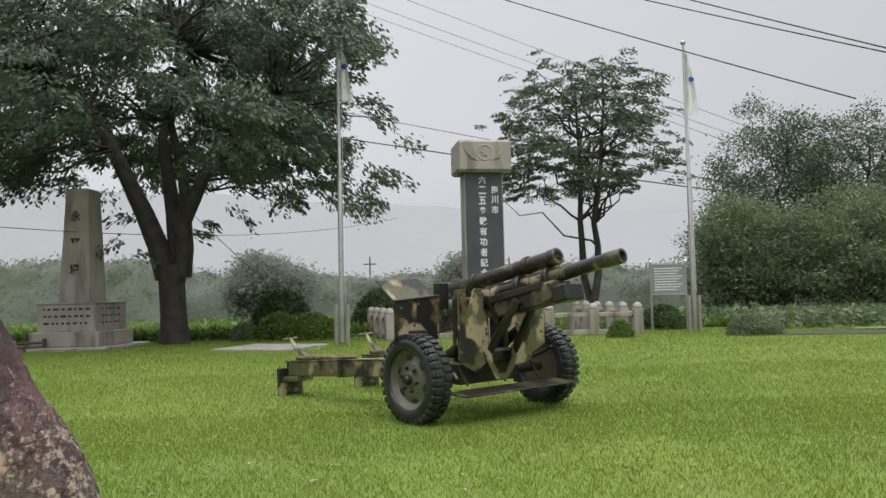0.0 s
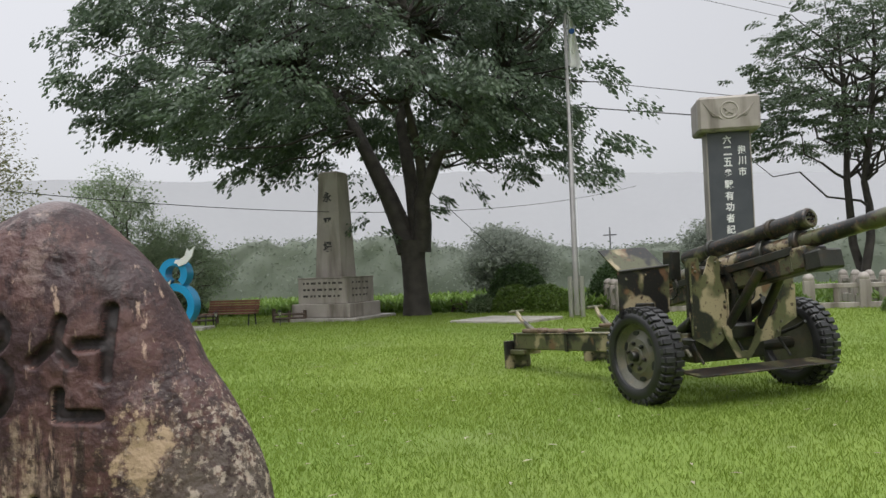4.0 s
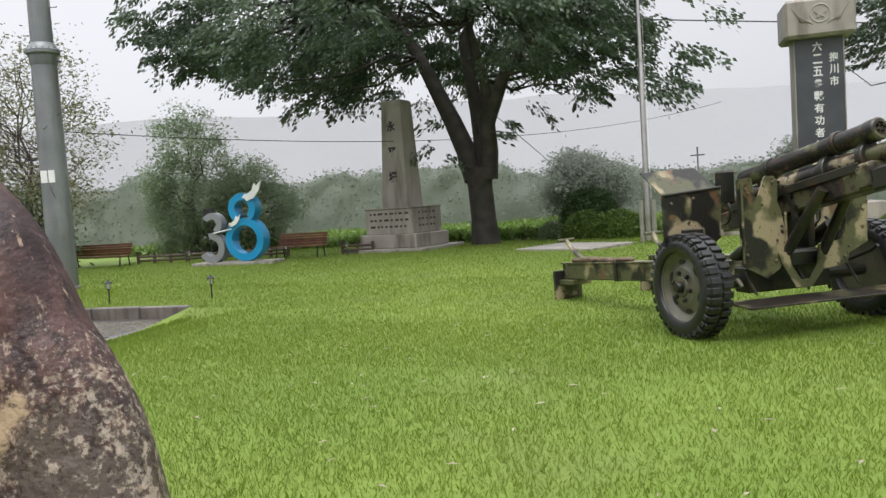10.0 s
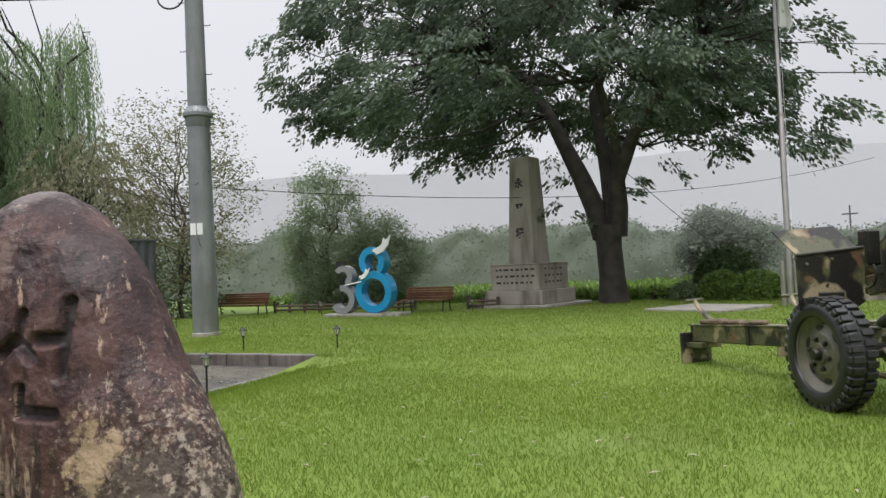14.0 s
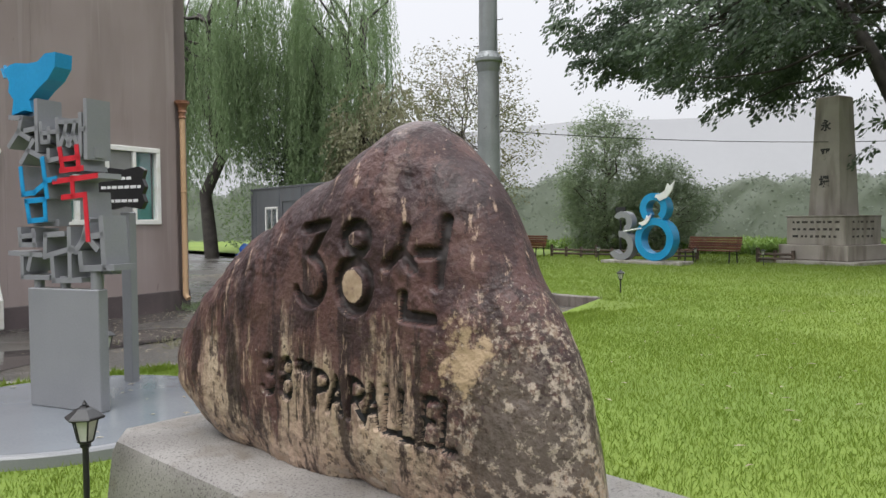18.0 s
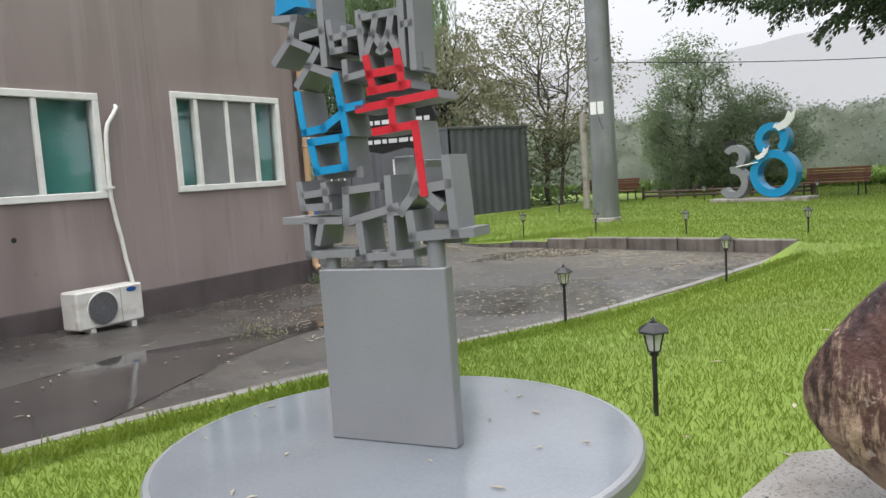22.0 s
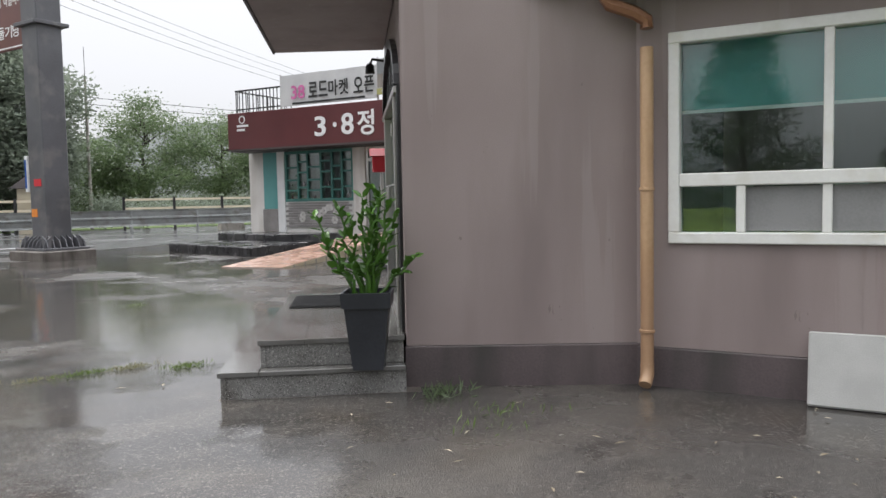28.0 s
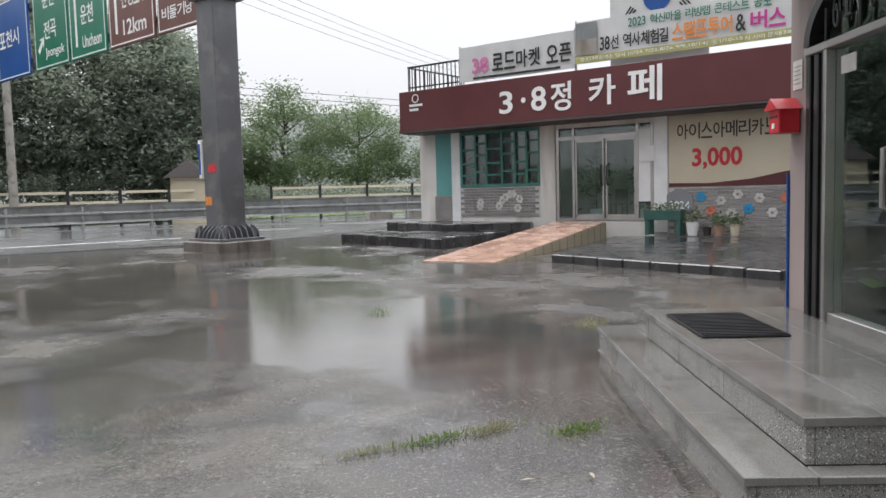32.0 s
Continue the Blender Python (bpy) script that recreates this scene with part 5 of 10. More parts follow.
for j in range(nv):
    for i in range(nu):
        def at(u, w):
            return (R0 * (1 - u) + R1 * u) * (1 - w) + (R3 * (1 - u) + R2 * u) * w + Vector((0, 0, 0.012))
        e = 0.02
        q = [at((i + a) / nu, (j + b) / nv) for a, b in ((e, e), (1 - e, e), (1 - e, 1 - e), (e, 1 - e))]
        part("tile", Geo().add([tuple(p) for p in q] + [tuple(p - Vector((0, 0, 0.014))) for p in q], [(0, 1, 2, 3), (0, 4, 5, 1), (1, 5, 6, 2), (2, 6, 7, 3), (3, 7, 4, 0)]), M_TERRA, ramp_)
for k in range(14):
    w0, w1 = k / 14 + 0.004, (k + 1) / 14 - 0.004
    a, b = R1 * (1 - w0) + R2 * w0, R1 * (1 - w1) + R2 * w1
    o = Vector((0.35, 0.93, 0)).normalized() * 0.012
    part("side_tile", Geo().add([tuple(Vector((a.x, a.y, -0.1)) + o), tuple(Vector((b.x, b.y, -0.1)) + o), tuple(b + o), tuple(a + o)], [(0, 1, 2, 3), (3, 2, 1, 0)]), M_CREAM, ramp_)


def terrace(label, outline, z0, z1, bx):
    t = thing("terrace", label, "terrace", kind="structure")
    part("core", Geo().prism(outline, z0, z1 - 0.05), M_BASALT, t)
    n = len(outline)
    for i in range(n):
        a, b = Vector((*outline[i], 0)), Vector((*outline[(i + 1) % n], 0))
        d = (b - a).length
        if i >= len(bx) or not bx[i]:
            continue
        k = max(1, round(d / 0.55))
        for j in range(k):
            part("edge_stone", Geo().box(d * j / k + 0.01, d * (j + 1) / k - 0.01, -0.03, 0.32, z0, z1 + random.uniform(-0.01, 0.01), 0.02), M_BASALT, t, m=facing((a.x, a.y), (b.x - a.x, b.y - a.y)))
    part("paving", Geo().prism([(x * 0.985 + sum(p[0] for p in outline) / n * 0.015, y * 0.985 + sum(p[1] for p in outline) / n * 0.015) for x, y in outline], z1 - 0.06, z1 - 0.004), M_BASALT, t)
    return t


terrace("low wet basalt terrace of dark stones", [(-13.95, -26.1), (-14.55, -21.6), (-17.2, -22.6), (-18.7, -26.4)], -0.1, 0.27, [1, 1, 0, 0])
terrace("upper wet basalt terrace along the cafe front", [(-16.2, -27.6), (-16.6, -24.2), (-18.4, -23.0), (-19.5, -24.0), (-17.6, -28.4)], 0.0, 0.46, [1, 1, 0, 0])
terrace("low wet basalt terrace beside the ramp", [(-14.4, -17.2), (-14.9, -12.6), (-19.5, -10.5), (-21.6, -15.4), (-18.9, -20.2)], -0.1, 0.16, [1, 1, 0, 0])
# ---- leaves, branches, grass ----
def leaf_mesh(name, pts, size, mats, rng, slim=0.42, droop=0.3, lift=None, each=None):
    """Many small folded leaves, each a diamond of two faces, at the points given."""
    pts = np.asarray(pts, float)
    n = len(pts)
    a = rng.uniform(0, 2 * np.pi, n)
    e = rng.normal(-droop, 0.45, n)
    d = np.stack([np.cos(a) * np.cos(e), np.sin(a) * np.cos(e), np.sin(e)], 1)
    if lift is not None:
        d = d * 0.35 + lift
        d /= np.linalg.norm(d, axis=1)[:, None]
    r = rng.normal(size=(n, 3))
    s = np.cross(d, r)
    s /= np.linalg.norm(s, axis=1)[:, None]
    k = size * rng.uniform(0.6, 1.3, n)[:, None]
    if each is not None:
        k = k * each[:, None]
    up = np.cross(s, d)
    v = np.empty((n, 4, 3))
    v[:, 0] = pts
    v[:, 1] = pts + d * k * 0.5 + s * k * slim / 2 + up * k * 0.06
    v[:, 2] = pts + d * k
    v[:, 3] = pts + d * k * 0.5 - s * k * slim / 2 + up * k * 0.06
    me = bpy.data.meshes.new(name)
    me.vertices.add(n * 4)
    me.vertices.foreach_set("co", v.ravel())
    me.loops.add(n * 4)
    me.loops.foreach_set("vertex_index", np.arange(n * 4))
    me.polygons.add(n)
    me.polygons.foreach_set("loop_start", np.arange(0, n * 4, 4))
    me.polygons.foreach_set("loop_total", np.full(n, 4))
    me.materials.append(mats)
    me.update()
    me.validate()
    return me


def clumped(centres, per, spread, rng, flat=0.6):
    c = np.asarray(centres, float)
    p = np.repeat(c, per, 0) + rng.normal(size=(len(c) * per, 3)) * np.array([spread, spread, spread * flat])
    return p


def sprays(rng, centres, axis, length, per, fan=0.3, droop=0.5, lift=0.15, thick=0.05):
    """Flat drooping fans of leaves, one at each centre, reaching out from the tree's axis."""
    c = np.asarray(centres, float)
    n = len(c)
    out = c[:, :2] - np.asarray(axis)[:2]
    out = out / (np.linalg.norm(out, axis=1)[:, None] + 0.3) + rng.normal(size=(n, 2)) * 0.55
    out /= np.linalg.norm(out, axis=1)[:, None]
    ln = (length * rng.uniform(0.6, 1.35, n))[:, None]
    u = rng.uniform(0, 1, (n, per)) ** 0.85
    lat = rng.normal(size=(n, per)) * fan * (0.35 + 0.65 * np.sin(np.pi * 0.9 * u))
    dr = (droop * rng.uniform(0.4, 1.6, n))[:, None]
    P = np.empty((n, per, 3))
    P[..., 0] = c[:, None, 0] + (out[:, None, 0] * u - out[:, None, 1] * lat) * ln
    P[..., 1] = c[:, None, 1] + (out[:, None, 1] * u + out[:, None, 0] * lat) * ln
    P[..., 2] = c[:, None, 2] + (lift * u - dr * u * u + rng.normal(size=(n, per)) * thick) * ln
    sg = np.sign(lat)
    D = np.empty((n, per, 3))
    D[..., 0] = out[:, None, 0] * 0.7 - out[:, None, 1] * sg * 0.5
    D[..., 1] = out[:, None, 1] * 0.7 + out[:, None, 0] * sg * 0.5
    D[..., 2] = -dr * 0.9
    return P.reshape(-1, 3), D.reshape(-1, 3)


def lobes(rng, centre, radii, count, lobe, hollow=0.45, under=-1.0):
    """Clump centres inside a loose ellipsoid built of overlapping lobes; gaps stay open between them."""
    out = []
    while len(out) < count:
        d = rng.normal(size=3)
        d /= np.linalg.norm(d)
        k = (hollow + (1 - hollow) * rng.uniform() ** 0.6) * (1 + 0.38 * noise.noise(Vector(d * 2.4 + centre * 0.07)) + 0.12 * noise.noise(Vector(d * 6.5)))
        q = d * k
        if q[2] < under:
            continue
        w = noise.noise(Vector(q * 2.3 + centre * 0.13)) + 0.55 * noise.noise(Vector(q * 5.1))
        if w < lobe and k > 0.25:
            continue
        out.append(centre + q * radii)
    return np.array(out)


def bent(rng, a, b, n=6, sway=0.08):
    a, b = np.array(a, float), np.array(b, float)
    d = np.linalg.norm(b - a)
    pts = [a + (b - a) * k / n + (rng.normal(size=3) * sway * d * 0.5 if 0 < k < n else 0) for k in range(n + 1)]
    return [tuple(p) for p in pts]


def limb(g, rng, a, b, r0, r1, n=6, sway=0.06, sides=8):
    pts = bent(rng, a, b, n, sway)
    g.tube(pts, [r0 + (r1 - r0) * k / n for k in range(n + 1)], sides)
    return pts


def tree(label, base, height, crown_z, radii, leaf, bark, seed, clumps=260, per=60, size=0.16, spread=0.5, trunk=0.16, trunks=1, name="tree", category="tree", lobe=-0.12, group="", droop=0.3, lean=(0, 0), under=-1.0, cone=False, flat=0.6, spray=None):
    rng = np.random.default_rng(seed)
    noise.seed_set(seed)
    t = thing(name, label, category, pose(base[0], base[1], 0), group)
    centre = np.array([lean[0], lean[1], crown_z])
    cl = lobes(rng, centre, np.array(radii), clumps, lobe, under=under)
    if cone:
        k = np.clip(1.2 - 1.25 * (cl[:, 2] - crown_z + radii[2]) / (2 * radii[2]), 0.08, 1.0)
        cl[:, :2] = cl[:, :2] / np.maximum(np.sqrt(np.clip(1 - ((cl[:, 2] - crown_z) / radii[2]) ** 2, 0.15, 1)), 0.2)[:, None] * k[:, None]
    for i in range(trunks):
        g = Geo()
        off = (rng.uniform(-0.3, 0.3) * (trunks > 1), rng.uniform(-0.3, 0.3) * (trunks > 1))
        tip = (lean[0] + off[0] * 3, lean[1] + off[1] * 3, crown_z + radii[2] * 0.75)
        stem = limb(g, rng, (off[0], off[1], -0.3), tip, trunk, trunk * 0.2, 9, 0.03, 10)
        for c in cl[rng.permutation(len(cl))[: min(26, len(cl))]]:
            j = min(len(stem) - 2, max(2, int((c[2] - 0.08 * height) / (tip[2] + 0.3) * 9)))
            limb(g, rng, stem[j], c, trunk * 0.32, 0.012, 5, 0.1, 5)
        part("trunk", g, bark, t, smooth=60)
    if spray:
        P, D = sprays(rng, cl, centre, spray[0], per, spray[1], spray[2])
        part("crown", leaf_mesh("crown", P, size, leaf, rng, 0.45, droop, D), None, t)
    else:
        part("crown", leaf_mesh("crown", clumped(cl, per, spread, rng, flat), size, leaf, rng, droop=droop), None, t)
    return t


# ---- the great zelkova ----
def zelkova():
    rng = np.random.default_rng(11)
    noise.seed_set(11)
    t = thing("zelkova_tree", "great old zelkova tree with forked trunk and wide dark crown", "tree", pose(-10.0, 25.6, 0))
    g = Geo()
    g.tube([(0, 0, -0.4), (0, 0, 0.15), (-0.02, 0, 0.9), (-0.08, 0, 2.0), (-0.1, 0, 2.7)], [0.64, 0.51, 0.44, 0.43, 0.50], 18)
    forks = [((-0.25, 0, 2.3), (-1.0, 0.1, 4.4), (-2.2, 0.3, 6.8), (-4.4, 0.6, 9.5), 0.40), ((0.0, 0.15, 2.4), (-0.15, 0.4, 4.6), (-0.6, 0.6, 7.2), (0.3, 1.0, 10.5), 0.34), ((0.22, 0, 2.3), (0.38, -0.2, 4.2), (1.2, -0.5, 5.7), (3.4, -0.8, 8.2), 0.36), ((0.38, -0.2, 4.0), (0.5, -0.6, 5.6), (0.3, -1.3, 7.4), (0.8, -2.2, 10.0), 0.22)]
    tips = []
    for a, b, c, d, r in forks:
        pts = [Vector(a), (Vector(a) + Vector(b)) / 2 + Vector((0.05, 0.05, 0)), Vector(b), (Vector(b) + Vector(c)) / 2, Vector(c), (Vector(c) + Vector(d)) / 2 + Vector((0.2, 0.1, 0.2)), Vector(d)]
        g.tube(pts, [r, r * 0.9, r * 0.8, r * 0.68, r * 0.55, r * 0.4, r * 0.25], 10)
        tips += [np.array(p) for p in pts[2:]]
    part("trunk", g, M_BARK, t, "dark wet bark", smooth=60)
    q = np.stack([rng.uniform(-12.6, 8.4, 90000), rng.uniform(-8, 8, 90000), rng.uniform(4.0, 15.5, 90000)], 1)
    wob = np.array([noise.noise(Vector((a * 0.3, b * 0.3, c * 0.3))) for a, b, c in q])
    gaps = np.array([noise.noise(Vector((a * 0.42 + 9, b * 0.42, c * 0.62))) + 0.45 * noise.noise(Vector((a * 1.1, b * 1.1, c * 1.5))) for a, b, c in q])
    k = np.sqrt(((q[:, 0] + 2.2) / 9.6) ** 2 + (q[:, 1] / 7.6) ** 2 + ((q[:, 2] - 8.6) / 6.3) ** 2) * (1 + 0.22 * wob)
    low = np.interp(q[:, 0], [-12, -9.5, -7.5, -5.5, -3.5, -1.8, 0, 1.6, 3.2, 5, 6.6, 8], [8.4, 6.4, 6.9, 5.3, 6.0, 6.3, 6.9, 5.8, 4.7, 5.0, 4.8, 6.4]) + 0.7 * wob
    cl = q[(k < 1) & (k > 0.3) & (q[:, 2] > low) & (gaps > 0.02)][:2000]
    few = np.array([(-1.5, -0.6, 3.5), (-1.2, -0.5, 3.1), (0.7, -0.5, 3.7), (1.1, -0.4, 4.1), (-2.6, -0.4, 4.9), (1.7, 0.2, 4.6), (-1.0, -0.7, 4.3)])
    cl = np.concatenate([cl, few])
    for c in cl[rng.permutation(len(cl))[:230]]:
        near = min(tips, key=lambda p: np.linalg.norm(p - c))
        g = Geo()
        limb(g, rng, near, c, 0.075, 0.012, 5, 0.08, 5)
        part("branch", g, M_BARK, t, smooth=60)
    P, D = sprays(rng, cl, (-0.5, 0), 0.8, 75, 0.34, 0.6, 0.2, 0.12)
    part("crown", leaf_mesh("crown", P, 0.19, L_ZELK, rng, 0.45, 0.4, D), None, t, "dark green drooping leaves")


zelkova()
tree("two-stemmed dark juniper with a rounded layered crown", (5.8, 33.0), 12, 8.3, (3.9, 3.3, 3.5), L_PINE, M_BARK, 21, 560, 80, 0.14, 0.46, 0.2, 2, "juniper_tree", lobe=0.06, under=-0.7, spray=(0.65, 0.4, 0.4))
for k, (x, y, h, r, s) in enumerate(((16.5, 37, 10.5, 3.4, 31), (20.5, 36, 10.0, 3.8, 32), (13.2, 33.5, 5.4, 2.6, 33), (17.2, 31.5, 5.6, 3.2, 34), (24.5, 34, 10.0, 4.2, 35), (21.0, 30.0, 5.0, 2.8, 36))):
    tree("tall dark green tree at the edge of the woods" if h > 8 else "rounded leafy tree at the edge of the woods", (x, y), h, h * 0.52, (r, r, h * 0.47), L_PINE if h > 8 else L_GREEN, M_BARK, s, 430, 90, 0.16, 0.38, 0.16, 1, "woodland_tree", "tree", -0.2, "woods beside the lawn", 0.5)
for x, y, h, s in ((28.0, 5.0, 14.0, 37), (31.0, 16.5, 10.5, 38)):
    tree("tall dark conifer east of the lawn, mirrored in the office windows", (x, y), h, h * 0.5, (h * 0.25, h * 0.25, h * 0.48), L_PINE, M_BARK, s, 240, 80, 0.24, 0.45, 0.18, 1, "conifer_tree", "tree", -0.1, "conifers east of the lawn", cone=True)
tree("rounded pale green young tree behind the bench", (-23.4, 26.4), 5.9, 2.7, (2.0, 1.9, 3.3), L_PALE, M_TWIG, 41, 330, 80, 0.14, 0.26, 0.12, 1, "young_tree", lobe=-0.05, flat=0.7)
tree("small light green bushy tree behind the bench", (-21.0, 27.2), 3.9, 1.8, (2.0, 1.7, 1.9), L_PALE, M_TWIG, 42, 260, 80, 0.13, 0.24, 0.1, 1, "young_tree", lobe=-0.3, flat=0.9)
tree("thin half-bare tree with reddish leaves by the pole", (-24.3, 19.2), 8.6, 4.7, (2.8, 2.5, 3.6), L_AUTUMN, M_TWIG, 43, 230, 46, 0.14, 0.38, 0.075, 3, "thin_tree", lobe=-0.25)


def willow(label, base, h, r, seed, strands, leaf=None):
    rng = np.random.default_rng(seed)
    t = thing("willow_tree", label, "tree", pose(base[0], base[1], 0), "weeping willows")
    g = Geo()
    stem = limb(g, rng, (0, 0, -0.3), (0.4, 0.2, h * 0.8), 0.34, 0.1, 8, 0.04, 10)
    arms = []
    for k in range(16):
        a = rng.uniform(0, 2 * math.pi)
        q = (r * 0.7 * math.cos(a), r * 0.7 * math.sin(a), h * rng.uniform(0.72, 1.0))
        arms.append(limb(g, rng, stem[rng.integers(3, 8)], q, 0.11, 0.02, 6, 0.07, 6))
    part("trunk", g, M_BARK, t, smooth=60)
    pts, way = [], []
    for _ in range(strands // 14):
        arm = arms[rng.integers(len(arms))]
        hub = np.array(arm[rng.integers(3, 7)]) + rng.normal(size=3) * np.array([0.5, 0.5, 0.25])
        drop = rng.uniform(0.3, 0.8)
        for _ in range(14):
            s = hub + rng.normal(size=3) * np.array([0.32, 0.32, 0.3])
            ln = drop * rng.uniform(0.6, 1.1) * s[2]
            out = np.array([s[0], s[1], 0]) / (np.linalg.norm(s[:2]) + 0.1)
            m = int(ln / 0.06)
            z = np.linspace(0, 1, m)
            q = s + np.outer(z ** 0.5 * 0.6, out) + np.outer(z, [0, 0, -ln])
            pts.append(q + rng.normal(size=q.shape) * 0.05)
            way.append(np.tile([0, 0, -1.0], (m, 1)))
    pts, way = np.concatenate(pts), np.concatenate(way)
    part("crown", leaf_mesh("crown", pts, 0.2, leaf or L_WILLOW, rng, 0.22, 0.3, way), None, t, "hanging curtains of narrow leaves")


willow("tall weeping willow behind the containers", (-32.2, 19.0), 13.8, 4.2, 51, 620)
willow("tall weeping willow beside the building", (-35.5, 13.2), 14.5, 3.8, 53, 800)
tree("drooping yellowish willow by the containers", (-29.7, 18.9), 8.0, 4.9, (2.3, 2.1, 2.8), L_OLIVE, M_BARK, 54, 330, 80, 0.15, 0.3, 0.14, 2, "willow_tree", "tree", -0.2, "weeping willows", spray=(0.9, 0.22, 1.5))
tree("low fresh green willow behind the containers", (-32.7, 18.8), 7.0, 4.0, (2.3, 1.8, 2.6), L_WILLOW, M_BARK, 56, 330, 80, 0.16, 0.3, 0.14, 2, "willow_tree", "tree", -0.2, "weeping willows", spray=(1.1, 0.2, 1.6))
tree("dark broadleaf tree between the willows", (-37, 18.0), 10.5, 6.5, (2.2, 2.2, 3.6), L_PINE, M_BARK, 55, 150, 100, 0.2, 0.45, 0.16, lobe=0.0)

# ---- the 38th-parallel boulder ----
def boulder():
    m = facing((-3.5, 1.62), (0.98, 0.205))
    outline = [(-1.38, 0.70), (-1.29, 0.86), (-1.0, 1.14), (-0.62, 1.40), (-0.22, 1.60), (0.0, 1.74), (0.13, 1.80), (0.25, 1.77), (0.40, 1.65), (0.55, 1.49), (0.625, 1.36), (0.70, 1.2), (0.81, 1.05), (0.885, 0.9), (0.935, 0.7), (0.97, 0.5), (0.99, 0.34), (0.6, 0.32), (0.0, 0.32), (-0.7, 0.34), (-1.10, 0.42), (-1.29, 0.56)]
    cx, cz = -0.1, 0.92
    ang = np.array([math.atan2(z - cz, x - cx) for x, z in outline])
    rad = np.array([math.hypot(x - cx, z - cz) for x, z in outline])
    o = np.argsort(ang)
    ang, rad = ang[o], rad[o]
    n, rings = 440, 150
    th = np.linspace(-np.pi, np.pi, n, endpoint=False)
    R = np.interp(th, np.r_[ang - 2 * np.pi, ang, ang + 2 * np.pi], np.r_[rad, rad, rad])
    ker = np.ones(9) / 9
    R = np.convolve(np.r_[R[-8:], R, R[:8]], ker, "same")[8:-8]

    def arc(x, z, rx, rz, a0, a1, k=14):
        return [(x + rx * math.cos(math.radians(a0 + (a1 - a0) * i / k)), z + rz * math.sin(math.radians(a0 + (a1 - a0) * i / k))) for i in range(k + 1)]

    big = [[(-0.24, 1.375), (-0.10, 1.39), (-0.19, 1.27)], arc(-0.205, 1.175, 0.09, 0.095, 75, -150), arc(0.06, 1.335, 0.06, 0.055, 0, 360), arc(0.05, 1.16, 0.085, 0.095, 0, 360), [(0.30, 1.37), (0.285, 1.30), (0.215, 1.24)], [(0.285, 1.30), (0.34, 1.235)], [(0.45, 1.40), (0.445, 1.18)], [(0.36, 1.29), (0.445, 1.29)], [(0.30, 1.135), (0.30, 1.065), (0.43, 1.06)]]
    font = {"3": [arc(0.42, 0.76, 0.3, 0.22, 150, -80), arc(0.42, 0.27, 0.36, 0.27, 90, -150)], "8": [arc(0.45, 0.76, 0.28, 0.22, 0, 360), arc(0.45, 0.27, 0.34, 0.27, 0, 360)], "T": [[(0, 1), (0.9, 1)], [(0.45, 1), (0.45, 0)]], "H": [[(0, 0), (0, 1)], [(0.8, 0), (0.8, 1)], [(0, 0.5), (0.8, 0.5)]], "P": [[(0, 0), (0, 1)], arc(0.05, 0.74, 0.6, 0.26, 90, -90)], "A": [[(0, 0), (0.42, 1), (0.85, 0)], [(0.15, 0.35), (0.7, 0.35)]], "R": [[(0, 0), (0, 1)], arc(0.05, 0.74, 0.6, 0.26, 90, -90), [(0.25, 0.48), (0.75, 0)]], "L": [[(0, 1), (0, 0), (0.65, 0)]], "E": [[(0.65, 0), (0, 0), (0, 1), (0.65, 1)], [(0, 0.52), (0.55, 0.52)]]}
    small = []
    spots = [("3", -0.541, 0.673, 0.184, 0.131), ("8", -0.424, 0.669, 0.19, 0.132), ("T", -0.306, 0.796, 0.056, 0.044), ("H", -0.263, 0.791, 0.056, 0.054), ("P", -0.199, 0.658, 0.17, 0.149), ("A", -0.117, 0.656, 0.16, 0.12), ("R", 0.0, 0.646, 0.175, 0.149), ("A", 0.081, 0.637, 0.172, 0.116), ("L", 0.189, 0.628, 0.187, 0.099), ("L", 0.262, 0.614, 0.191, 0.125), ("E", 0.366, 0.607, 0.191, 0.119), ("L", 0.459, 0.608, 0.187, 0.11)]
    for ch, x, z, hgt, wid in spots:
        small += [[(x + 0.018 + a * wid * 0.74 + b * 0.016, z + 0.012 + b * (hgt - 0.024)) for a, b in line] for line in font[ch]]

    def gap(X, Z, lines):
        best = np.full(X.shape, 9.0)
        for line in lines:
            for (ax, az), (bx, bz) in zip(line, line[1:]):
                dx, dz = bx - ax, bz - az
                k = np.clip(((X - ax) * dx + (Z - az) * dz) / (dx * dx + dz * dz + 1e-12), 0, 1)
                best = np.minimum(best, np.hypot(X - ax - k * dx, Z - az - k * dz))
        return best

    rho = np.linspace(0, 1, rings + 1)[1:] ** 0.85
    X = cx + np.outer(rho, np.cos(th) * R)
    Z = cz + np.outer(rho, np.sin(th) * R)
    ymid = 0.12 + 0.2 * np.clip((X + 1.3) / 1.3, 0, 1) - 0.07 * np.clip(X / 0.8, 0, 1)
    P = np.repeat(rho[:, None], n, 1)
    Y = ymid * (1 - np.sqrt(np.clip(1 - P ** 4.5, 0, 1)))
    lump = np.array([[noise.noise(Vector((x * 3.1, z * 3.1, 4.0))) * 0.022 + noise.noise(Vector((x * 9, z * 9, 7.0))) * 0.011 + noise.noise(Vector((x * 26, z * 26, 2.0))) * 0.006 + noise.noise(Vector((x * 60, z * 60, 9.0))) * 0.002 for x, z in zip(rx, rz)] for rx, rz in zip(X, Z)])
    Y += lump * np.clip(P * 1.2, 0.35, 1)
    db, ds = gap(X, Z, big), gap(X, Z, small)
    Y += 0.038 * np.clip((0.026 - db) / 0.010, 0, 1) + 0.026 * np.clip((0.0155 - ds) / 0.005, 0, 1)
    back = 28
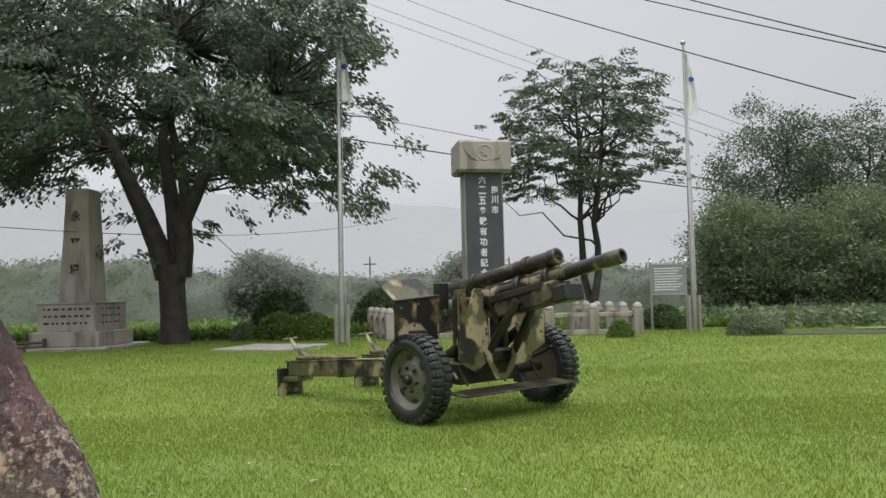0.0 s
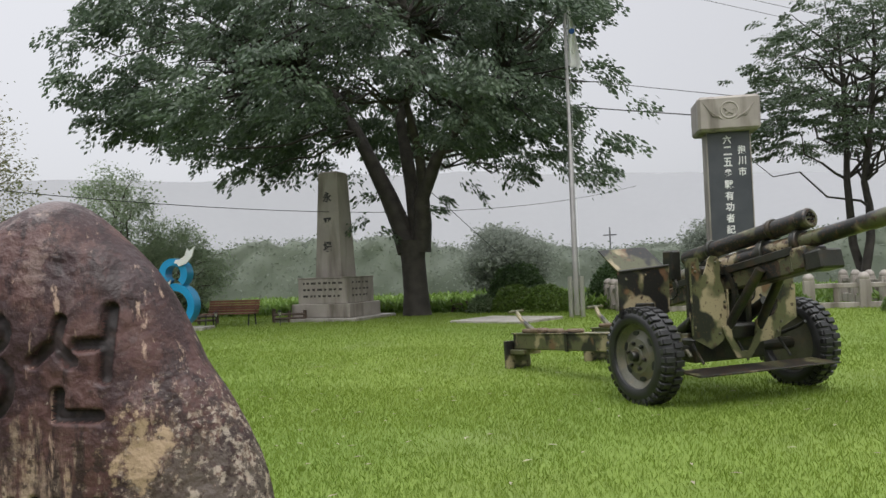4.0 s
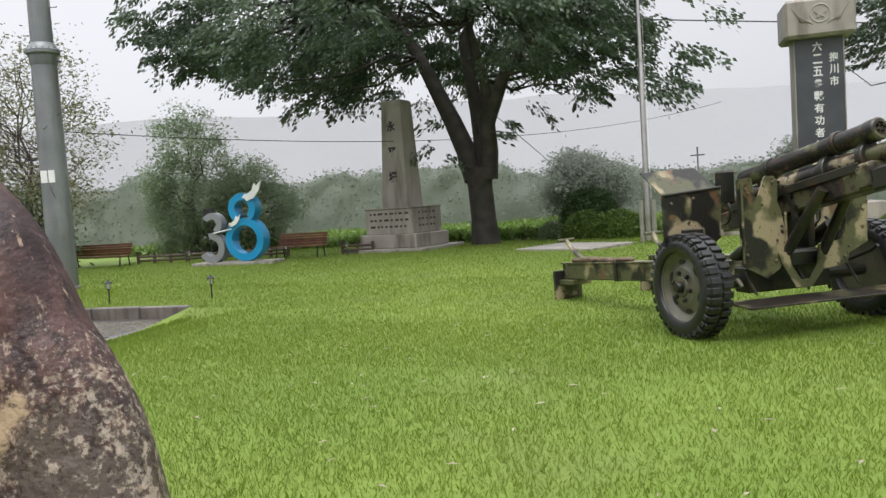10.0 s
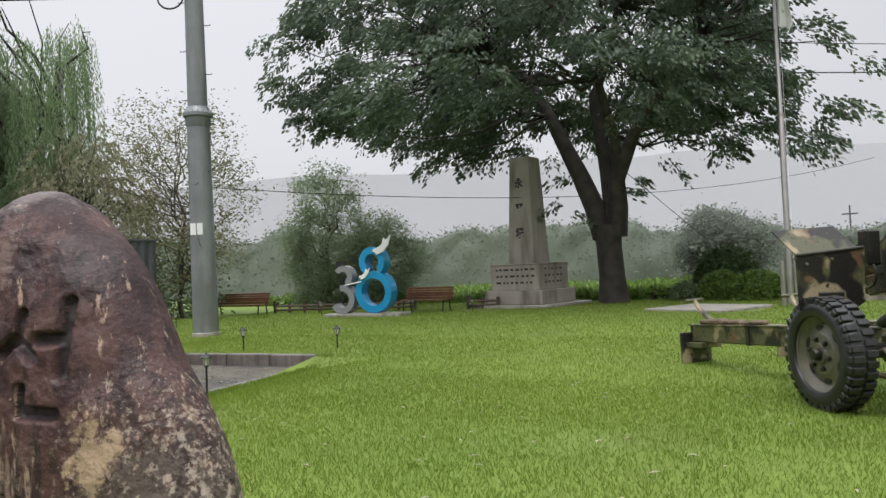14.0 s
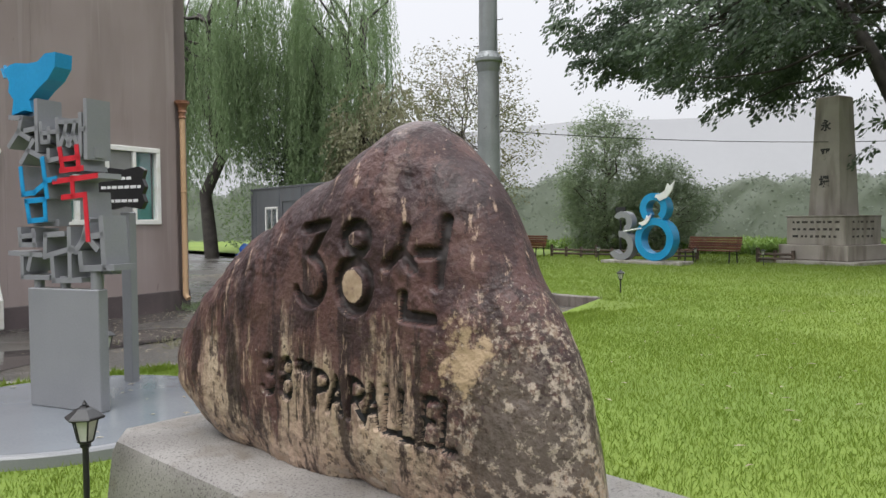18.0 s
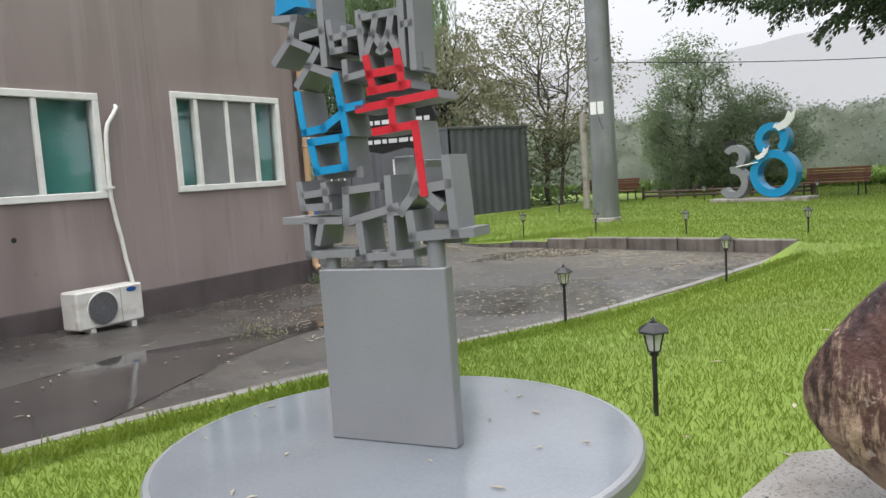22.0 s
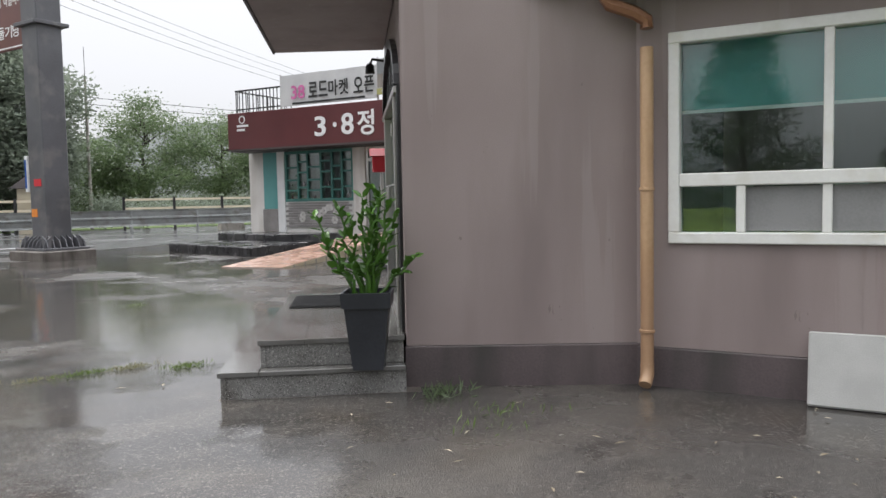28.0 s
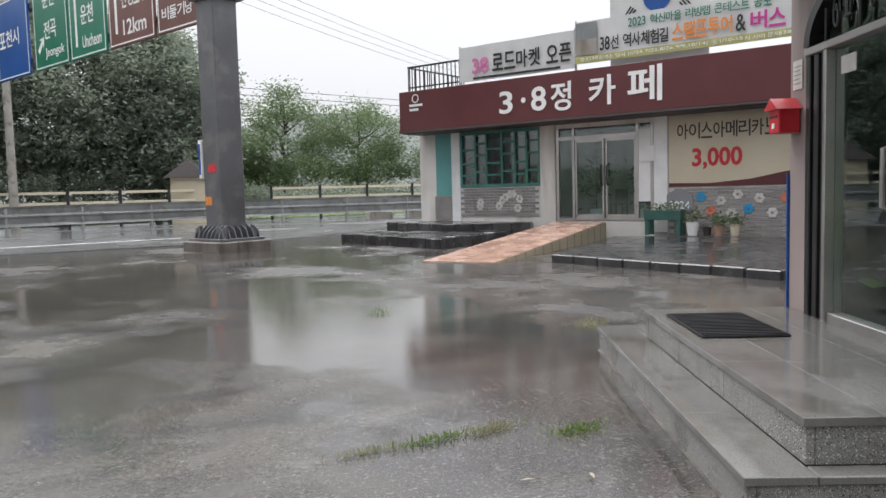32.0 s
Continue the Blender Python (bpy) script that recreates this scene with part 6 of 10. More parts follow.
    phi = np.linspace(1, 0, back + 1)[1:]
    Xb = cx + np.outer(phi, np.cos(th) * R)
    Zb = cz + np.outer(phi, np.sin(th) * R)
    ym_b = 0.12 + 0.2 * np.clip((Xb + 1.3) / 1.3, 0, 1) - 0.07 * np.clip(Xb / 0.8, 0, 1)
    Yb = ym_b + (0.40 - 0.14 * np.clip(Xb / 0.8, 0, 1)) * np.sqrt(np.clip(1 - np.repeat(phi[:, None], n, 1) ** 2.6, 0, 1))
    V = np.concatenate([np.stack([X, Y, Z], -1).reshape(-1, 3), np.stack([Xb, Yb, Zb], -1).reshape(-1, 3), [[cx, float(Y[0].mean()), cz]]])
    f = []
    for i in range(rings + back - 1):
        a = i * n
        f += [(a + k, a + (k + 1) % n, a + n + (k + 1) % n, a + n + k) for k in range(n)]
    c = len(V) - 1
    f += [(c, (k + 1) % n, k) for k in range(n)]
    inside = ((db < 0.024) | (ds < 0.015)).reshape(-1)
    hole = (np.hypot((X - 0.05) / 0.055, (Z - 1.16) / 0.065) < 1).reshape(-1)
    ids = [(1 if all(inside[j] for j in q) else 2 if all(hole[j] for j in q) else 0) if len(q) == 4 and max(q) < rings * n else 0 for q in f]
    glyphs = [big[:2], big[2:4], big[4:]]
    for ch, x, z, hgt, wid in spots:
        glyphs.append([[(x + 0.018 + a * wid * 0.74 + b * 0.016, z + 0.012 + b * (hgt - 0.024)) for a, b in line] for line in font[ch]])
    cut = [k for k, v in enumerate(ids) if v == 1]
    mid = np.array([V[list(f[k])].mean(0) for k in cut])
    owner = np.argmin(np.stack([gap(mid[:, 0], mid[:, 2], lines) for lines in glyphs]), 0)
    keep = [k for k, v in enumerate(ids) if v != 1]
    me = bpy.data.meshes.new("boulder")
    me.from_pydata([tuple(p) for p in V], [], [f[k][::-1] for k in keep])
    me.materials.append(rock_surface())
    me.materials.append(surface("bare_cream_stone", (0.30, 0.21, 0.14), (0.40, 0.30, 0.21), 0.6, 0.0, 14.0, 60.0, 0.3, (0.16, 0.09, 0.07)))
    me.polygons.foreach_set("material_index", [1 if ids[k] == 2 else 0 for k in keep])
    me.polygons.foreach_set("use_smooth", [True] * len(keep))
    me.update()
    ob = new("boulder_monument", me)
    ob.matrix_basis = m
    black = surface("carved_black", (0.006, 0.005, 0.005), (0.014, 0.012, 0.011), 0.7, 0.0, 6.0, 80.0, 0.3)
    dusky = surface("carved_dark_brown", (0.010, 0.007, 0.007), (0.030, 0.018, 0.017), 0.6, 0.0, 9.0, 80.0, 0.4, (0.07, 0.045, 0.04))
    for gi in range(len(glyphs)):
        faces = [f[k][::-1] for k, o in zip(cut, owner) if o == gi]
        used = sorted({j for q in faces for j in q})
        at_ = {j: i for i, j in enumerate(used)}
        part("carved_letter", Geo().add([V[j] for j in used], [tuple(at_[j] for j in q) for q in faces]), dusky if gi < 3 else black, ob, "large dark carved character" if gi < 3 else "black painted carved letter", smooth=180)
    tagged(ob, "stained brown boulder carved with black lettering, on a plinth", "monument")


def rock_surface():
    """Dark purple-brown crust that washes out in pale streaks low down, over speckled stone."""
    m = surface("stained_boulder", (0.24, 0.175, 0.125), (0.43, 0.34, 0.25), 0.45, 0.0, 4.0, 55.0, 0.6, (0.34, 0.24, 0.16), rough2=0.7, dist=0.010)
    n, l = m.node_tree.nodes, m.node_tree.links
    b = n["Principled BSDF"]
    co = n.new("ShaderNodeTexCoord")
    col = b.inputs["Base Color"].links[0].from_socket
    sp = n.new("ShaderNodeSeparateXYZ")
    l.new(co.outputs["Object"], sp.inputs[0])
    zr = n.new("ShaderNodeMapRange")
    zr.inputs["From Min"].default_value, zr.inputs["From Max"].default_value = 0.35, 1.3
    zr.inputs["To Min"].default_value, zr.inputs["To Max"].default_value = -0.13, 0.22
    l.new(sp.outputs["Z"], zr.inputs["Value"])

    def layer(col, scale, stretch, detail, at, soft, paint, rise, strong=1.0):
        mp = n.new("ShaderNodeMapping")
        mp.inputs["Scale"].default_value = stretch
        mp.inputs["Location"].default_value = (scale * 0.7, 0.3 * scale, 0.1)
        l.new(co.outputs["Object"], mp.inputs[0])
        t = n.new("ShaderNodeTexNoise")
        t.inputs["Scale"].default_value, t.inputs["Detail"].default_value = scale, detail
        t.inputs["Roughness"].default_value = 0.7
        l.new(mp.outputs[0], t.inputs["Vector"])
        s = n.new("ShaderNodeMath")
        s.operation = "MULTIPLY_ADD"
        l.new(zr.outputs[0], s.inputs[0])
        s.inputs[1].default_value = rise
        l.new(t.outputs["Fac"], s.inputs[2])
        r = n.new("ShaderNodeMapRange")
        r.inputs["From Min"].default_value, r.inputs["From Max"].default_value = at, at + soft
        r.inputs["To Max"].default_value = strong
        l.new(s.outputs[0], r.inputs["Value"])
        x = n.new("ShaderNodeMix")
        x.data_type = "RGBA"
        x.inputs[7].default_value = (*paint, 1)
        l.new(r.outputs[0], x.inputs[0])
        l.new(col, x.inputs[6])
        return x.outputs[2]

    b.inputs["Specular IOR Level"].default_value = 0.35
    col = layer(col, 26.0, (1, 1, 1), 3.0, 0.53, 0.06, (0.085, 0.060, 0.045), 0.0)
    col = layer(col, 2.2, (2.6, 2.6, 0.42), 8.0, 0.46, 0.07, (0.078, 0.036, 0.034), 1.0, 0.95)
    col = layer(col, 3.6, (1.0, 1.0, 0.8), 8.0, 0.54, 0.08, (0.030, 0.016, 0.018), 0.4, 0.8)
    col = layer(col, 7.0, (1.6, 1.6, 0.3), 6.0, 0.63, 0.05, (0.012, 0.008, 0.008), -0.2, 0.9)
    col = layer(col, 13.0, (1.4, 1.4, 0.7), 6.0, 0.64, 0.05, (0.12, 0.085, 0.082), 0.2, 0.45)
    col = layer(col, 6.0, (2.2, 2.2, 0.35), 7.0, 0.595, 0.05, (0.36, 0.26, 0.18), -0.5, 0.9)
    col = layer(col, 16.0, (1, 1, 1), 4.0, 0.63, 0.03, (0.36, 0.31, 0.26), -0.5, 0.7)
    col = layer(col, 60.0, (1, 1, 1), 2.0, 0.64, 0.04, (0.17, 0.13, 0.115), 0.1, 0.3)
    col = layer(col, 4.2, (1.9, 1.9, 0.45), 10.0, 0.50, 0.10, (0.33, 0.235, 0.175), -0.6, 0.7)
    col = layer(col, 4.6, (2.0, 2.0, 0.36), 10.0, 0.515, 0.06, (0.022, 0.012, 0.012), -0.05, 0.85)
    col = layer(col, 8.0, (2.4, 2.4, 0.4), 8.0, 0.56, 0.06, (0.42, 0.30, 0.225), -0.2, 0.8)
    # bare cream patch beside the carved name, and the washed crown
    for (px, pz), (rx, rz), paint, edge, grain in (((0.72, 0.62), (0.46, 0.62), (0.28, 0.215, 0.16), 0.6, 30.0), ((0.80, 0.66), (0.40, 0.55), (0.42, 0.36, 0.30), 0.65, 60.0), ((0.72, 0.7), (0.5, 0.6), (0.034, 0.022, 0.020), 0.8, 24.0), ((0.57, 0.95), (0.15, 0.20), (0.40, 0.29, 0.185), 0.9, 12.0), ((0.08, 1.80), (0.30, 0.15), (0.17, 0.135, 0.13), 0.6, 14.0), ((0.2, 1.55), (0.07, 0.16), (0.22, 0.155, 0.135), 0.5, 30.0)):
        mp = n.new("ShaderNodeMapping")
        mp.inputs["Location"].default_value = (-px / rx, 0.0, -pz / rz)
        mp.inputs["Scale"].default_value = (1 / rx, 0.0, 1 / rz)
        l.new(co.outputs["Object"], mp.inputs[0])
        ln = n.new("ShaderNodeVectorMath")
        ln.operation = "LENGTH"
        l.new(mp.outputs[0], ln.inputs[0])
        t = n.new("ShaderNodeTexNoise")
        t.inputs["Scale"].default_value, t.inputs["Detail"].default_value, t.inputs["Roughness"].default_value = grain, 8.0, 0.68
        l.new(co.outputs["Object"], t.inputs["Vector"])
        s = n.new("ShaderNodeMath")
        s.operation = "MULTIPLY_ADD"
        l.new(t.outputs["Fac"], s.inputs[0])
        s.inputs[1].default_value = 3.6
        l.new(ln.outputs["Value"], s.inputs[2])
        r = n.new("ShaderNodeMapRange")
        r.inputs["From Min"].default_value, r.inputs["From Max"].default_value = 2.42, 2.15
        r.inputs["To Max"].default_value = edge
        l.new(s.outputs[0], r.inputs["Value"])
        x = n.new("ShaderNodeMix")
        x.data_type = "RGBA"
        x.inputs[7].default_value = (*paint, 1)
        l.new(r.outputs[0], x.inputs[0])
        l.new(col, x.inputs[6])
        col = x.outputs[2]
    l.new(col, b.inputs["Base Color"])
    return m


boulder()
plinth = thing("boulder_plinth", "rough pale granite plinth under the boulder", "plinth")
g = Geo()
pl = [(-5.0, 1.22), (-4.78, 1.10), (-3.6, 1.28), (-2.45, 1.5), (-2.3, 1.75), (-2.5, 2.6), (-3.6, 2.5), (-4.9, 2.15), (-5.1, 1.8)]
pn = len(pl)
cxp, cyp = sum(p[0] for p in pl) / pn, sum(p[1] for p in pl) / pn
lev = [(1.05, -0.25), (1.03, 0.1), (1.01, 0.32), (0.985, 0.375), (0.93, 0.385), (0.3, 0.39)]
vv = [(cxp + (x - cxp) * s + random.uniform(-0.01, 0.01), cyp + (y - cyp) * s + random.uniform(-0.01, 0.01), z) for s, z in lev for x, y in pl]
g.add(vv, [(i * pn + k, i * pn + (k + 1) % pn, (i + 1) * pn + (k + 1) % pn, (i + 1) * pn + k) for i in range(len(lev) - 1) for k in range(pn)] + [tuple(range((len(lev) - 1) * pn, len(lev) * pn))])
part("stone", g, M_SLAB, plinth, smooth=35)

# ---- letter sculpture on its disc ----
disc = thing("sculpture_disc", "round wet grey painted base disc", "base", pose(-6.86, 1.35, 0))
part("side_band", Geo().lathe([(1.165, -0.1), (1.175, 0.09), (1.165, 0.105), (1.14, 0.11)], 72), M_GREY, disc, "dull grey edge of the disc", smooth=30)
part("top_plate", Geo().lathe([(1.139, 0.10), (1.139, 0.111), (0.001, 0.112)], 72), M_DISC, disc, "wet shiny top plate", smooth=30)
sc = thing("letter_sculpture", "grey, blue and red steel letters stacked on a pedestal", "sculpture", facing((-7.11, 1.13), (0.873, 0.488)))
part("pillar", Geo().box(0.0, 0.68, 0.0, 0.085, 0.112, 0.955, 0.006), M_GREY, sc, "grey painted pedestal block")
for x in (0.06, 0.32):
    part("stud", Geo().cyl((x, 0.05, 0.95), (x, 0.05, 1.04), 0.035, n=14), M_GREY, sc, smooth=40)
part("stud", Geo().cyl((0.62, 0.05, 0.95), (0.62, 0.05, 1.10), 0.042, n=14), M_GREY, sc, smooth=40)
def stroke_letter(lines, w, mt, label=""):
    """One steel letter of flat bars, cut deep."""
    g = Geo()
    for line in lines:
        for (ax, az), (bx, bz) in zip(line, line[1:]):
            L = math.hypot(bx - ax, bz - az)
            seg = Geo().box(-w / 2, L + w / 2, 0.0, 0.2, -w / 2, w / 2)
            g.put(seg, pose(ax, 0, az) @ Matrix.Rotation(-math.atan2(bz - az, bx - ax), 4, "Y"))
    ob = part("letter", g, M_GREY, sc, label)
    if mt is not M_GREY:
        face = Geo()
        for line in lines:
            for (ax, az), (bx, bz) in zip(line, line[1:]):
                L = math.hypot(bx - ax, bz - az)
                face.put(Geo().box(-w / 2, L + w / 2, -0.008, -0.002, -w / 2, w / 2), pose(ax, 0, az) @ Matrix.Rotation(-math.atan2(bz - az, bx - ax), 4, "Y"))
        part("letter_face", face, mt, ob, label)


stroke_letter([[(-0.13, 2.17), (-0.02, 2.16), (-0.05, 2.07), (-0.15, 1.97)], [(-0.05, 2.06), (0.05, 2.01)], [(0.02, 2.07), (0.13, 2.08)], [(0.13, 2.27), (0.13, 1.93)], [(0.09, 1.99), (0.04, 1.93), (-0.03, 1.85)], [(0.04, 1.93), (0.18, 1.87)]], 0.034, M_GREY)
stroke_letter([[(0.17, 2.11), (0.18, 1.98), (0.25, 1.98), (0.25, 2.07)], [(0.18, 2.04), (0.34, 2.05)], [(0.33, 2.13), (0.34, 1.93)], [(0.24, 1.92), (0.24, 1.85), (0.33, 1.86)]], 0.03, M_GREY)
stroke_letter([[(0.35, 2.11), (0.52, 2.11)], [(0.42, 2.1), (0.4, 2.03), (0.36, 1.95)], [(0.4, 2.03), (0.45, 1.95)], [(0.5, 2.1), (0.48, 2.02), (0.43, 1.95)], [(0.48, 2.02), (0.52, 1.94)], [(0.55, 2.15), (0.545, 1.88)], [(0.56, 2.05), (0.59, 2.05)], [(0.60, 2.24), (0.595, 1.86)]], 0.032, M_GREY)
stroke_letter([[(-0.07, 1.37), (-0.06, 1.26), (0.09, 1.26)], [(0.07, 1.36), (0.08, 1.26)], [(-0.05, 1.32), (0.08, 1.33)], [(-0.17, 1.2), (0.14, 1.19)], [(0.04, 1.19), (0.01, 1.09)], [(-0.05, 1.17), (-0.05, 1.03), (0.2, 1.03)]], 0.034, M_GREY)
stroke_letter([[(0.36, 1.34), (0.19, 1.33), (0.18, 1.18), (0.45, 1.24)], [(0.42, 1.37), (0.42, 1.03)], [(0.43, 1.22), (0.49, 1.22)], [(0.25, 1.17), (0.26, 1.01), (0.51, 1.02)]], 0.036, M_GREY)
stroke_letter([[(0.6, 1.43), (0.55, 1.3), (0.48, 1.22)], [(0.57, 1.33), (0.67, 1.24)], [(0.62, 1.32), (0.72, 1.33)], [(0.72, 1.44), (0.74, 1.11)], [(0.52, 1.2), (0.53, 1.1), (0.81, 1.11)]], 0.042, M_GREY)
stroke_letter([[(-0.03, 1.80), (-0.01, 1.62), (0.10, 1.63), (0.19, 1.68)], [(0.19, 1.86), (0.225, 1.60)], [(0.21, 1.71), (0.31, 1.72)], [(0.02, 1.57), (0.20, 1.58), (0.205, 1.44), (0.045, 1.43), (0.02, 1.57)]], 0.036, M_BLUE, "blue painted face on grey steel")
stroke_letter([[(0.36, 1.92), (0.385, 1.78)], [(0.52, 1.93), (0.535, 1.78)], [(0.37, 1.85), (0.53, 1.86)], [(0.37, 1.775), (0.56, 1.785)], [(0.30, 1.70), (0.69, 1.73)], [(0.47, 1.72), (0.475, 1.60)], [(0.38, 1.59), (0.585, 1.605), (0.605, 1.30)]], 0.036, M_RED, "red painted face on grey steel")
part("letter_core", Geo().box(0.0, 0.26, 0.06, 0.14, 1.39, 1.44), M_GREY, sc)
part("letter_core", Geo().box(0.42, 0.62, 0.06, 0.14, 1.86, 1.93), M_GREY, sc)
part("letter_core", Geo().box(0.55, 0.75, 0.06, 0.14, 1.06, 1.12), M_GREY, sc)
bird = [(-0.22, 2.52), (-0.17, 2.43), (-0.18, 2.36), (-0.13, 2.3), (-0.15, 2.19), (-0.02, 2.22), (0.06, 2.20), (0.03, 2.29), (0.12, 2.36), (0.22, 2.42), (0.29, 2.5), (0.30, 2.6), (0.2, 2.6), (0.12, 2.55), (0.02, 2.545), (-0.1, 2.56), (-0.16, 2.55)]
part("bird", Geo().plate(bird[::-1], 0.03, 0.17), M_BLUE, sc, "blue steel bird with a sprig")
part("sprig", Geo().tube([(-0.2, 0.1, 2.53), (-0.32, 0.1, 2.52)], 0.008, 5).tube([(-0.27, 0.1, 2.5), (-0.3, 0.1, 2.57)], 0.012, 5).tube([(-0.3, 0.1, 2.48), (-0.33, 0.1, 2.55)], 0.012, 5), M_BLUE, sc)
ws = thing("wooden_signboard", "black wavy board with white text on a grey post", "signboard", facing((-7.5, 1.92), (0.873, 0.488)))
part("post", Geo().box(-0.05, 0.05, -0.02, 0.06, 0.0, 1.5, 0.008), M_GREY, ws)
edge = [(-0.24, 1.55), (-0.1, 1.52), (0.05, 1.545), (0.22, 1.52), (0.26, 1.58), (0.235, 1.64), (0.265, 1.7), (0.235, 1.76), (0.26, 1.83), (0.2, 1.86), (0.05, 1.84), (-0.1, 1.86), (-0.24, 1.84)]
part("board", Geo().plate(edge, -0.06, -0.022), M_BLACK, ws, "black charred board")
for z, a, b in ((1.77, -0.16, 0.12), (1.70, -0.2, 0.2), (1.59, -0.2, 0.2)):
    x = a
    while x < b:
        w = random.uniform(0.02, 0.06)
        part("text_bar", Geo().box(x, min(x + w, b + 0.02), -0.064, -0.06, z - 0.012, z + 0.012), M_WHITE, ws)
        x += w + 0.014


# ---- garden lamps ----
def garden_lamp():
    t = thing("garden_lamp", "small black solar garden lamp with frosted panes", "garden lamp", None, "small garden lamps")
    part("stake", Geo().tube([(0, 0, -0.1), (0, 0, 0.29)], 0.014, 8), M_BLACK, t, smooth=50)
    part("collar", Geo().lathe([(0.018, 0.27), (0.024, 0.275), (0.024, 0.29), (0.036, 0.298), (0.036, 0.304)], 12), M_BLACK, t)
    part("glass", Geo().lathe([(0.032, 0.304), (0.055, 0.405)], 6), M_LAMPGLASS, t, "frosted lantern glass")
    for k in range(6):
        a = k * math.pi / 3
        part("rib", Geo().cyl((0.034 * math.cos(a), 0.034 * math.sin(a), 0.302), (0.058 * math.cos(a), 0.058 * math.sin(a), 0.407), 0.0045, n=4), M_BLACK, t)
    part("roof", Geo().lathe([(0.084, 0.402), (0.088, 0.408), (0.084, 0.414), (0.04, 0.445), (0.022, 0.452), (0.018, 0.46)], 6), M_BLACK, t, "black hexagonal lantern roof")
    part("finial", Geo().lathe([(0.006, 0.458), (0.012, 0.466), (0.007, 0.474), (0.002, 0.484)], 8), M_BLACK, t)
    return t


lamp = garden_lamp()
spots = [(-4.66, 0.96, 0.13), (-6.33, 2.64, 0.08), (-8.85, 4.48, 0.0), (-9.07, 7.35, 0.0), (-10.4, 11.6, 0.0), (-12.4, 11.1, 0.0), (-14.55, 11.05, 0.0), (-16.3, 10.65, 0.0), (-18.45, 10.4, 0.0), (-8.08, 1.87, 0.02), (-18.6, 20.4, 0.05), (-17.2, 20.3, 0.05), (-15.6, 21.6, 0.05), (-13.2, 21.5, 0.05), (-20.4, 15.8, 0.03)]
lamp.matrix_basis = pose(*spots[0])
for x, y, z in spots[1:]:
    copy_thing(lamp, pose(x, y, z, random.uniform(-3, 3), random.uniform(-3, 3), random.uniform(0, 60)))


# ---- the howitzer ----
def howitzer():
    f = Vector((0.63, -0.776, 0)).normalized()
    m = Matrix(((f.x, -f.y, 0, -0.77), (f.y, f.x, 0, 8.72), (0, 0, 1, 0.02), (0, 0, 0, 1)))
    t = thing("howitzer", "old field howitzer in worn camouflage paint on rubber tyres", "howitzer", m)
    rw, ww, tr = 0.515, 0.25, 1.08
    for s in (-1, 1):
        w = part("wheel", Geo().lathe([(0.001, -0.06), (0.335, -0.06), (0.345, 0.05), (0.34, 0.085), (0.325, 0.088), (0.305, 0.07), (0.27, 0.04), (0.205, 0.055), (0.18, 0.075), (0.10, 0.082), (0.09, 0.10), (0.001, 0.10)], 40, (0, 0, 0), "y"), M_RIM, t, "olive steel wheel disc", pose(0, s * tr, rw) @ (pose(0, 0, 0, 0, 0, 180) if s < 0 else pose(0, 0, 0)), 30)
        h = ww / 2
        prof = [(0.335, -h + 0.02), (0.345, -h - 0.005), (0.385, -h - 0.02), (0.445, -h - 0.008), (0.485, -h + 0.03), (0.497, 0.0), (0.485, h - 0.03), (0.445, h + 0.008), (0.385, h + 0.02), (0.345, h + 0.005), (0.335, h - 0.02), (0.32, 0.0)]
        tyre = part("tyre", Geo().lathe(prof, 56, (0, 0, 0), "y", close=True), M_TYRE, w, "wet black rubber tyre", None, 40)
        g = Geo()
        for k in range(34):
            a = 2 * math.pi * k / 34
            for side in (-1, 1):
                blk = Geo().box(-0.03, 0.03, 0.012, h - 0.012, 0.478, rw, 0.006)
                sh = Geo().box(-0.028, 0.028, h - 0.022, h + 0.006, 0.43, 0.497, 0.006)
                o = (0.5 if side > 0 else 0) * 2 * math.pi / 34
                mm = Matrix.Rotation(a + o, 4, "Y") @ Matrix.Diagonal((1, side, 1, 1))
                g.put(blk, mm).put(sh, mm)
        part("tread", g, M_TYRE, tyre)
        part("rim", Geo().lathe([(0.338, 0.06), (0.352, 0.105), (0.345, 0.115), (0.325, 0.095)], 40, (0, 0, 0), "y", close=True), M_RIM, w, "", None, 35)
        for k in range(6):
            a = k * math.pi / 3 + 0.2
            part("wheel_nut", Geo().lathe([(0.022, 0.075), (0.022, 0.11), (0.012, 0.116)], 6, (0.135 * math.cos(a), 0, 0.135 * math.sin(a)), "y"), M_GUNMETAL, w)
            # black oval disc painted as the shade of an uncut hole
            part("hand_hole", Geo().lathe([(0.03, 0.03), (0.03, 0.056)], 14, (0, 0, 0), "y"), M_BLACK, w, "", Matrix.Rotation(a + 0.5, 4, "Y") @ pose(0.24, 0, 0) @ Matrix.Diagonal((0.85, 1, 1.7, 1)))
        part("hub", Geo().lathe([(0.06, 0.07), (0.058, 0.14), (0.045, 0.16), (0.001, 0.163)], 16, (0, 0, 0), "y"), M_GUNMETAL, w, "dark grease hub", None, 40)
    part("axle", Geo().tube([(0, -tr + 0.1, rw), (0, tr - 0.1, rw)], 0.07, 12).box(-0.11, 0.11, -0.5, 0.5, rw - 0.12, rw + 0.14, 0.02), M_GUNMETAL, t, "dark steel axle")
    # barrel group, raised a little
    up = pose(-0.35, 0, 1.345, 0, -11.0, 0)
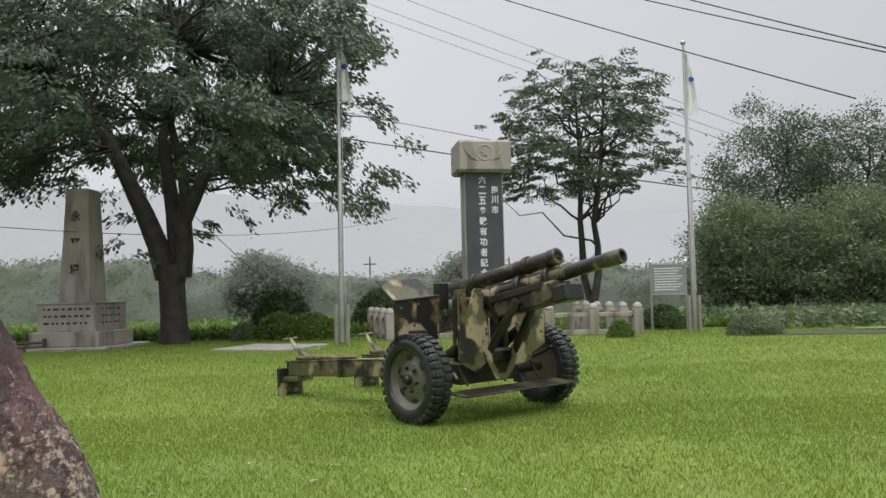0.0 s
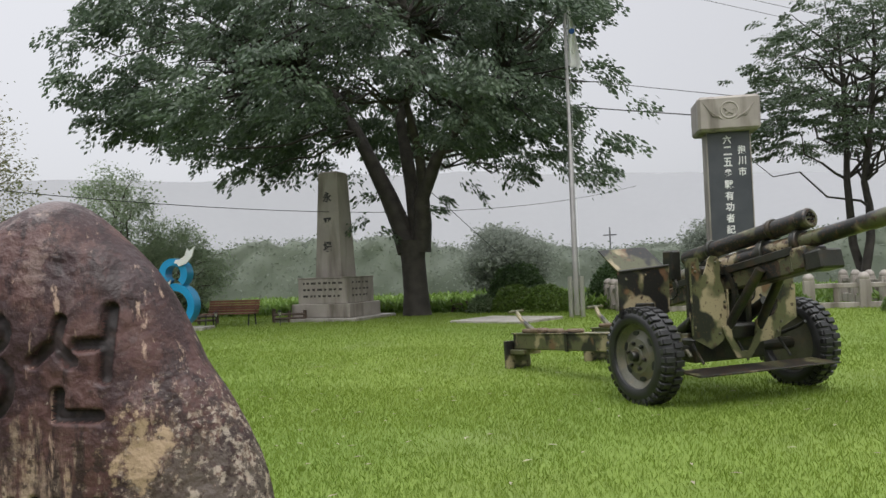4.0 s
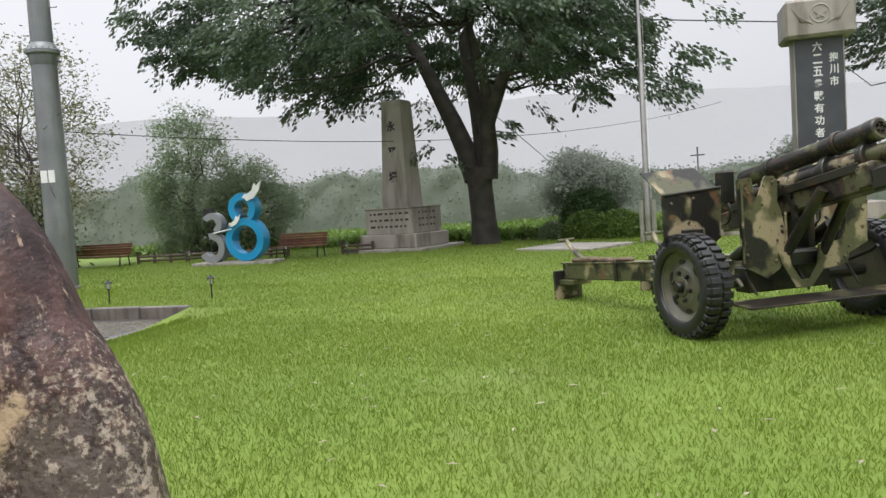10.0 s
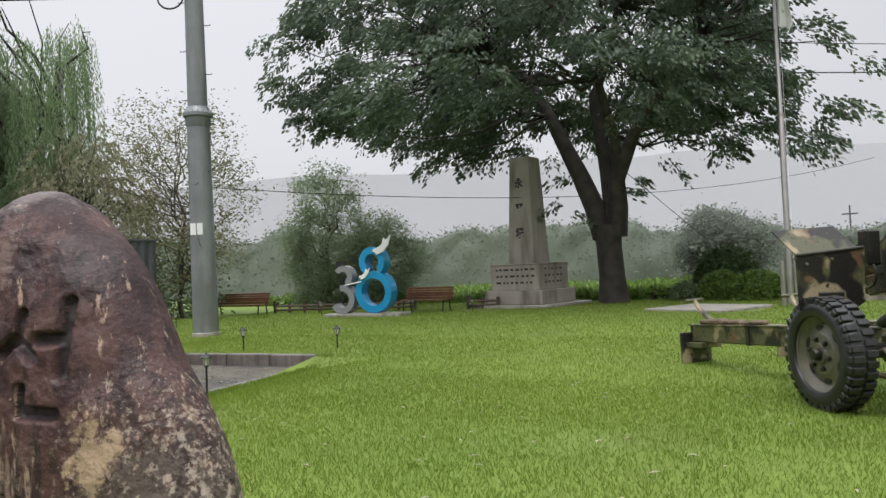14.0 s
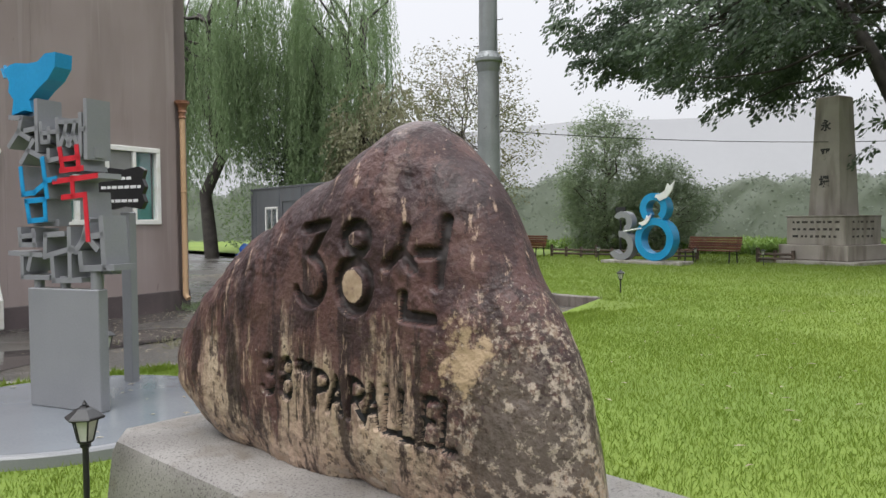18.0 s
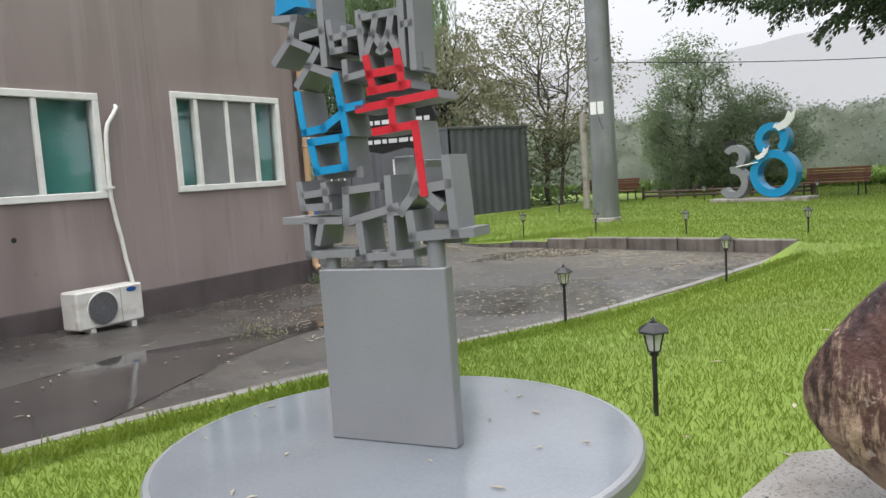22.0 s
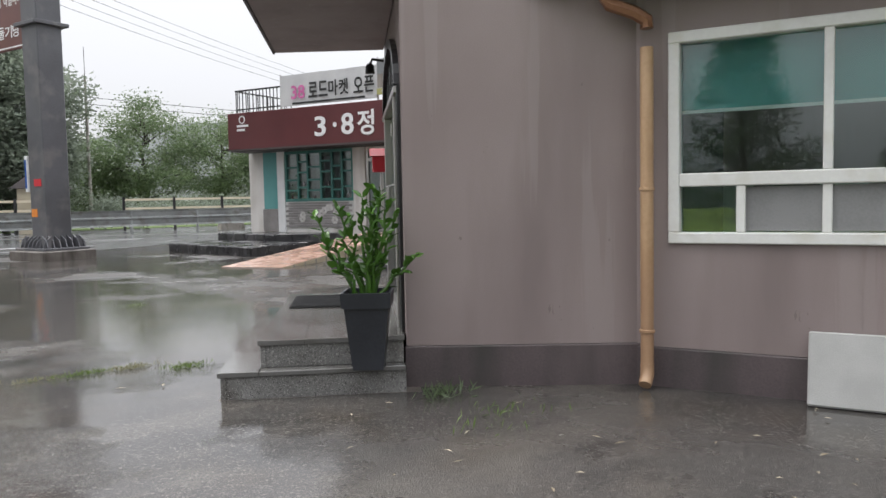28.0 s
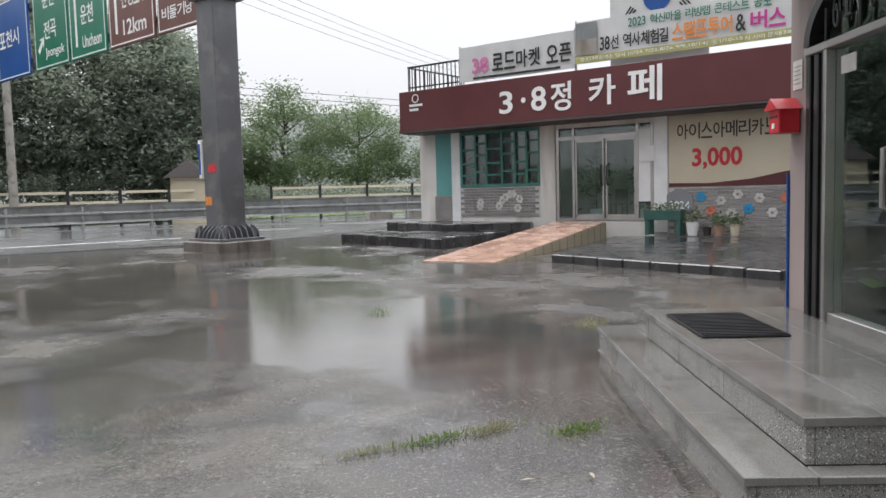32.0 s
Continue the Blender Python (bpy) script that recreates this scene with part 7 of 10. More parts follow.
    tube_p = [(0.001, -0.62), (0.11, -0.62), (0.115, -0.3), (0.10, -0.28), (0.098, 0.9), (0.088, 1.3), (0.078, 1.9), (0.074, 2.28), (0.082, 2.30), (0.082, 2.50), (0.076, 2.515), (0.055, 2.515), (0.053, 2.3), (0.001, 2.25)]
    part("barrel", Geo().lathe(tube_p, 28, (0, 0, 0), "x"), M_CAMO2, t, "camouflaged gun barrel", up, 40)
    part("breech", Geo().box(-0.82, -0.58, -0.15, 0.15, -0.16, 0.16, 0.02), M_GUNMETAL, t, "dark breech block", up)
    part("recuperator", Geo().lathe([(0.001, -0.15), (0.085, -0.15), (0.09, -0.1), (0.09, 1.55), (0.1, 1.56), (0.1, 1.66), (0.085, 1.675), (0.06, 1.675), (0.055, 1.65), (0.001, 1.65)], 24, (0, 0, 0.205), "x"), M_CAMO2, t, "upper recoil cylinder", up, 40)
    for a in (0, 1, 2, 3):
        part("cap_bolt", Geo().lathe([(0.012, 1.65), (0.012, 1.685)], 6, (0, 0.032 * math.cos(a * 1.57 + 0.8), 0.21 + 0.032 * math.sin(a * 1.57 + 0.8)), "x"), M_GUNMETAL, t, "", up)
    cr = part("cradle", Geo().box(-0.5, 1.62, -0.12, 0.12, -0.30, -0.09, 0.02).box(1.45, 1.66, -0.15, 0.15, -0.28, -0.06, 0.02), M_CAMO2, t, "long box cradle", up)
    for s in (-1, 1):
        part("slide_rail", Geo().box(-0.3, 1.5, s * 0.135 - 0.015, s * 0.135 + 0.015, -0.12, -0.04, 0.006), M_GUNMETAL, t, "", up)
    for x in (0.25, 1.05, 1.5):
        part("barrel_clamp", Geo().lathe([(0.125, -0.04), (0.135, -0.03), (0.135, 0.03), (0.125, 0.04)], 24, (x, 0, 0), "x").box(x - 0.035, x + 0.035, -0.05, 0.05, 0.08, 0.16, 0.01), M_GUNMETAL, t, "", up, 40)
    for x in (0.3, 1.2):
        part("recuperator_clamp", Geo().lathe([(0.10, -0.03), (0.108, -0.02), (0.108, 0.02), (0.10, 0.03)], 20, (x, 0, 0.21), "x"), M_GUNMETAL, t, "", up, 40)
    part("towing_lug", Geo().box(1.60, 1.82, -0.15, 0.15, -0.32, -0.13, 0.02), M_GUNMETAL, t, "dark end bracket", up)
    # top carriage and equilibrators
    part("top_carriage", Geo().box(-0.35, 0.25, -0.28, 0.28, 0.62, 0.80, 0.03).box(-0.28, 0.18, -0.27, -0.19, 0.78, 1.42, 0.02).box(-0.28, 0.18, 0.19, 0.27, 0.78, 1.42, 0.02), M_GUNMETAL, t, "dark steel cheeks")
    part("trunnion", Geo().cyl((-0.05, -0.33, 1.36), (-0.05, 0.33, 1.36), 0.07, n=16), M_GUNMETAL, t, "", None, 40)
    for s in (-1, 1):
        part("spring_tube", Geo().cyl((0.3, s * 0.22, 0.75), (0.75, s * 0.16, 1.38), 0.05, n=12), M_GUNMETAL, t, "", None, 40)
    # shields with the U-shaped gap for the barrel
    def sheet(name, label, poly, x, lean):
        g = Geo().plate(poly, -0.006, 0.006)
        return part(name, g, M_CAMO, t, label, pose(x, 0, 0) @ Matrix.Rotation(radians(-90), 4, "Z") @ Matrix.Rotation(radians(lean), 4, "X"))

    # plate x axis runs to the gun's right after the turn, so near side is +
    sheet("front_shield", "worn camouflaged front shield plate", [(0.20, 0.80), (0.32, 0.64), (0.46, 0.56), (0.72, 0.69), (0.75, 1.1), (0.77, 1.5), (0.745, 1.52), (0.60, 1.525), (0.585, 1.40), (0.57, 1.34), (0.54, 1.34), (0.50, 1.42), (0.47, 1.51), (0.44, 1.535), (0.35, 1.53), (0.31, 1.46), (0.32, 1.29), (0.28, 1.2)], 0.34, 0)
    sheet("front_shield", "worn camouflaged front shield plate", [(-0.73, 0.83), (-0.50, 0.73), (-0.48, 0.64), (-0.38, 0.62), (-0.12, 0.66), (-0.14, 0.84), (-0.40, 0.87), (-0.46, 0.95), (-0.47, 1.21), (-0.73, 1.20)], 0.34, 0)
    sheet("shield_bracket", "U-shaped lower bracket", [(-0.36, 0.62), (-0.17, 0.60), (-0.03, 0.44), (0.15, 0.45), (0.31, 0.70), (0.34, 0.79), (0.22, 0.80), (0.20, 0.67), (0.10, 0.52), (-0.01, 0.52), (-0.10, 0.66), (-0.14, 0.72), (-0.36, 0.70)], 0.36, 0)
    for y, z0, z1 in ((-0.72, 0.72, 1.48), (-0.24, 0.84, 1.18)):
        part("shield_rib", Geo().box(0.348, 0.362, y - 0.012, y + 0.012, z0, z1, 0.003), M_CAMO, t)
    for y in (-0.55, 0.55):
        part("shield_stay", Geo().cyl((0.33, y, 1.1), (-0.05, y * 0.8, 0.8), 0.022, n=8), M_GUNMETAL, t, "", None, 40)
    sheet("side_shield", "rust-spotted camouflaged side shield", [(0.59, 0.95), (0.78, 0.84), (1.24, 0.90), (1.25, 1.40), (0.57, 1.46)], -0.16, 0)
    sheet("side_shield", "rust-spotted camouflaged side shield", [(-1.24, 0.90), (-0.78, 0.84), (-0.59, 0.95), (-0.57, 1.46), (-1.25, 1.40)], -0.16, 0)
    for s in (1, -1):
        lo_ = [(-0.325, 0.0), (0.325, 0.0), (0.43, 0.3), (-0.2, 0.3)]
        g = Geo().plate(lo_ if s > 0 else [(-x, z) for x, z in lo_][::-1], -0.006, 0.006)
        part("shield_flap", g, M_CAMO, t, "folded-back top flap", pose(-0.17, -s * 0.92, 1.42) @ Matrix.Rotation(radians(-90), 4, "Z") @ Matrix.Rotation(radians(38), 4, "X") @ Matrix.Rotation(radians(s * 3), 4, "Y"))
        part("flap_hinge", Geo().tube([(-0.15, -s * 0.58, 1.455), (-0.15, -s * 1.24, 1.405)], 0.015, 8), M_GUNMETAL, t)
        part("shield_brace", Geo().cyl((-0.17, -s * 0.75, 1.1), (-0.5, -s * 0.5, 0.75), 0.02, n=8), M_GUNMETAL, t, "", None, 40)
        part("ammunition_bracket", Geo().box(-0.13, -0.09, -s * 0.95 - 0.12, -s * 0.95 + 0.12, 1.0, 1.06, 0.01), M_GUNMETAL, t)
    for y, z in ((-0.68, 0.8), (-0.68, 1.42), (-0.38, 1.47), (-0.36, 0.72), (-0.28, 1.05), (0.5, 0.8), (0.68, 1.15), (0.44, 0.70), (0.2, 0.70), (-1.15, 1.32), (-1.15, 1.0), (-0.65, 1.38), (-0.9, 1.36)):
        part("rivet", Geo().lathe([(0.016, 0.0), (0.013, 0.01), (0.001, 0.014)], 8, (0.35 if abs(y) < 0.7 else -0.15, y, z), "x"), M_RIM, t)
    part("foot_board", Geo().box(0.30, 0.66, -0.92, 0.98, 0.35, 0.37, 0.005), M_CAMO2, t, "rusty folding apron board", pose(0, 0, 0.02, 0, 3, 0))
    for y in (-0.6, 0.0, 0.6):
        part("apron_stay", Geo().tube([(0.36, y, 0.42), (0.2, y, 0.62)], 0.014, 6), M_GUNMETAL, t)
    part("crank_arm", Geo().tube([(0.12, -0.72, 0.5), (0.28, -0.74, 0.56), (0.33, -0.74, 0.5)], 0.022, 8), M_RIM, t, "", None, 40)
    part("hand_wheel", Geo().lathe([(0.13, -0.012), (0.142, 0), (0.13, 0.012), (0.118, 0)], 20, (-0.3, -0.45, 1.2), "y", close=True), M_GUNMETAL, t, "", None, 40)
    part("sight_box", Geo().box(-0.36, -0.2, -0.5, -0.36, 1.28, 1.62, 0.02), M_GUNMETAL, t)
    part("brake_lever", Geo().tube([(0.0, 0.8, 0.62), (0.24, 0.86, 0.72), (0.34, 0.86, 0.78)], 0.02, 8), M_GUNMETAL, t)
    part("elevating_arc", Geo().lathe([(0.33, -0.02), (0.38, -0.02), (0.38, 0.02), (0.33, 0.02)], 24, (0.0, -0.13, 1.1), "y", close=True), M_GUNMETAL, t, "dark toothed elevating gear", None, 40)
    for k in range(20):
        a = 2 * math.pi * k / 20
        part("gear_tooth", Geo().box(-0.018, 0.018, -0.15, -0.11, 0.375, 0.40), M_GUNMETAL, t, "", pose(0.0, 0, 1.1) @ Matrix.Rotation(a, 4, "Y"))
    for y in (-0.36, 0.36):
        part("recoil_buffer", Geo().cyl((-0.25, y, 0.72), (0.28, y, 1.02), 0.065, n=14), M_GUNMETAL, t, "", None, 40)
        part("hose", Geo().tube([(0.2, y, 1.1), (0.28, y * 1.25, 0.95), (0.24, y * 1.1, 0.78), (0.1, y, 0.66)], 0.014, 6), M_BLACK, t, "", None, 50)
        part("tie_rod", Geo().cyl((0.3, y * 0.9, 0.66), (0.33, y * 1.6, 1.25), 0.016, n=8), M_GUNMETAL, t, "", None, 40)
    part("hand_wheel", Geo().lathe([(0.11, -0.012), (0.122, 0), (0.11, 0.012), (0.098, 0)], 20, (-0.1, 0.48, 1.12), "y", close=True), M_GUNMETAL, t, "", None, 40)
    for k in range(3):
        part("wheel_spoke", Geo().cyl((-0.1, 0.48, 1.12), (-0.1 + 0.11 * math.cos(k * 2.1), 0.48, 1.12 + 0.11 * math.sin(k * 2.1)), 0.01, n=6), M_GUNMETAL, t)
    part("tool_chain", Geo().tube([(-3.1, -0.66, 0.575), (-2.8, -0.60, 0.60), (-2.5, -0.64, 0.595), (-2.1, -0.55, 0.62)], 0.022, 6), M_RUST, t, "rusty chain on the trail")
    # split trails
    for s, ang in ((-1, 6.3), (1, -6.3)):
        mm = pose(-0.1, s * 0.32, 0.60, 0, 0, ang) @ pose(0, 0, 0, 0, -3.0, 0)
        tl = part("trail", Geo().box(-3.45, 0.0, -0.09, 0.09, -0.13, 0.10, 0.015).box(-3.45, -0.1, -0.115, 0.115, 0.092, 0.108, 0.004), M_CAMO, t, "long box-section trail leg", mm)
        part("spade", Geo().box(-3.52, -3.46, -0.22, 0.22, -0.42, 0.0, 0.01).box(-3.5, -3.1, -0.16, 0.16, -0.20, -0.13, 0.01), M_CAMO, tl, "trail spade dug into the turf")
        part("trail_lever", Geo().tube([(-2.98, 0, 0.1), (-3.32, 0, 0.30), (-3.44, 0, 0.42)], [0.05, 0.032, 0.03], 8), M_CAMO, tl, "", None, 40)
        part("trail_grip", Geo().tube([(-3.45, -0.13, 0.42), (-3.45, 0.13, 0.43)], 0.024, 8), M_CAMO, tl)
        for x, ln, w in ((-3.2, 0.5, 0.10), (-2.6, 0.25, 0.08), (-2.95, 0.2, 0.13), (-2.2, 0.3, 0.06)):
            part("tool_clamp", Geo().box(x, x + ln, -w, w * 0.6, 0.106, 0.15 + w * 0.2, 0.02), M_RUST, tl, "rusty tool clamp")
        part("rammer_staff", Geo().cyl((-2.7, 0.13, 0.05), (-0.6, 0.13, 0.05), 0.022, n=8), M_CAMO, tl, "", None, 40)
        for x in (-2.2, -1.2, -0.4):
            part("trail_band", Geo().box(x, x + 0.06, -0.1, 0.1, -0.14, 0.114), M_GUNMETAL, tl)


howitzer()

# ---- stone obelisk ----
ob = thing("stone_obelisk", "weathered stone obelisk with three black characters on a stepped base", "obelisk", pose(-12.55, 24.4, 0, 0, 0, -6))
part("slab", Geo().box(-1.55, 1.55, -1.5, 1.5, -0.1, 0.13, 0.02), M_CONC, ob)
part("lower_base", Geo().box(-1.13, 1.13, -1.13, 1.13, 0.13, 0.60, 0.025), M_STONE, ob)
part("upper_base", Geo().box(-0.96, 0.96, -0.96, 0.96, 0.60, 1.46, 0.02), M_STONE, ob, "inscribed stone block")
part("base_cap", Geo().box(-0.985, 0.985, -0.985, 0.985, 1.46, 1.50, 0.01), M_STONE, ob)
g = Geo().add([(x * r, y * r, z) for r, z in ((0.51, 1.50), (0.37, 5.12), (0.32, 5.17)) for x, y in ((-1, -1), (1, -1), (1, 1), (-1, 1))], [(0, 1, 5, 4), (1, 2, 6, 5), (2, 3, 7, 6), (3, 0, 4, 7), (4, 5, 9, 8), (5, 6, 10, 9), (6, 7, 11, 10), (7, 4, 8, 11), (8, 9, 10, 11)])
part("shaft", g, M_STONE, ob, "tapering stone shaft")
for ch, z in (("永", 4.28), ("平", 3.38), ("堤", 2.55)):
    y = -(0.51 - 0.14 * (z - 1.5) / 3.62)
    me = fit_mesh(text_mesh("carved_character", ch, 1.0, 0.012, M_CABLE, 0.03), -0.17, 0.17, -0.18, 0.18)
    part("carved_character", me, None, ob, "black carved character", pose(-0.02, y - 0.004, z, -2.4, 0, 0))
for r, z in enumerate((1.3, 1.08, 0.86)):
    x = -0.75
    while x < 0.72:
        w = random.uniform(0.05, 0.2)
        part("inscription_bar", Geo().box(x, min(x + w, 0.78), -0.964, -0.958, z - 0.035, z + 0.035), M_BARK, ob)
        x += w + random.uniform(0.04, 0.1)
    x = -0.6
    while x < 0.5:
        w = random.uniform(0.05, 0.2)
        part("inscription_bar", Geo().box(0.958, 0.964, x, x + w, z - 0.03, z + 0.03), M_BARK, ob)
        x += w + random.uniform(0.08, 0.2)

# ---- war memorial column behind the gun ----
mon = thing("memorial_column", "tall dark slate memorial column with white characters and carved cap", "monument", pose(0.78, 28.3, 0, 0, 0, 7))
part("pedestal", Geo().box(-1.6, 1.6, -1.4, 1.4, -0.1, 0.75, 0.03).box(-1.15, 1.15, -0.95, 0.95, 0.75, 1.15, 0.02), M_STONE, mon)
part("shaft", Geo().box(-0.70, 0.70, -0.42, 0.42, 1.15, 6.1, 0.01), M_SLATE, mon, "dark slate shaft")
part("side_stone", Geo().box(-0.74, -0.705, -0.43, 0.43, 1.15, 6.1).box(0.705, 0.74, -0.43, 0.43, 1.15, 6.1), M_STONE, mon, "pale side stones")
part("cap", Geo().box(-1.03, 1.03, -0.8, 0.8, 6.02, 7.22, 0.09), M_STONE, mon, "carved stone cap")
star = [(0.2 * (1 if k % 2 else 0.42) * math.sin(k * math.pi / 5 + math.pi / 5 * 0), 6.72 - 0.2 * (1 if k % 2 else 0.42) * math.cos(k * math.pi / 5)) for k in range(10)]
part("star", Geo().plate(star, -0.835, -0.79), M_STONE, mon, "carved star")
part("star_ring", Geo().lathe([(0.25, -0.01), (0.28, -0.025), (0.31, -0.01), (0.28, 0.0)], 28, (0, -0.8, 6.72), "y", close=True), M_STONE, mon)
for s in (-1, 1):
    for k in range(4):
        part("wing_feather", Geo().tube([(s * (0.3 - 0.02 * k), -0.8, 6.5 - 0.03 * k), (s * (0.55 + 0.02 * k), -0.815, 6.52 + 0.05 * k), (s * (0.68 + 0.05 * k), -0.8, 6.7 + 0.09 * k)], [0.02, 0.03, 0.012], 6), M_STONE, mon)
for k, ch in enumerate("六二五參戰有功者記念碑"):
    me = fit_mesh(text_mesh("carved_character", ch, 1.0, 0.012, M_WHITE, 0.02), -0.14, 0.14, -0.15, 0.15)
    part("carved_character", me, None, mon, "", pose(-0.05, -0.427, 5.75 - k * 0.39))
for k, ch in enumerate("抱川市"):
    me = fit_mesh(text_mesh("carved_character", ch, 1.0, 0.012, M_WHITE, 0.02), -0.13, 0.13, -0.15, 0.15)
    part("carved_character", me, None, mon, "", pose(0.42, -0.427, 5.38 - k * 0.38))

# stone balustrade round the memorial
bal = thing("stone_balustrade", "pale granite balustrade with domed posts round the memorial", "balustrade", kind="structure")


def baluster_run(a, b, n, first=True):
    a, b = Vector((*a, 0)), Vector((*b, 0))
    d = b - a
    for i in range(n + 1):
        if i == 0 and not first:
            continue
        p = a + d * i / n
        post = part("post", Geo().box(-0.15, 0.15, -0.15, 0.15, -0.1, 0.86, 0.015), M_STONE, bal, "", facing((p.x, p.y), (d.x, d.y)))
        part("post_dome", Geo().lathe([(0.15, 0.86), (0.17, 0.90), (0.15, 0.98), (0.08, 1.06), (0.001, 1.08)], 12), M_STONE, post, "", None, 40)
    for i in range(n):
        p, L = a + d * i / n, d.length / n
        mm = facing((p.x, p.y), (d.x, d.y))
        part("rail", Geo().box(0.15, L - 0.15, -0.07, 0.07, 0.62, 0.76, 0.012), M_STONE, bal, "", mm)
        part("low_rail", Geo().box(0.15, L - 0.15, -0.09, 0.09, -0.1, 0.2, 0.012), M_STONE, bal, "", mm)
        part("mid_stone", Geo().box(L / 2 - 0.08, L / 2 + 0.08, -0.06, 0.06, 0.2, 0.62, 0.01), M_STONE, bal, "", mm)


baluster_run((-2.65, 24.5), (-4.3, 31.5), 6)
baluster_run((-2.65, 24.5), (0.3, 24.5), 2, False)
baluster_run((2.6, 24.5), (5.55, 24.5), 2)
baluster_run((5.55, 24.5), (4.9, 31.5), 5, False)

# ---- flagpoles ----
def flagpole(x, y, h, hang, label):
    t = thing("flagpole", label, "flagpole", pose(x, y, 0), "flagpoles")
    part("pole", Geo().tube([(0, 0, 0.1), (0, 0, h * 0.53), (0, 0, h * 0.535), (0, 0, h)], [0.085, 0.075, 0.058, 0.045], 12), M_STEEL, t, "", None, 40)
    part("joint_ring", Geo().lathe([(0.08, -0.04), (0.085, 0), (0.08, 0.04)], 12, (0, 0, h * 0.53)), M_STEEL, t)
    part("ball", Geo().lathe([(0.001, h - 0.02), (0.07, h + 0.02), (0.09, h + 0.08), (0.07, h + 0.14), (0.001, h + 0.18)], 12), M_STEEL, t, "", None, 50)
    for dx in (-0.17, 0.17):
        part("support", Geo().tube([(dx, 0, -0.1), (dx, 0, 1.25)], 0.07, 10), M_STEEL, t, "", None, 40)
    part("support_bolt", Geo().tube([(-0.2, 0, 1.1), (0.2, 0, 1.1)], 0.02, 6).tube([(-0.2, 0, 0.3), (0.2, 0, 0.3)], 0.02, 6), M_STEEL, t)
    g = Geo()
    n, mrow = 5, 12
    v = []
    for j in range(mrow + 1):
        for i in range(n + 1):
            w = (0.06 + 0.34 * (j / mrow) ** 0.8 * (1 if j < mrow else 0.6)) * i / n
            v.append((0.06 + w, 0.07 * math.sin(i * 1.7 + j * 0.3), h - 0.3 - hang * j / mrow - 0.2 * (i / n) * (j / mrow)))
    g.add(v, [(j * (n + 1) + i, j * (n + 1) + i + 1, (j + 1) * (n + 1) + i + 1, (j + 1) * (n + 1) + i) for j in range(mrow) for i in range(n)])
    fl = part("flag", g, M_WHITE, t, "limp wet white flag", None, 60)
    part("flag_print", Geo().lathe([(0.001, -0.02), (0.07, -0.015), (0.09, 0.0)], 12, (0.2, -0.085, h - 1.2), "y"), M_SIGNB, t)
    part("halyard", Geo().tube([(0.11, 0.03, 1.3), (0.09, 0.03, h - 0.3)], 0.006, 4), M_WHITE, t)
    return t


flagpole(-4.0, 22.6, 9.75, 1.9, "tall stainless flagpole with a limp white flag")
flagpole(7.45, 24.5, 9.7, 2.0, "tall stainless flagpole with a limp pale flag")

# ---- information board ----
ib = thing("information_board", "grey information board in a steel frame", "notice board", pose(7.25, 26.5, 0))
for x in (-0.63, 0.63):
    part("post", Geo().tube([(x, 0, -0.1), (x, 0, 2.42)], 0.045, 10), M_STEEL, ib, "", None, 40)
    part("post_knob", Geo().lathe([(0.05, 2.42), (0.06, 2.46), (0.03, 2.52), (0.001, 2.53)], 10, (x, 0, 0)), M_STEEL, ib)
part("board", Geo().box(-0.6, 0.6, -0.03, 0.03, 1.30, 2.34, 0.01), M_GREY, ib, "grey printed panel")
part("board_frame", Geo().box(-0.62, 0.62, -0.04, 0.04, 1.26, 1.31).box(-0.62, 0.62, -0.04, 0.04, 2.33, 2.38), M_STEEL, ib)
for k in range(9):
    part("text_bar", Geo().box(-0.5, 0.5 - 0.1 * (k % 3), -0.034, -0.03, 2.2 - k * 0.095, 2.225 - k * 0.095), M_WHITE, ib)


# ---- bushes ----
def bush(label, x, y, r, h, mats, seed, size=0.07, n=5200, group=""):
    n *= 2
    rng = np.random.default_rng(seed)
    t = thing("bush", label, "bush", pose(x, y, 0), group)
    d = rng.normal(size=(n, 3))
    d /= np.linalg.norm(d, axis=1)[:, None]
    d[:, 2] = np.abs(d[:, 2]) * 1.0 - 0.12
    wob = np.array([noise.noise(Vector(q * 3.0 + seed)) for q in d]) * 0.10 + 1
    p = d * wob[:, None] * np.array([r, r, h]) * rng.uniform(0.86, 1.03, n)[:, None]
    p[:, 2] = np.maximum(p[:, 2], 0.02)
    part("foliage", leaf_mesh("foliage", p, size, mats, rng, 0.55, -0.2), None, t)
    part("core", Geo().lathe([(r * 0.3, -0.05), (r * 0.7, h * 0.1), (r * 0.74, h * 0.35), (r * 0.55, h * 0.62), (r * 0.25, h * 0.76), (0.001, h * 0.78)], 18), L_HEDGE, t, "", None, 60)


bush("big round clipped dark bush behind the slab", -6.9, 28.6, 1.3, 2.0, L_HEDGE, 61, 0.10, 8000)
bush("lower lime-green clipped bush", -5.5, 26.4, 1.0, 1.05, L_LIME, 62, 0.09, 5200)
bush("lime-green clipped bush beside the big one", -6.7, 26.9, 0.9, 1.1, L_LIME, 69, 0.09, 4500)
bush("dark clipped bush behind the balustrade", -3.3, 29.6, 1.2, 1.95, L_HEDGE, 63, 0.10, 6000)
bush("small ball-shaped green bush on the lawn", 4.55, 22.9, 0.42, 0.62, L_LIME, 64, 0.06, 2600, "clipped bushes")
bush("small ball-shaped green bush on the lawn", 2.1, 22.9, 0.42, 0.6, L_LIME, 65, 0.06, 2600, "clipped bushes")
bush("wide low clipped green bush on the lawn", 8.55, 22.4, 0.85, 0.72, L_GREEN, 66, 0.07, 4200, "clipped bushes")
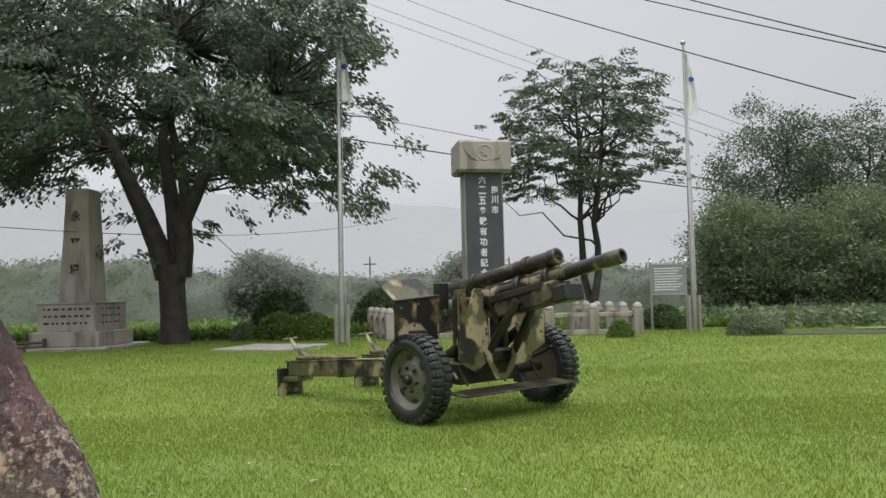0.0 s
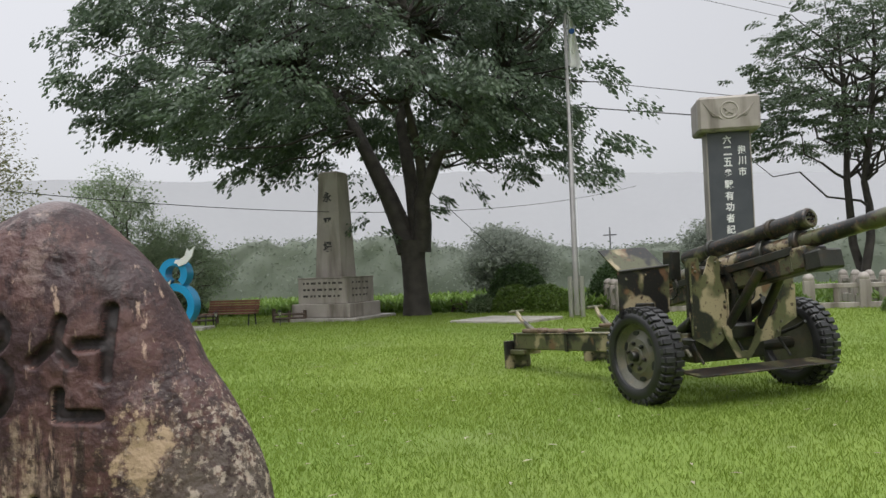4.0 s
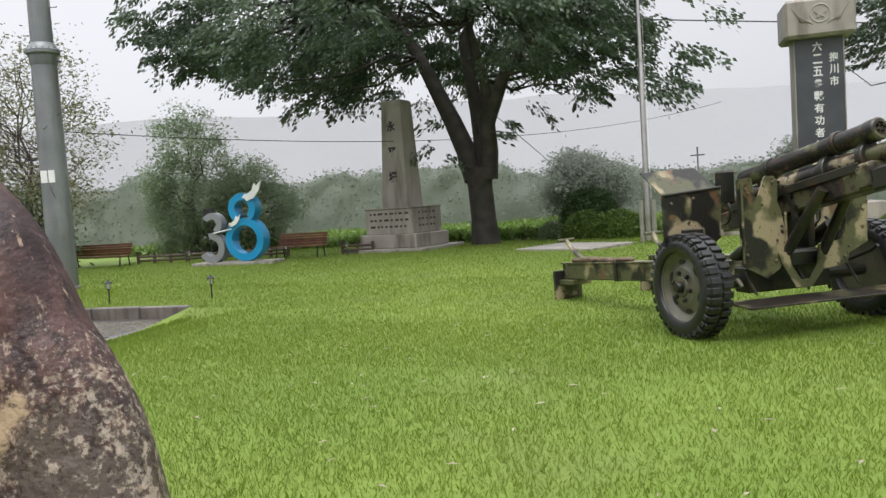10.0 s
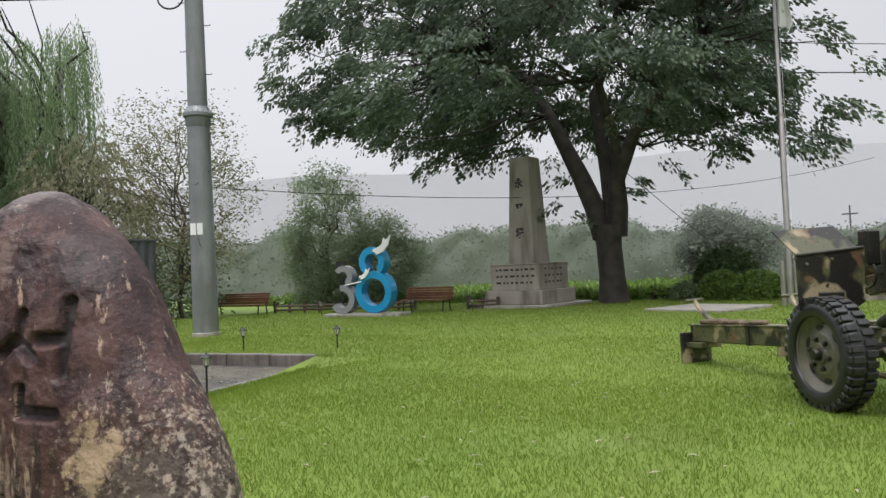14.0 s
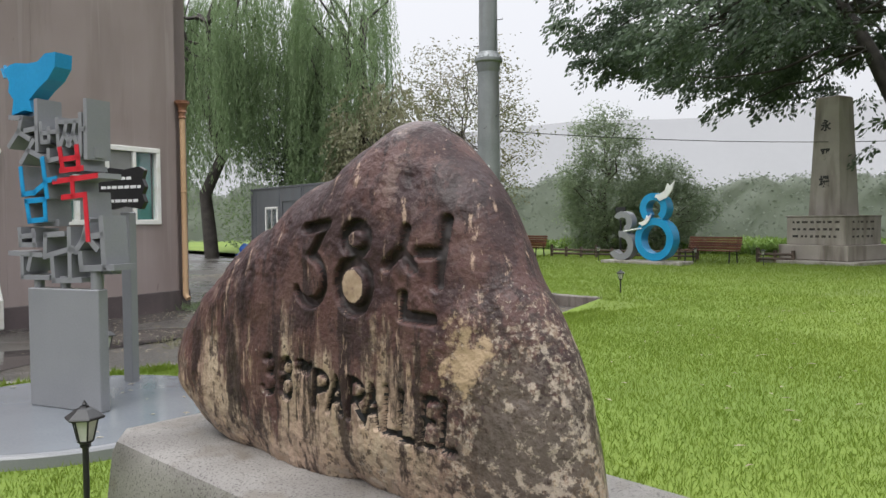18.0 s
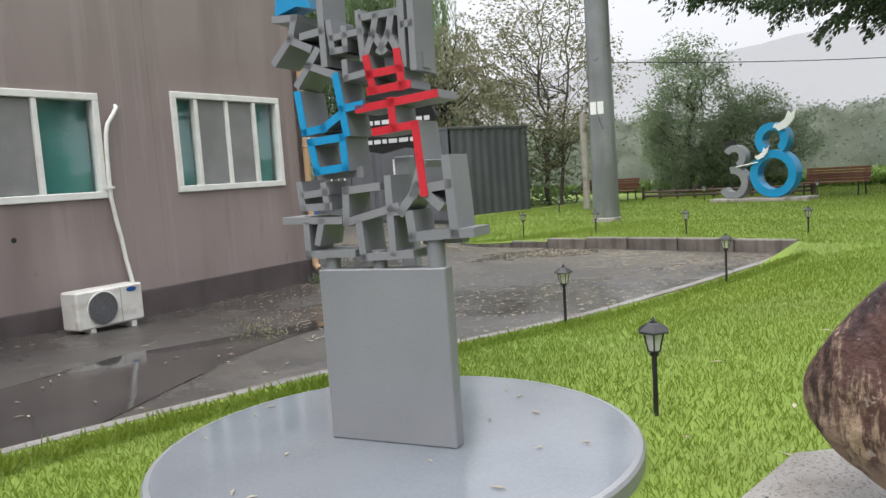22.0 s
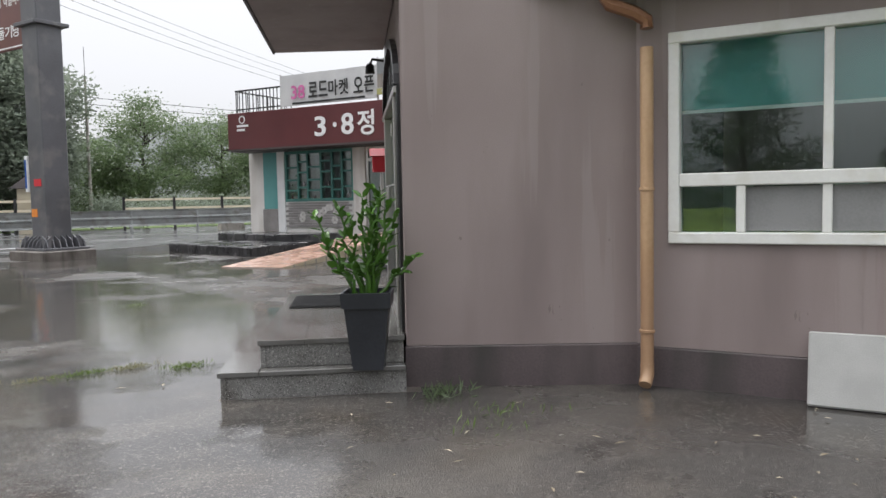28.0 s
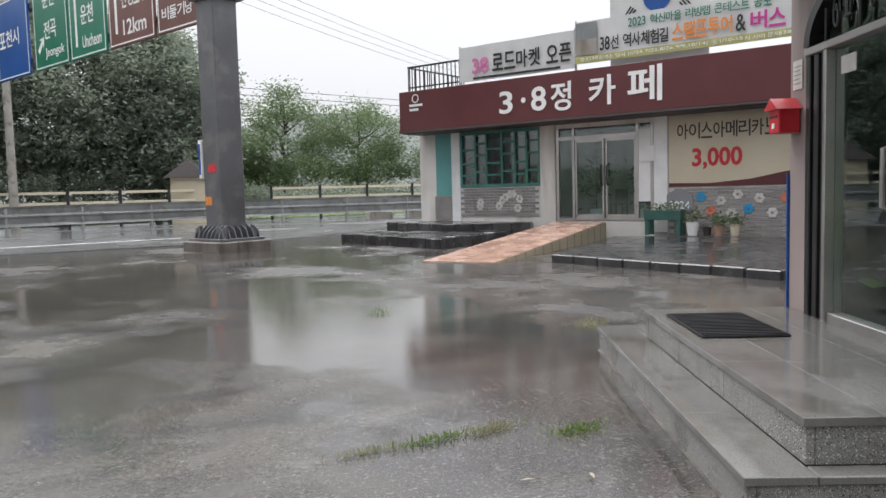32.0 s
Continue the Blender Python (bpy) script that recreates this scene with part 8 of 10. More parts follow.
bush("round dark bush under the information board", 7.2, 27.2, 0.9, 1.0, L_HEDGE, 67, 0.08, 4200)
bush("small green shrub beside the tree", -7.9, 26.8, 0.55, 0.75, L_GREEN, 68, 0.08, 1800)

# white slab on the lawn
sl = thing("stone_slab", "low pale concrete slab lying on the lawn", "slab", facing((-7.0, 22.2), (0.93, -0.36)))
part("slab", Geo().box(0.0, 2.5, -1.3, 0.9, -0.05, 0.11, 0.02), M_CONC, sl)
part("slab_base", Geo().box(0.1, 2.4, -1.2, 0.8, -0.1, -0.05), M_CONC, sl)

# ---- the painted figures 3 and 8 ----
fig = thing("figure_sculpture", "painted steel figures, grey three and blue eight, with white birds", "sculpture", facing((-16.0, 20.3), (1.0, 0.1)))
part("plate", Geo().box(-2.0, 0.9, -0.35, 0.5, -0.05, 0.11, 0.02), M_CONC, fig)


def ring(cx, cz, r0, r1, y0, y1, a0=0, a1=360, n=40):
    g = Geo()
    v, f = [], []
    for k in range(n + 1):
        a = math.radians(a0 + (a1 - a0) * k / n)
        for r, y in ((r0, y0), (r1, y0), (r1, y1), (r0, y1)):
            v.append((cx + r * math.cos(a), y, cz + r * math.sin(a)))
    for k in range(n):
        for j in range(4):
            f.append((4 * k + j, 4 * k + (j + 1) % 4, 4 * k + 4 + (j + 1) % 4, 4 * k + 4 + j))
    f += [(0, 1, 2, 3)[::-1], tuple(4 * n + j for j in range(4))]
    return g.add(v, f)


part("eight_loop", ring(-0.1, 0.80, 0.45, 0.68, -0.2, 0.2), M_BLUE, fig, "blue lower ring", None, 30)
part("eight_loop", ring(-0.12, 1.78, 0.26, 0.48, -0.2, 0.2, -50, 230), M_BLUE, fig, "blue upper ring", None, 30)
part("three_bowl", ring(-1.35, 0.58, 0.27, 0.48, -0.16, 0.16, -150, 100), M_GREY, fig, "grey lower bowl", None, 30)
part("three_bowl", ring(-1.28, 1.34, 0.16, 0.36, -0.16, 0.16, -70, 150), M_GREY, fig, "grey upper bowl", None, 30)
part("pole_arm", Geo().tube([(-1.2, -0.2, 1.05), (-0.5, -0.25, 1.15)], 0.02, 6), M_WHITE, fig)


def dove(cx, cz, s, flip=1):
    pts = [(0, 0), (0.35, 0.12), (0.62, 0.42), (0.75, 0.85), (0.5, 0.62), (0.4, 0.75), (0.28, 0.45), (0.05, 0.3), (-0.15, 0.28), (-0.22, 0.15), (-0.1, 0.12)]
    return Geo().plate([(cx + x * s * flip, cz + z * s) for x, z in (pts if flip > 0 else pts[::-1])], -0.26, -0.21)


part("white_bird", dove(0.12, 2.0, 0.72), M_WHITE, fig, "white steel bird")
part("white_bird", dove(-0.5, 1.22, 0.45), M_WHITE, fig, "white steel bird")
part("small_sign", Geo().box(-1.78, -1.4, 0.2, 0.23, 1.55, 1.85).box(-1.62, -1.57, 0.2, 0.24, 0.1, 1.55), M_BLACK, fig, "small black sign on a post")


# ---- benches ----
def bench(x, y, rz, length):
    t = thing("bench", "dark red-brown slatted park bench with iron legs", "bench", pose(x, y, 0, 0, 0, rz), "park benches")
    for k in range(5):
        part("seat_slat", Geo().box(0, length, -0.36 + k * 0.085, -0.29 + k * 0.085, 0.40, 0.43, 0.006), M_BENCH, t)
    for k in range(5):
        part("back_slat", Geo().box(0, length, 0.06 + k * 0.025, 0.09 + k * 0.025, 0.45 + k * 0.082, 0.52 + k * 0.082, 0.006), M_BENCH, t)
    for xx in (0.15, length - 0.15):
        part("leg", Geo().tube([(xx, -0.34, 0), (xx, -0.3, 0.4), (xx, 0.08, 0.4), (xx, 0.14, 0)], 0.025, 8).tube([(xx, 0.08, 0.4), (xx, 0.2, 0.84)], 0.022, 8), M_BLACK, t, "", None, 40)
    part("rear_rail", Geo().box(0, length, 0.2, 0.22, 0.6, 0.63), M_BLACK, t)


bench(-24.6, 21.0, 0, 2.8)
bench(-16.25, 22.1, 0, 1.9)

# low log fence behind the benches
fence = thing("log_fence", "low dark log fence at the edge of the lawn", "fence", kind="structure")
for (ax, ay), (bx, by) in (((-22.0, 21.6), (-16.4, 22.9)), ((-14.2, 22.9), (-13.2, 23.2)), ((-9.2, 27.4), (-7.0, 27.3))):
    L = math.hypot(bx - ax, by - ay)
    n = max(2, round(L / 0.62))
    mm = facing((ax, ay), (bx - ax, by - ay))
    for i in range(n + 1):
        hh = 0.42 if i % 3 else 0.5
        part("post", Geo().cyl((L * i / n, 0, -0.1), (L * i / n, 0, hh), 0.06, n=10), M_LOG, fence, "", mm, 40)
    for z in (0.16, 0.30):
        part("rail", Geo().cyl((0, -0.03, z), (L, -0.03, z), 0.04, n=8), M_LOG, fence, "", mm, 40)

# ---- steel pole and cables ----
pole = thing("utility_pole", "tall galvanised steel pole with flanged ring and step bolts", "utility pole", pose(-16.89, 13.97, 0, 0, 0, 27))
part("shaft", Geo().tube([(0, 0, -0.2), (0, 0, 5.7), (0, 0, 5.72), (0, 0, 14)], [0.33, 0.29, 0.255, 0.21], 16), M_POLE, pole, "", None, 40)
part("flange", Geo().lathe([(0.29, 5.45), (0.31, 5.5), (0.33, 5.7), (0.385, 5.74), (0.385, 5.82), (0.34, 5.86), (0.29, 5.98), (0.26, 6.0)], 16), M_POLE, pole, "ribbed flange ring", None, 30)
for k in range(16):
    a = k * math.pi / 8
    part("flange_bolt", Geo().lathe([(0.02, 5.82), (0.02, 5.87)], 6, (0.35 * math.cos(a), 0.35 * math.sin(a), 0)), M_POLE, pole)
for k in range(14):
    s = 1 if k % 2 else -1
    z = 4.9 + k * 0.65
    part("step_bolt", Geo().tube([(s * 0.2, 0, z), (s * 0.42, 0, z), (s * 0.42, 0, z + 0.03)], 0.012, 5), M_BLACK, pole)
for x in (-0.12, 0.06):
    part("number_plate", Geo().box(x - 0.075, x + 0.075, -0.31, -0.295, 2.62, 2.92, 0.004), M_WHITE, pole, "small white plate")
part("loose_wire", Geo().tube([(-0.3, -0.1, 4.1), (0.0, -0.33, 3.9), (0.31, -0.1, 4.3)], 0.008, 4).tube([(-0.28, -0.15, 3.6), (0.05, -0.33, 2.4), (0.3, -0.1, 1.6)], 0.008, 4), M_CABLE, pole)
part("cable_coil", Geo().tube([(-0.55 + 0.35 * math.cos(a), -0.2, 8.9 + 0.3 * math.sin(a)) for a in [math.pi * (1 + k / 10) for k in range(11)]], 0.025, 6), M_CABLE, pole, "", None, 50)
part("base_collar", Geo().lathe([(0.36, -0.1), (0.36, 0.06), (0.33, 0.08)], 16), M_CONC, pole)


def cable(a, b, sag, r, label="black overhead cable sagging between poles"):
    t = thing("overhead_cable", label, "cable", None, "overhead cables")
    a, b = Vector(a), Vector(b)
    n = 24
    part("wire", Geo().tube([a + (b - a) * (k / n) - Vector((0, 0, sag * 4 * (k / n) * (1 - k / n))) for k in range(n + 1)], r, 5), M_CABLE, t)


top_p = Vector((-16.9, 13.9, 9.0))
cable((-40, -6, 9.5), top_p, 0.5, 0.035)
cable((-16.9, 13.9, 3.9), (-3.0, 46, 6.2), 1.0, 0.012, "thin low wire crossing behind the tree")
cable((-9.5, 42.5, 22.8), (10.63, 19.96, 6.63), 0.2, 0.022)
cable((-2.5, 39.3, 20.4), (13.8, 11.8, 2.9 + 0.8), 0.15, 0.02)
cable((-0.4, 35.1, 18.8), (13.2, 10.7, 3.2), 0.15, 0.02)
for a, b in (((-25, 64.0, 36.2), (45, 50, 2.8)), ((-27.4, 63.7, 35.1), (45.6, 50.3, 2.1)), ((-28.4, 63.5, 34.3), (45.6, 50.6, 1.8))):
    cable(a, b, 0.3, 0.018, "thin far overhead cable")
cable((-25.0, 47.4, 14.9), (36.1, 37.5, 1.8 + 1.4), 0.5, 0.035)
cable((-30.9, 46.8, 18.6), (39, 37.8, 1.1 + 1.2), 0.6, 0.02)
cable((-6.2, 28.3, 0.9), (-9.6, 25.9, 4.6), 0.02, 0.012, "taut guy wire tied to the tree")
cable((-14, -10, 9.5), (6, -48, 13.5), 0.7, 0.03)
for k in range(4):
    cable((-45, -62, 11.5 - k * 0.4), (4, -34, 15.5 - k * 0.5), 0.8, 0.011)
for k in range(2):
    cable((-60, -70, 9.6 - k * 0.5), (30, -52, 10.2 - k * 0.5), 0.5, 0.022)


# ---- office containers ----
def container(x0, x1, y0, y1, label, zb=-0.15):
    t = thing("office_container", label, "container", pose(x0, y0, zb), "grey office containers")
    w, d, h = x1 - x0, y1 - y0, 3.0
    win, dor = (w - 3.3, w - 2.2, 1.2, 2.2), (w - 1.75, w - 0.5, 0.12, 2.45)
    part("front", pierced(w, h, 0.1, [win, dor], 0.08), M_CONT, t)
    n = 40
    v, f = [], []
    for k in range(n + 1):
        off = 0.0 if (k // 2) % 2 else 0.035
        v += [(w - off, d * k / n, 0.08), (w - off, d * k / n, h)]
    f = [(2 * k, 2 * k + 2, 2 * k + 3, 2 * k + 1) for k in range(n)]
    part("end_wall", Geo().add(v, f), M_CONT, t, "corrugated grey end wall")
    part("rear_wall", Geo().box(0, w - 0.06, d - 0.1, d, 0.08, h).box(0, 0.08, 0.1, d - 0.1, 0.08, h), M_CONT, t)
    part("roof", Geo().box(-0.02, w + 0.02, -0.03, d + 0.02, h, h + 0.08, 0.01), M_CONT, t)
    for x in (0, w - 0.12):
        part("corner_post", Geo().box(x, x + 0.12, -0.02, 0.08, 0.05, h, 0.01), M_CONT, t)
    for x in (0.3, w / 2, w - 0.5):
        part("footing", Geo().box(x, x + 0.3, 0.05, 0.35, -0.2, 0.09), M_CONC, t)
    part("sill_rail", Geo().box(0, w, -0.02, 0.06, 0.0, 0.1), M_BLACK, t)
    part("door", Geo().box(dor[0], dor[1], 0.03, 0.07, dor[2], dor[3], 0.01), M_CONT, t, "grey steel door")
    part("door_handle", Geo().tube([(dor[0] + 0.12, 0.03, 1.15), (dor[0] + 0.12, -0.03, 1.15), (dor[0] + 0.22, -0.03, 1.15)], 0.015, 6), M_STEEL, t)
    part("window_frame", Geo().box(win[0] - 0.04, win[1] + 0.04, -0.03, 0.06, win[2] - 0.05, win[2] + 0.05).box(win[0] - 0.04, win[1] + 0.04, -0.03, 0.06, win[3] - 0.05, win[3] + 0.05).box(win[0] - 0.04, win[0] + 0.05, -0.03, 0.06, win[2], win[3]).box(win[1] - 0.05, win[1] + 0.04, -0.03, 0.06, win[2], win[3]).box((win[0] + win[1]) / 2 - 0.03, (win[0] + win[1]) / 2 + 0.03, -0.03, 0.06, win[2], win[3]), M_PVC, t, "white window frame")
    for k in range(1, 8):
        x = win[0] + (win[1] - win[0]) * k / 8
        part("window_bar", Geo().box(x - 0.008, x + 0.008, -0.045, -0.03, win[2], win[3]), M_CONT, t)
    p = part("pane", Geo().box(win[0], win[1], 0.03, 0.036, win[2], win[3]), M_PANE, t)
    for x in (0.5, w - 2.0):
        part("rib", Geo().box(x, x + 0.03, -0.012, 0, 0.1, h), M_CONT, t)


container(-33.1, -28.26, 14.1, 17.5, "grey corrugated office container with a barred white window")
container(-28.22, -23.5, 14.1, 17.5, "grey corrugated office container with a barred white window")
tp = thing("blue_tarpaulin", "crumpled blue tarpaulin lying beside the containers", "tarpaulin")
g = Geo()
v = [(-33.2 - 1.1 * i / 8, 13.9 + 0.14 * math.sin(i * 2.1 + j) + 0.08 * j, -0.12 + 0.55 * math.sin(j / 6 * 2.2) + 0.1 * math.sin(i * 1.3)) for j in range(7) for i in range(9)]
g.add(v, [(j * 9 + i, j * 9 + i + 1, j * 9 + i + 10, j * 9 + i + 9) for j in range(6) for i in range(8)])
part("sheet", g, M_SIGNB, tp, "", None, 60)
cp = thing("concrete_post", "slim grey post behind the lawn", "post", pose(-20.6, 17.2, 0))
part("shaft", Geo().tube([(0, 0, -0.2), (0, 0, 3.0)], 0.11, 10), M_CONC, cp, "", None, 40)

# ---- by the building ----
ac = thing("air_conditioner", "aged white outdoor air-conditioner unit standing on wet asphalt", "air conditioner", facing(P_W3, D_W3))
part("casing", Geo().box(1.22, 2.06, -0.58, -0.28, -0.045, 0.385, 0.02), M_AC, ac)
FX, FZ = 1.53, 0.165
part("fan_ring", Geo().lathe([(0.185, -0.012), (0.195, -0.006), (0.195, 0.004), (0.185, 0.004)], 28, (FX, -0.58, FZ), "y", close=True), M_AC, ac)
# flat dark disc on the closed casing imitates the shaded opening
part("fan_recess", Geo().lathe([(0.001, -0.004), (0.184, -0.004), (0.184, 0.0)], 28, (FX, -0.58, FZ), "y"), M_GANTRY, ac, "dark disc for the shaded fan opening")
for k in range(6):
    r = 0.03 + k * 0.028
    part("fan_grille", Geo().lathe([(r, -0.012), (r + 0.003, -0.012), (r + 0.003, -0.006), (r, -0.006)], 24, (FX, -0.582, FZ), "y", close=True), M_GREY, ac)
for k in range(8):
    a = math.pi * k / 8
    part("grille_bar", Geo().tube([(FX - 0.183 * math.cos(a), -0.592, FZ - 0.183 * math.sin(a)), (FX + 0.183 * math.cos(a), -0.592, FZ + 0.183 * math.sin(a))], 0.002, 4), M_GREY, ac)
part("logo", Geo().lathe([(0.001, -0.004), (0.05, -0.003), (0.05, 0.0)], 20, (0, 0, 0), "y"), M_SIGNB, ac, "blue oval badge", pose(1.91, -0.581, 0.325) @ Matrix.Diagonal((1.3, 1, 0.55, 1)))
part("seam", Geo().box(1.765, 1.769, -0.583, -0.58, -0.03, 0.37), M_GREY, ac)
for x in (1.40, 1.92):
    part("foot", Geo().box(x - 0.035, x + 0.035, -0.57, -0.29, -0.18, -0.044, 0.01), M_AC, ac)
pipe = thing("refrigerant_pipe", "white wrapped pipe running down the wall to the air conditioner", "pipe", facing(P_W3, D_W3))
part("pipe", Geo().tube([(2.39, 0.04, 2.52), (2.35, -0.05, 2.48), (2.27, -0.07, 2.38), (2.20, -0.06, 2.28), (2.165, -0.06, 2.16), (2.15, -0.06, 2.0), (2.14, -0.06, 1.62), (2.14, -0.06, 1.40), (2.18, -0.06, 1.1), (2.215, -0.06, 0.93), (2.25, -0.06, 0.65), (2.29, -0.08, 0.36), (2.27, -0.14, 0.22), (2.18, -0.28, 0.14), (2.05, -0.36, 0.12)], 0.026, 8), M_PVC, pipe, "", None, 60)
part("clip", Geo().box(2.10, 2.18, -0.1, 0.0, 1.5, 1.53), M_PVC, pipe)
# black disc on uncut stucco, in place of a hole's shade
for z in (1.0,):
    part("wall_hole", Geo().lathe([(0.001, -0.004), (0.03, -0.004), (0.03, 0.0)], 10, (0.95, 0, z), "y"), M_BLACK, wall_3)
fb = thing("foam_board", "white polystyrene board leaning against the wall", "board", facing(P_W1, D_W1))
part("board", Geo().box(1.23, 1.78, -0.05, 0.0, 0.0, 0.52, 0.012), M_FOAM, fb, "", pose(0, -0.16, 0.0, -14, 0, 0))
M_STICK = surface("weathered_wood", (0.24, 0.19, 0.145), (0.36, 0.30, 0.24), 0.6, 0.0, 4.0, 60.0, 0.3, (0.15, 0.115, 0.09), streak=0.5)
stick = thing("wooden_stick", "weathered wooden slat leaning in the corner", "stick", pose(-11.66, -3.27, 0.0))
part("slat", Geo().box(-0.03, 0.03, -0.012, 0.012, -0.03, 0.95, 0.004), M_STICK, stick, "", pose(0, 0, 0, 10, 7, 75))
rb = thing("mailbox", "small red house-shaped mailbox on the entrance pier", "mailbox", m_d)
part("box", Geo().box(0.0, 0.19, -0.17, -0.005, 1.81, 2.0, 0.008), M_RED, rb)
part("roof", Geo().add([(-0.03, -0.2, 1.99), (0.22, -0.2, 1.99), (0.095, -0.2, 2.08), (-0.03, -0.002, 1.99), (0.22, -0.002, 1.99), (0.095, -0.002, 2.08)], [(0, 1, 2), (3, 5, 4), (0, 2, 5, 3), (1, 4, 5, 2), (0, 3, 4, 1)]), M_RED, rb, "red pitched roof")
# raised black bar gives the shade of a slot that isn't cut
part("slot", Geo().box(0.03, 0.16, -0.176, -0.17, 1.93, 1.945), M_BLACK, rb)
part("emblem", Geo().box(0.07, 0.12, -0.176, -0.17, 1.85, 1.89), M_WHITE, rb)
nt = thing("paper_notice", "small pale paper notice stuck on the entrance pier", "notice", m_d)
part("sheet", Geo().box(0.06, 0.22, -0.008, -0.002, 2.14, 2.36), M_CAFEW, nt)
for k in range(5):
    part("text_bar", Geo().box(0.08, 0.2 - 0.02 * (k % 2), -0.011, -0.008, 2.18 + k * 0.032, 2.188 + k * 0.032), M_GREY, nt)
nt2 = thing("paper_notice", "small white notice on the entrance glass", "notice", m_d)
part("sheet", Geo().box(0.78, 0.98, 0.012, 0.018, 2.16, 2.28), M_CAFEW, nt2)
bp = thing("blue_trim_strip", "thin blue strip along the pier", "trim", m_d, kind="structure")
part("strip", Geo().box(-0.02, -0.002, -0.02, 0.02, 0.42, 1.5), M_SIGNB, bp)


# ---- potted plant on the steps ----
def zz_stalk(rng, g, leaf_p, leaf_d, base, top):
    pts = bent(rng, base, top, 8, 0.05)
    g.tube(pts, [0.016 - 0.0012 * k for k in range(9)], 6)
    pts = [np.array(p) for p in pts]
    for k in range(2, 9):
        for sub in (0, 0.5):
            if k == 8 and sub:
                continue
            p = pts[k] * (1 - sub) + pts[min(k + 1, 8)] * sub
            d = pts[k] - pts[k - 1]
            d /= np.linalg.norm(d)
            side = np.cross(d, [0, 0, 1.0])
            side /= np.linalg.norm(side) + 1e-6
            sp = rng.normal(size=3) * 0.2
            for s in (-1, 1):
                leaf_p.append(p)
                leaf_d.append(side * s * 0.8 + d * 0.75 + sp)


def leaf_sheet(name, P, D, size, mats, rng, slim=0.45):
    g = Geo()
    for p, d in zip(P, D):
        d = np.asarray(d) / np.linalg.norm(d)
        s = np.cross(d, rng.normal(size=3) * 0.4 + np.array([0, 0, 1.0]))
        s /= np.linalg.norm(s)
        u = np.cross(s, d)
        k = size * rng.uniform(0.75, 1.2)
        q = [p, p + d * k * 0.35 + s * k * slim * 0.5 + u * k * 0.07, p + d * k * 0.75 + s * k * slim * 0.36 + u * k * 0.05, p + d * k - u * k * 0.05, p + d * k * 0.75 - s * k * slim * 0.36 + u * k * 0.05, p + d * k * 0.35 - s * k * slim * 0.5 + u * k * 0.07, p + d * k * 0.5]
        g.add(q, [(0, 1, 6), (1, 2, 6), (2, 3, 6), (3, 4, 6), (4, 5, 6), (5, 0, 6)])
    return part_mesh(name, g, mats)


def part_mesh(name, g, mats):
    return mesh_of(name, g, mats, 60.0)


def pot_plant():
    rng = np.random.default_rng(77)
    t = thing("potted_plant", "glossy green houseplant in a tall charcoal square pot", "potted plant", facing((-8.62, -7.12), (-0.77, 0.64), 0.215) @ Matrix.Diagonal((1.1, 1.1, 1.16, 1)))
    def sq(r, z):
        return [(-r, -r, z), (r, -r, z), (r, r, z), (-r, r, z)]
    lev = [(0.105, 0.0), (0.15, 0.41), (0.165, 0.41), (0.172, 0.51), (0.155, 0.51), (0.15, 0.46), (0.001, 0.455)]
    v = [p for r, z in lev for p in sq(r, z)]
    f = [(4 * i + k, 4 * i + (k + 1) % 4, 4 * i + 4 + (k + 1) % 4, 4 * i + 4 + k) for i in range(len(lev) - 1) for k in range(4)] + [(3, 2, 1, 0)]
    part("pot", Geo().add(v, f), M_POT, t, "tall charcoal plastic pot")
    part("earth", Geo().box(-0.148, 0.148, -0.148, 0.148, 0.44, 0.47), M_BARK, t)
    g, P, D = Geo(), [], []
    for k, (x, y, z) in enumerate(((-0.02, 0.0, 1.12), (0.1, 0.05, 1.15), (0.16, -0.08, 1.06), (-0.13, 0.06, 1.0), (-0.36, 0.05, 1.0), (-0.30, -0.1, 0.86), (0.05, -0.12, 1.02), (0.33, 0.0, 0.72), (0.02, 0.14, 0.98), (-0.18, -0.14, 1.06), (0.2, 0.1, 1.0), (0.06, 0.02, 1.17))):
        zz_stalk(rng, g, P, D, (x * 0.18, y * 0.18, 0.46), (x, y, z))
    part("stalk", g, L_ZZ, t, "pale green stalks", None, 60)
    part("leaves", leaf_sheet("leaves", P, D, 0.085, L_ZZ, rng), None, t)


pot_plant()

lp = thing("lobby_plant", "leafy plant in a white pot behind the entrance glass", "potted plant", m_d @ pose(1.15, 0.5, 0.40))
part("pot", Geo().lathe([(0.11, 0), (0.15, 0.06), (0.17, 0.28), (0.18, 0.3), (0.155, 0.3), (0.15, 0.27), (0.001, 0.26)], 18), M_WHITE, lp, "white glazed pot", None, 40)
lr = np.random.default_rng(77)
part("stem", Geo().tube([(0, 0, 0.25), (0.02, 0.03, 0.5), (0.0, 0.05, 0.8)], [0.02, 0.015, 0.008], 6), M_TWIG, lp, "", None, 50)
part("leaves", leaf_mesh("leaves", lr.normal(size=(160, 3)) * np.array([0.14, 0.12, 0.16]) + np.array([0, 0, 0.68]), 0.2, L_ZZ, lr, 0.35, 0.2), None, lp)

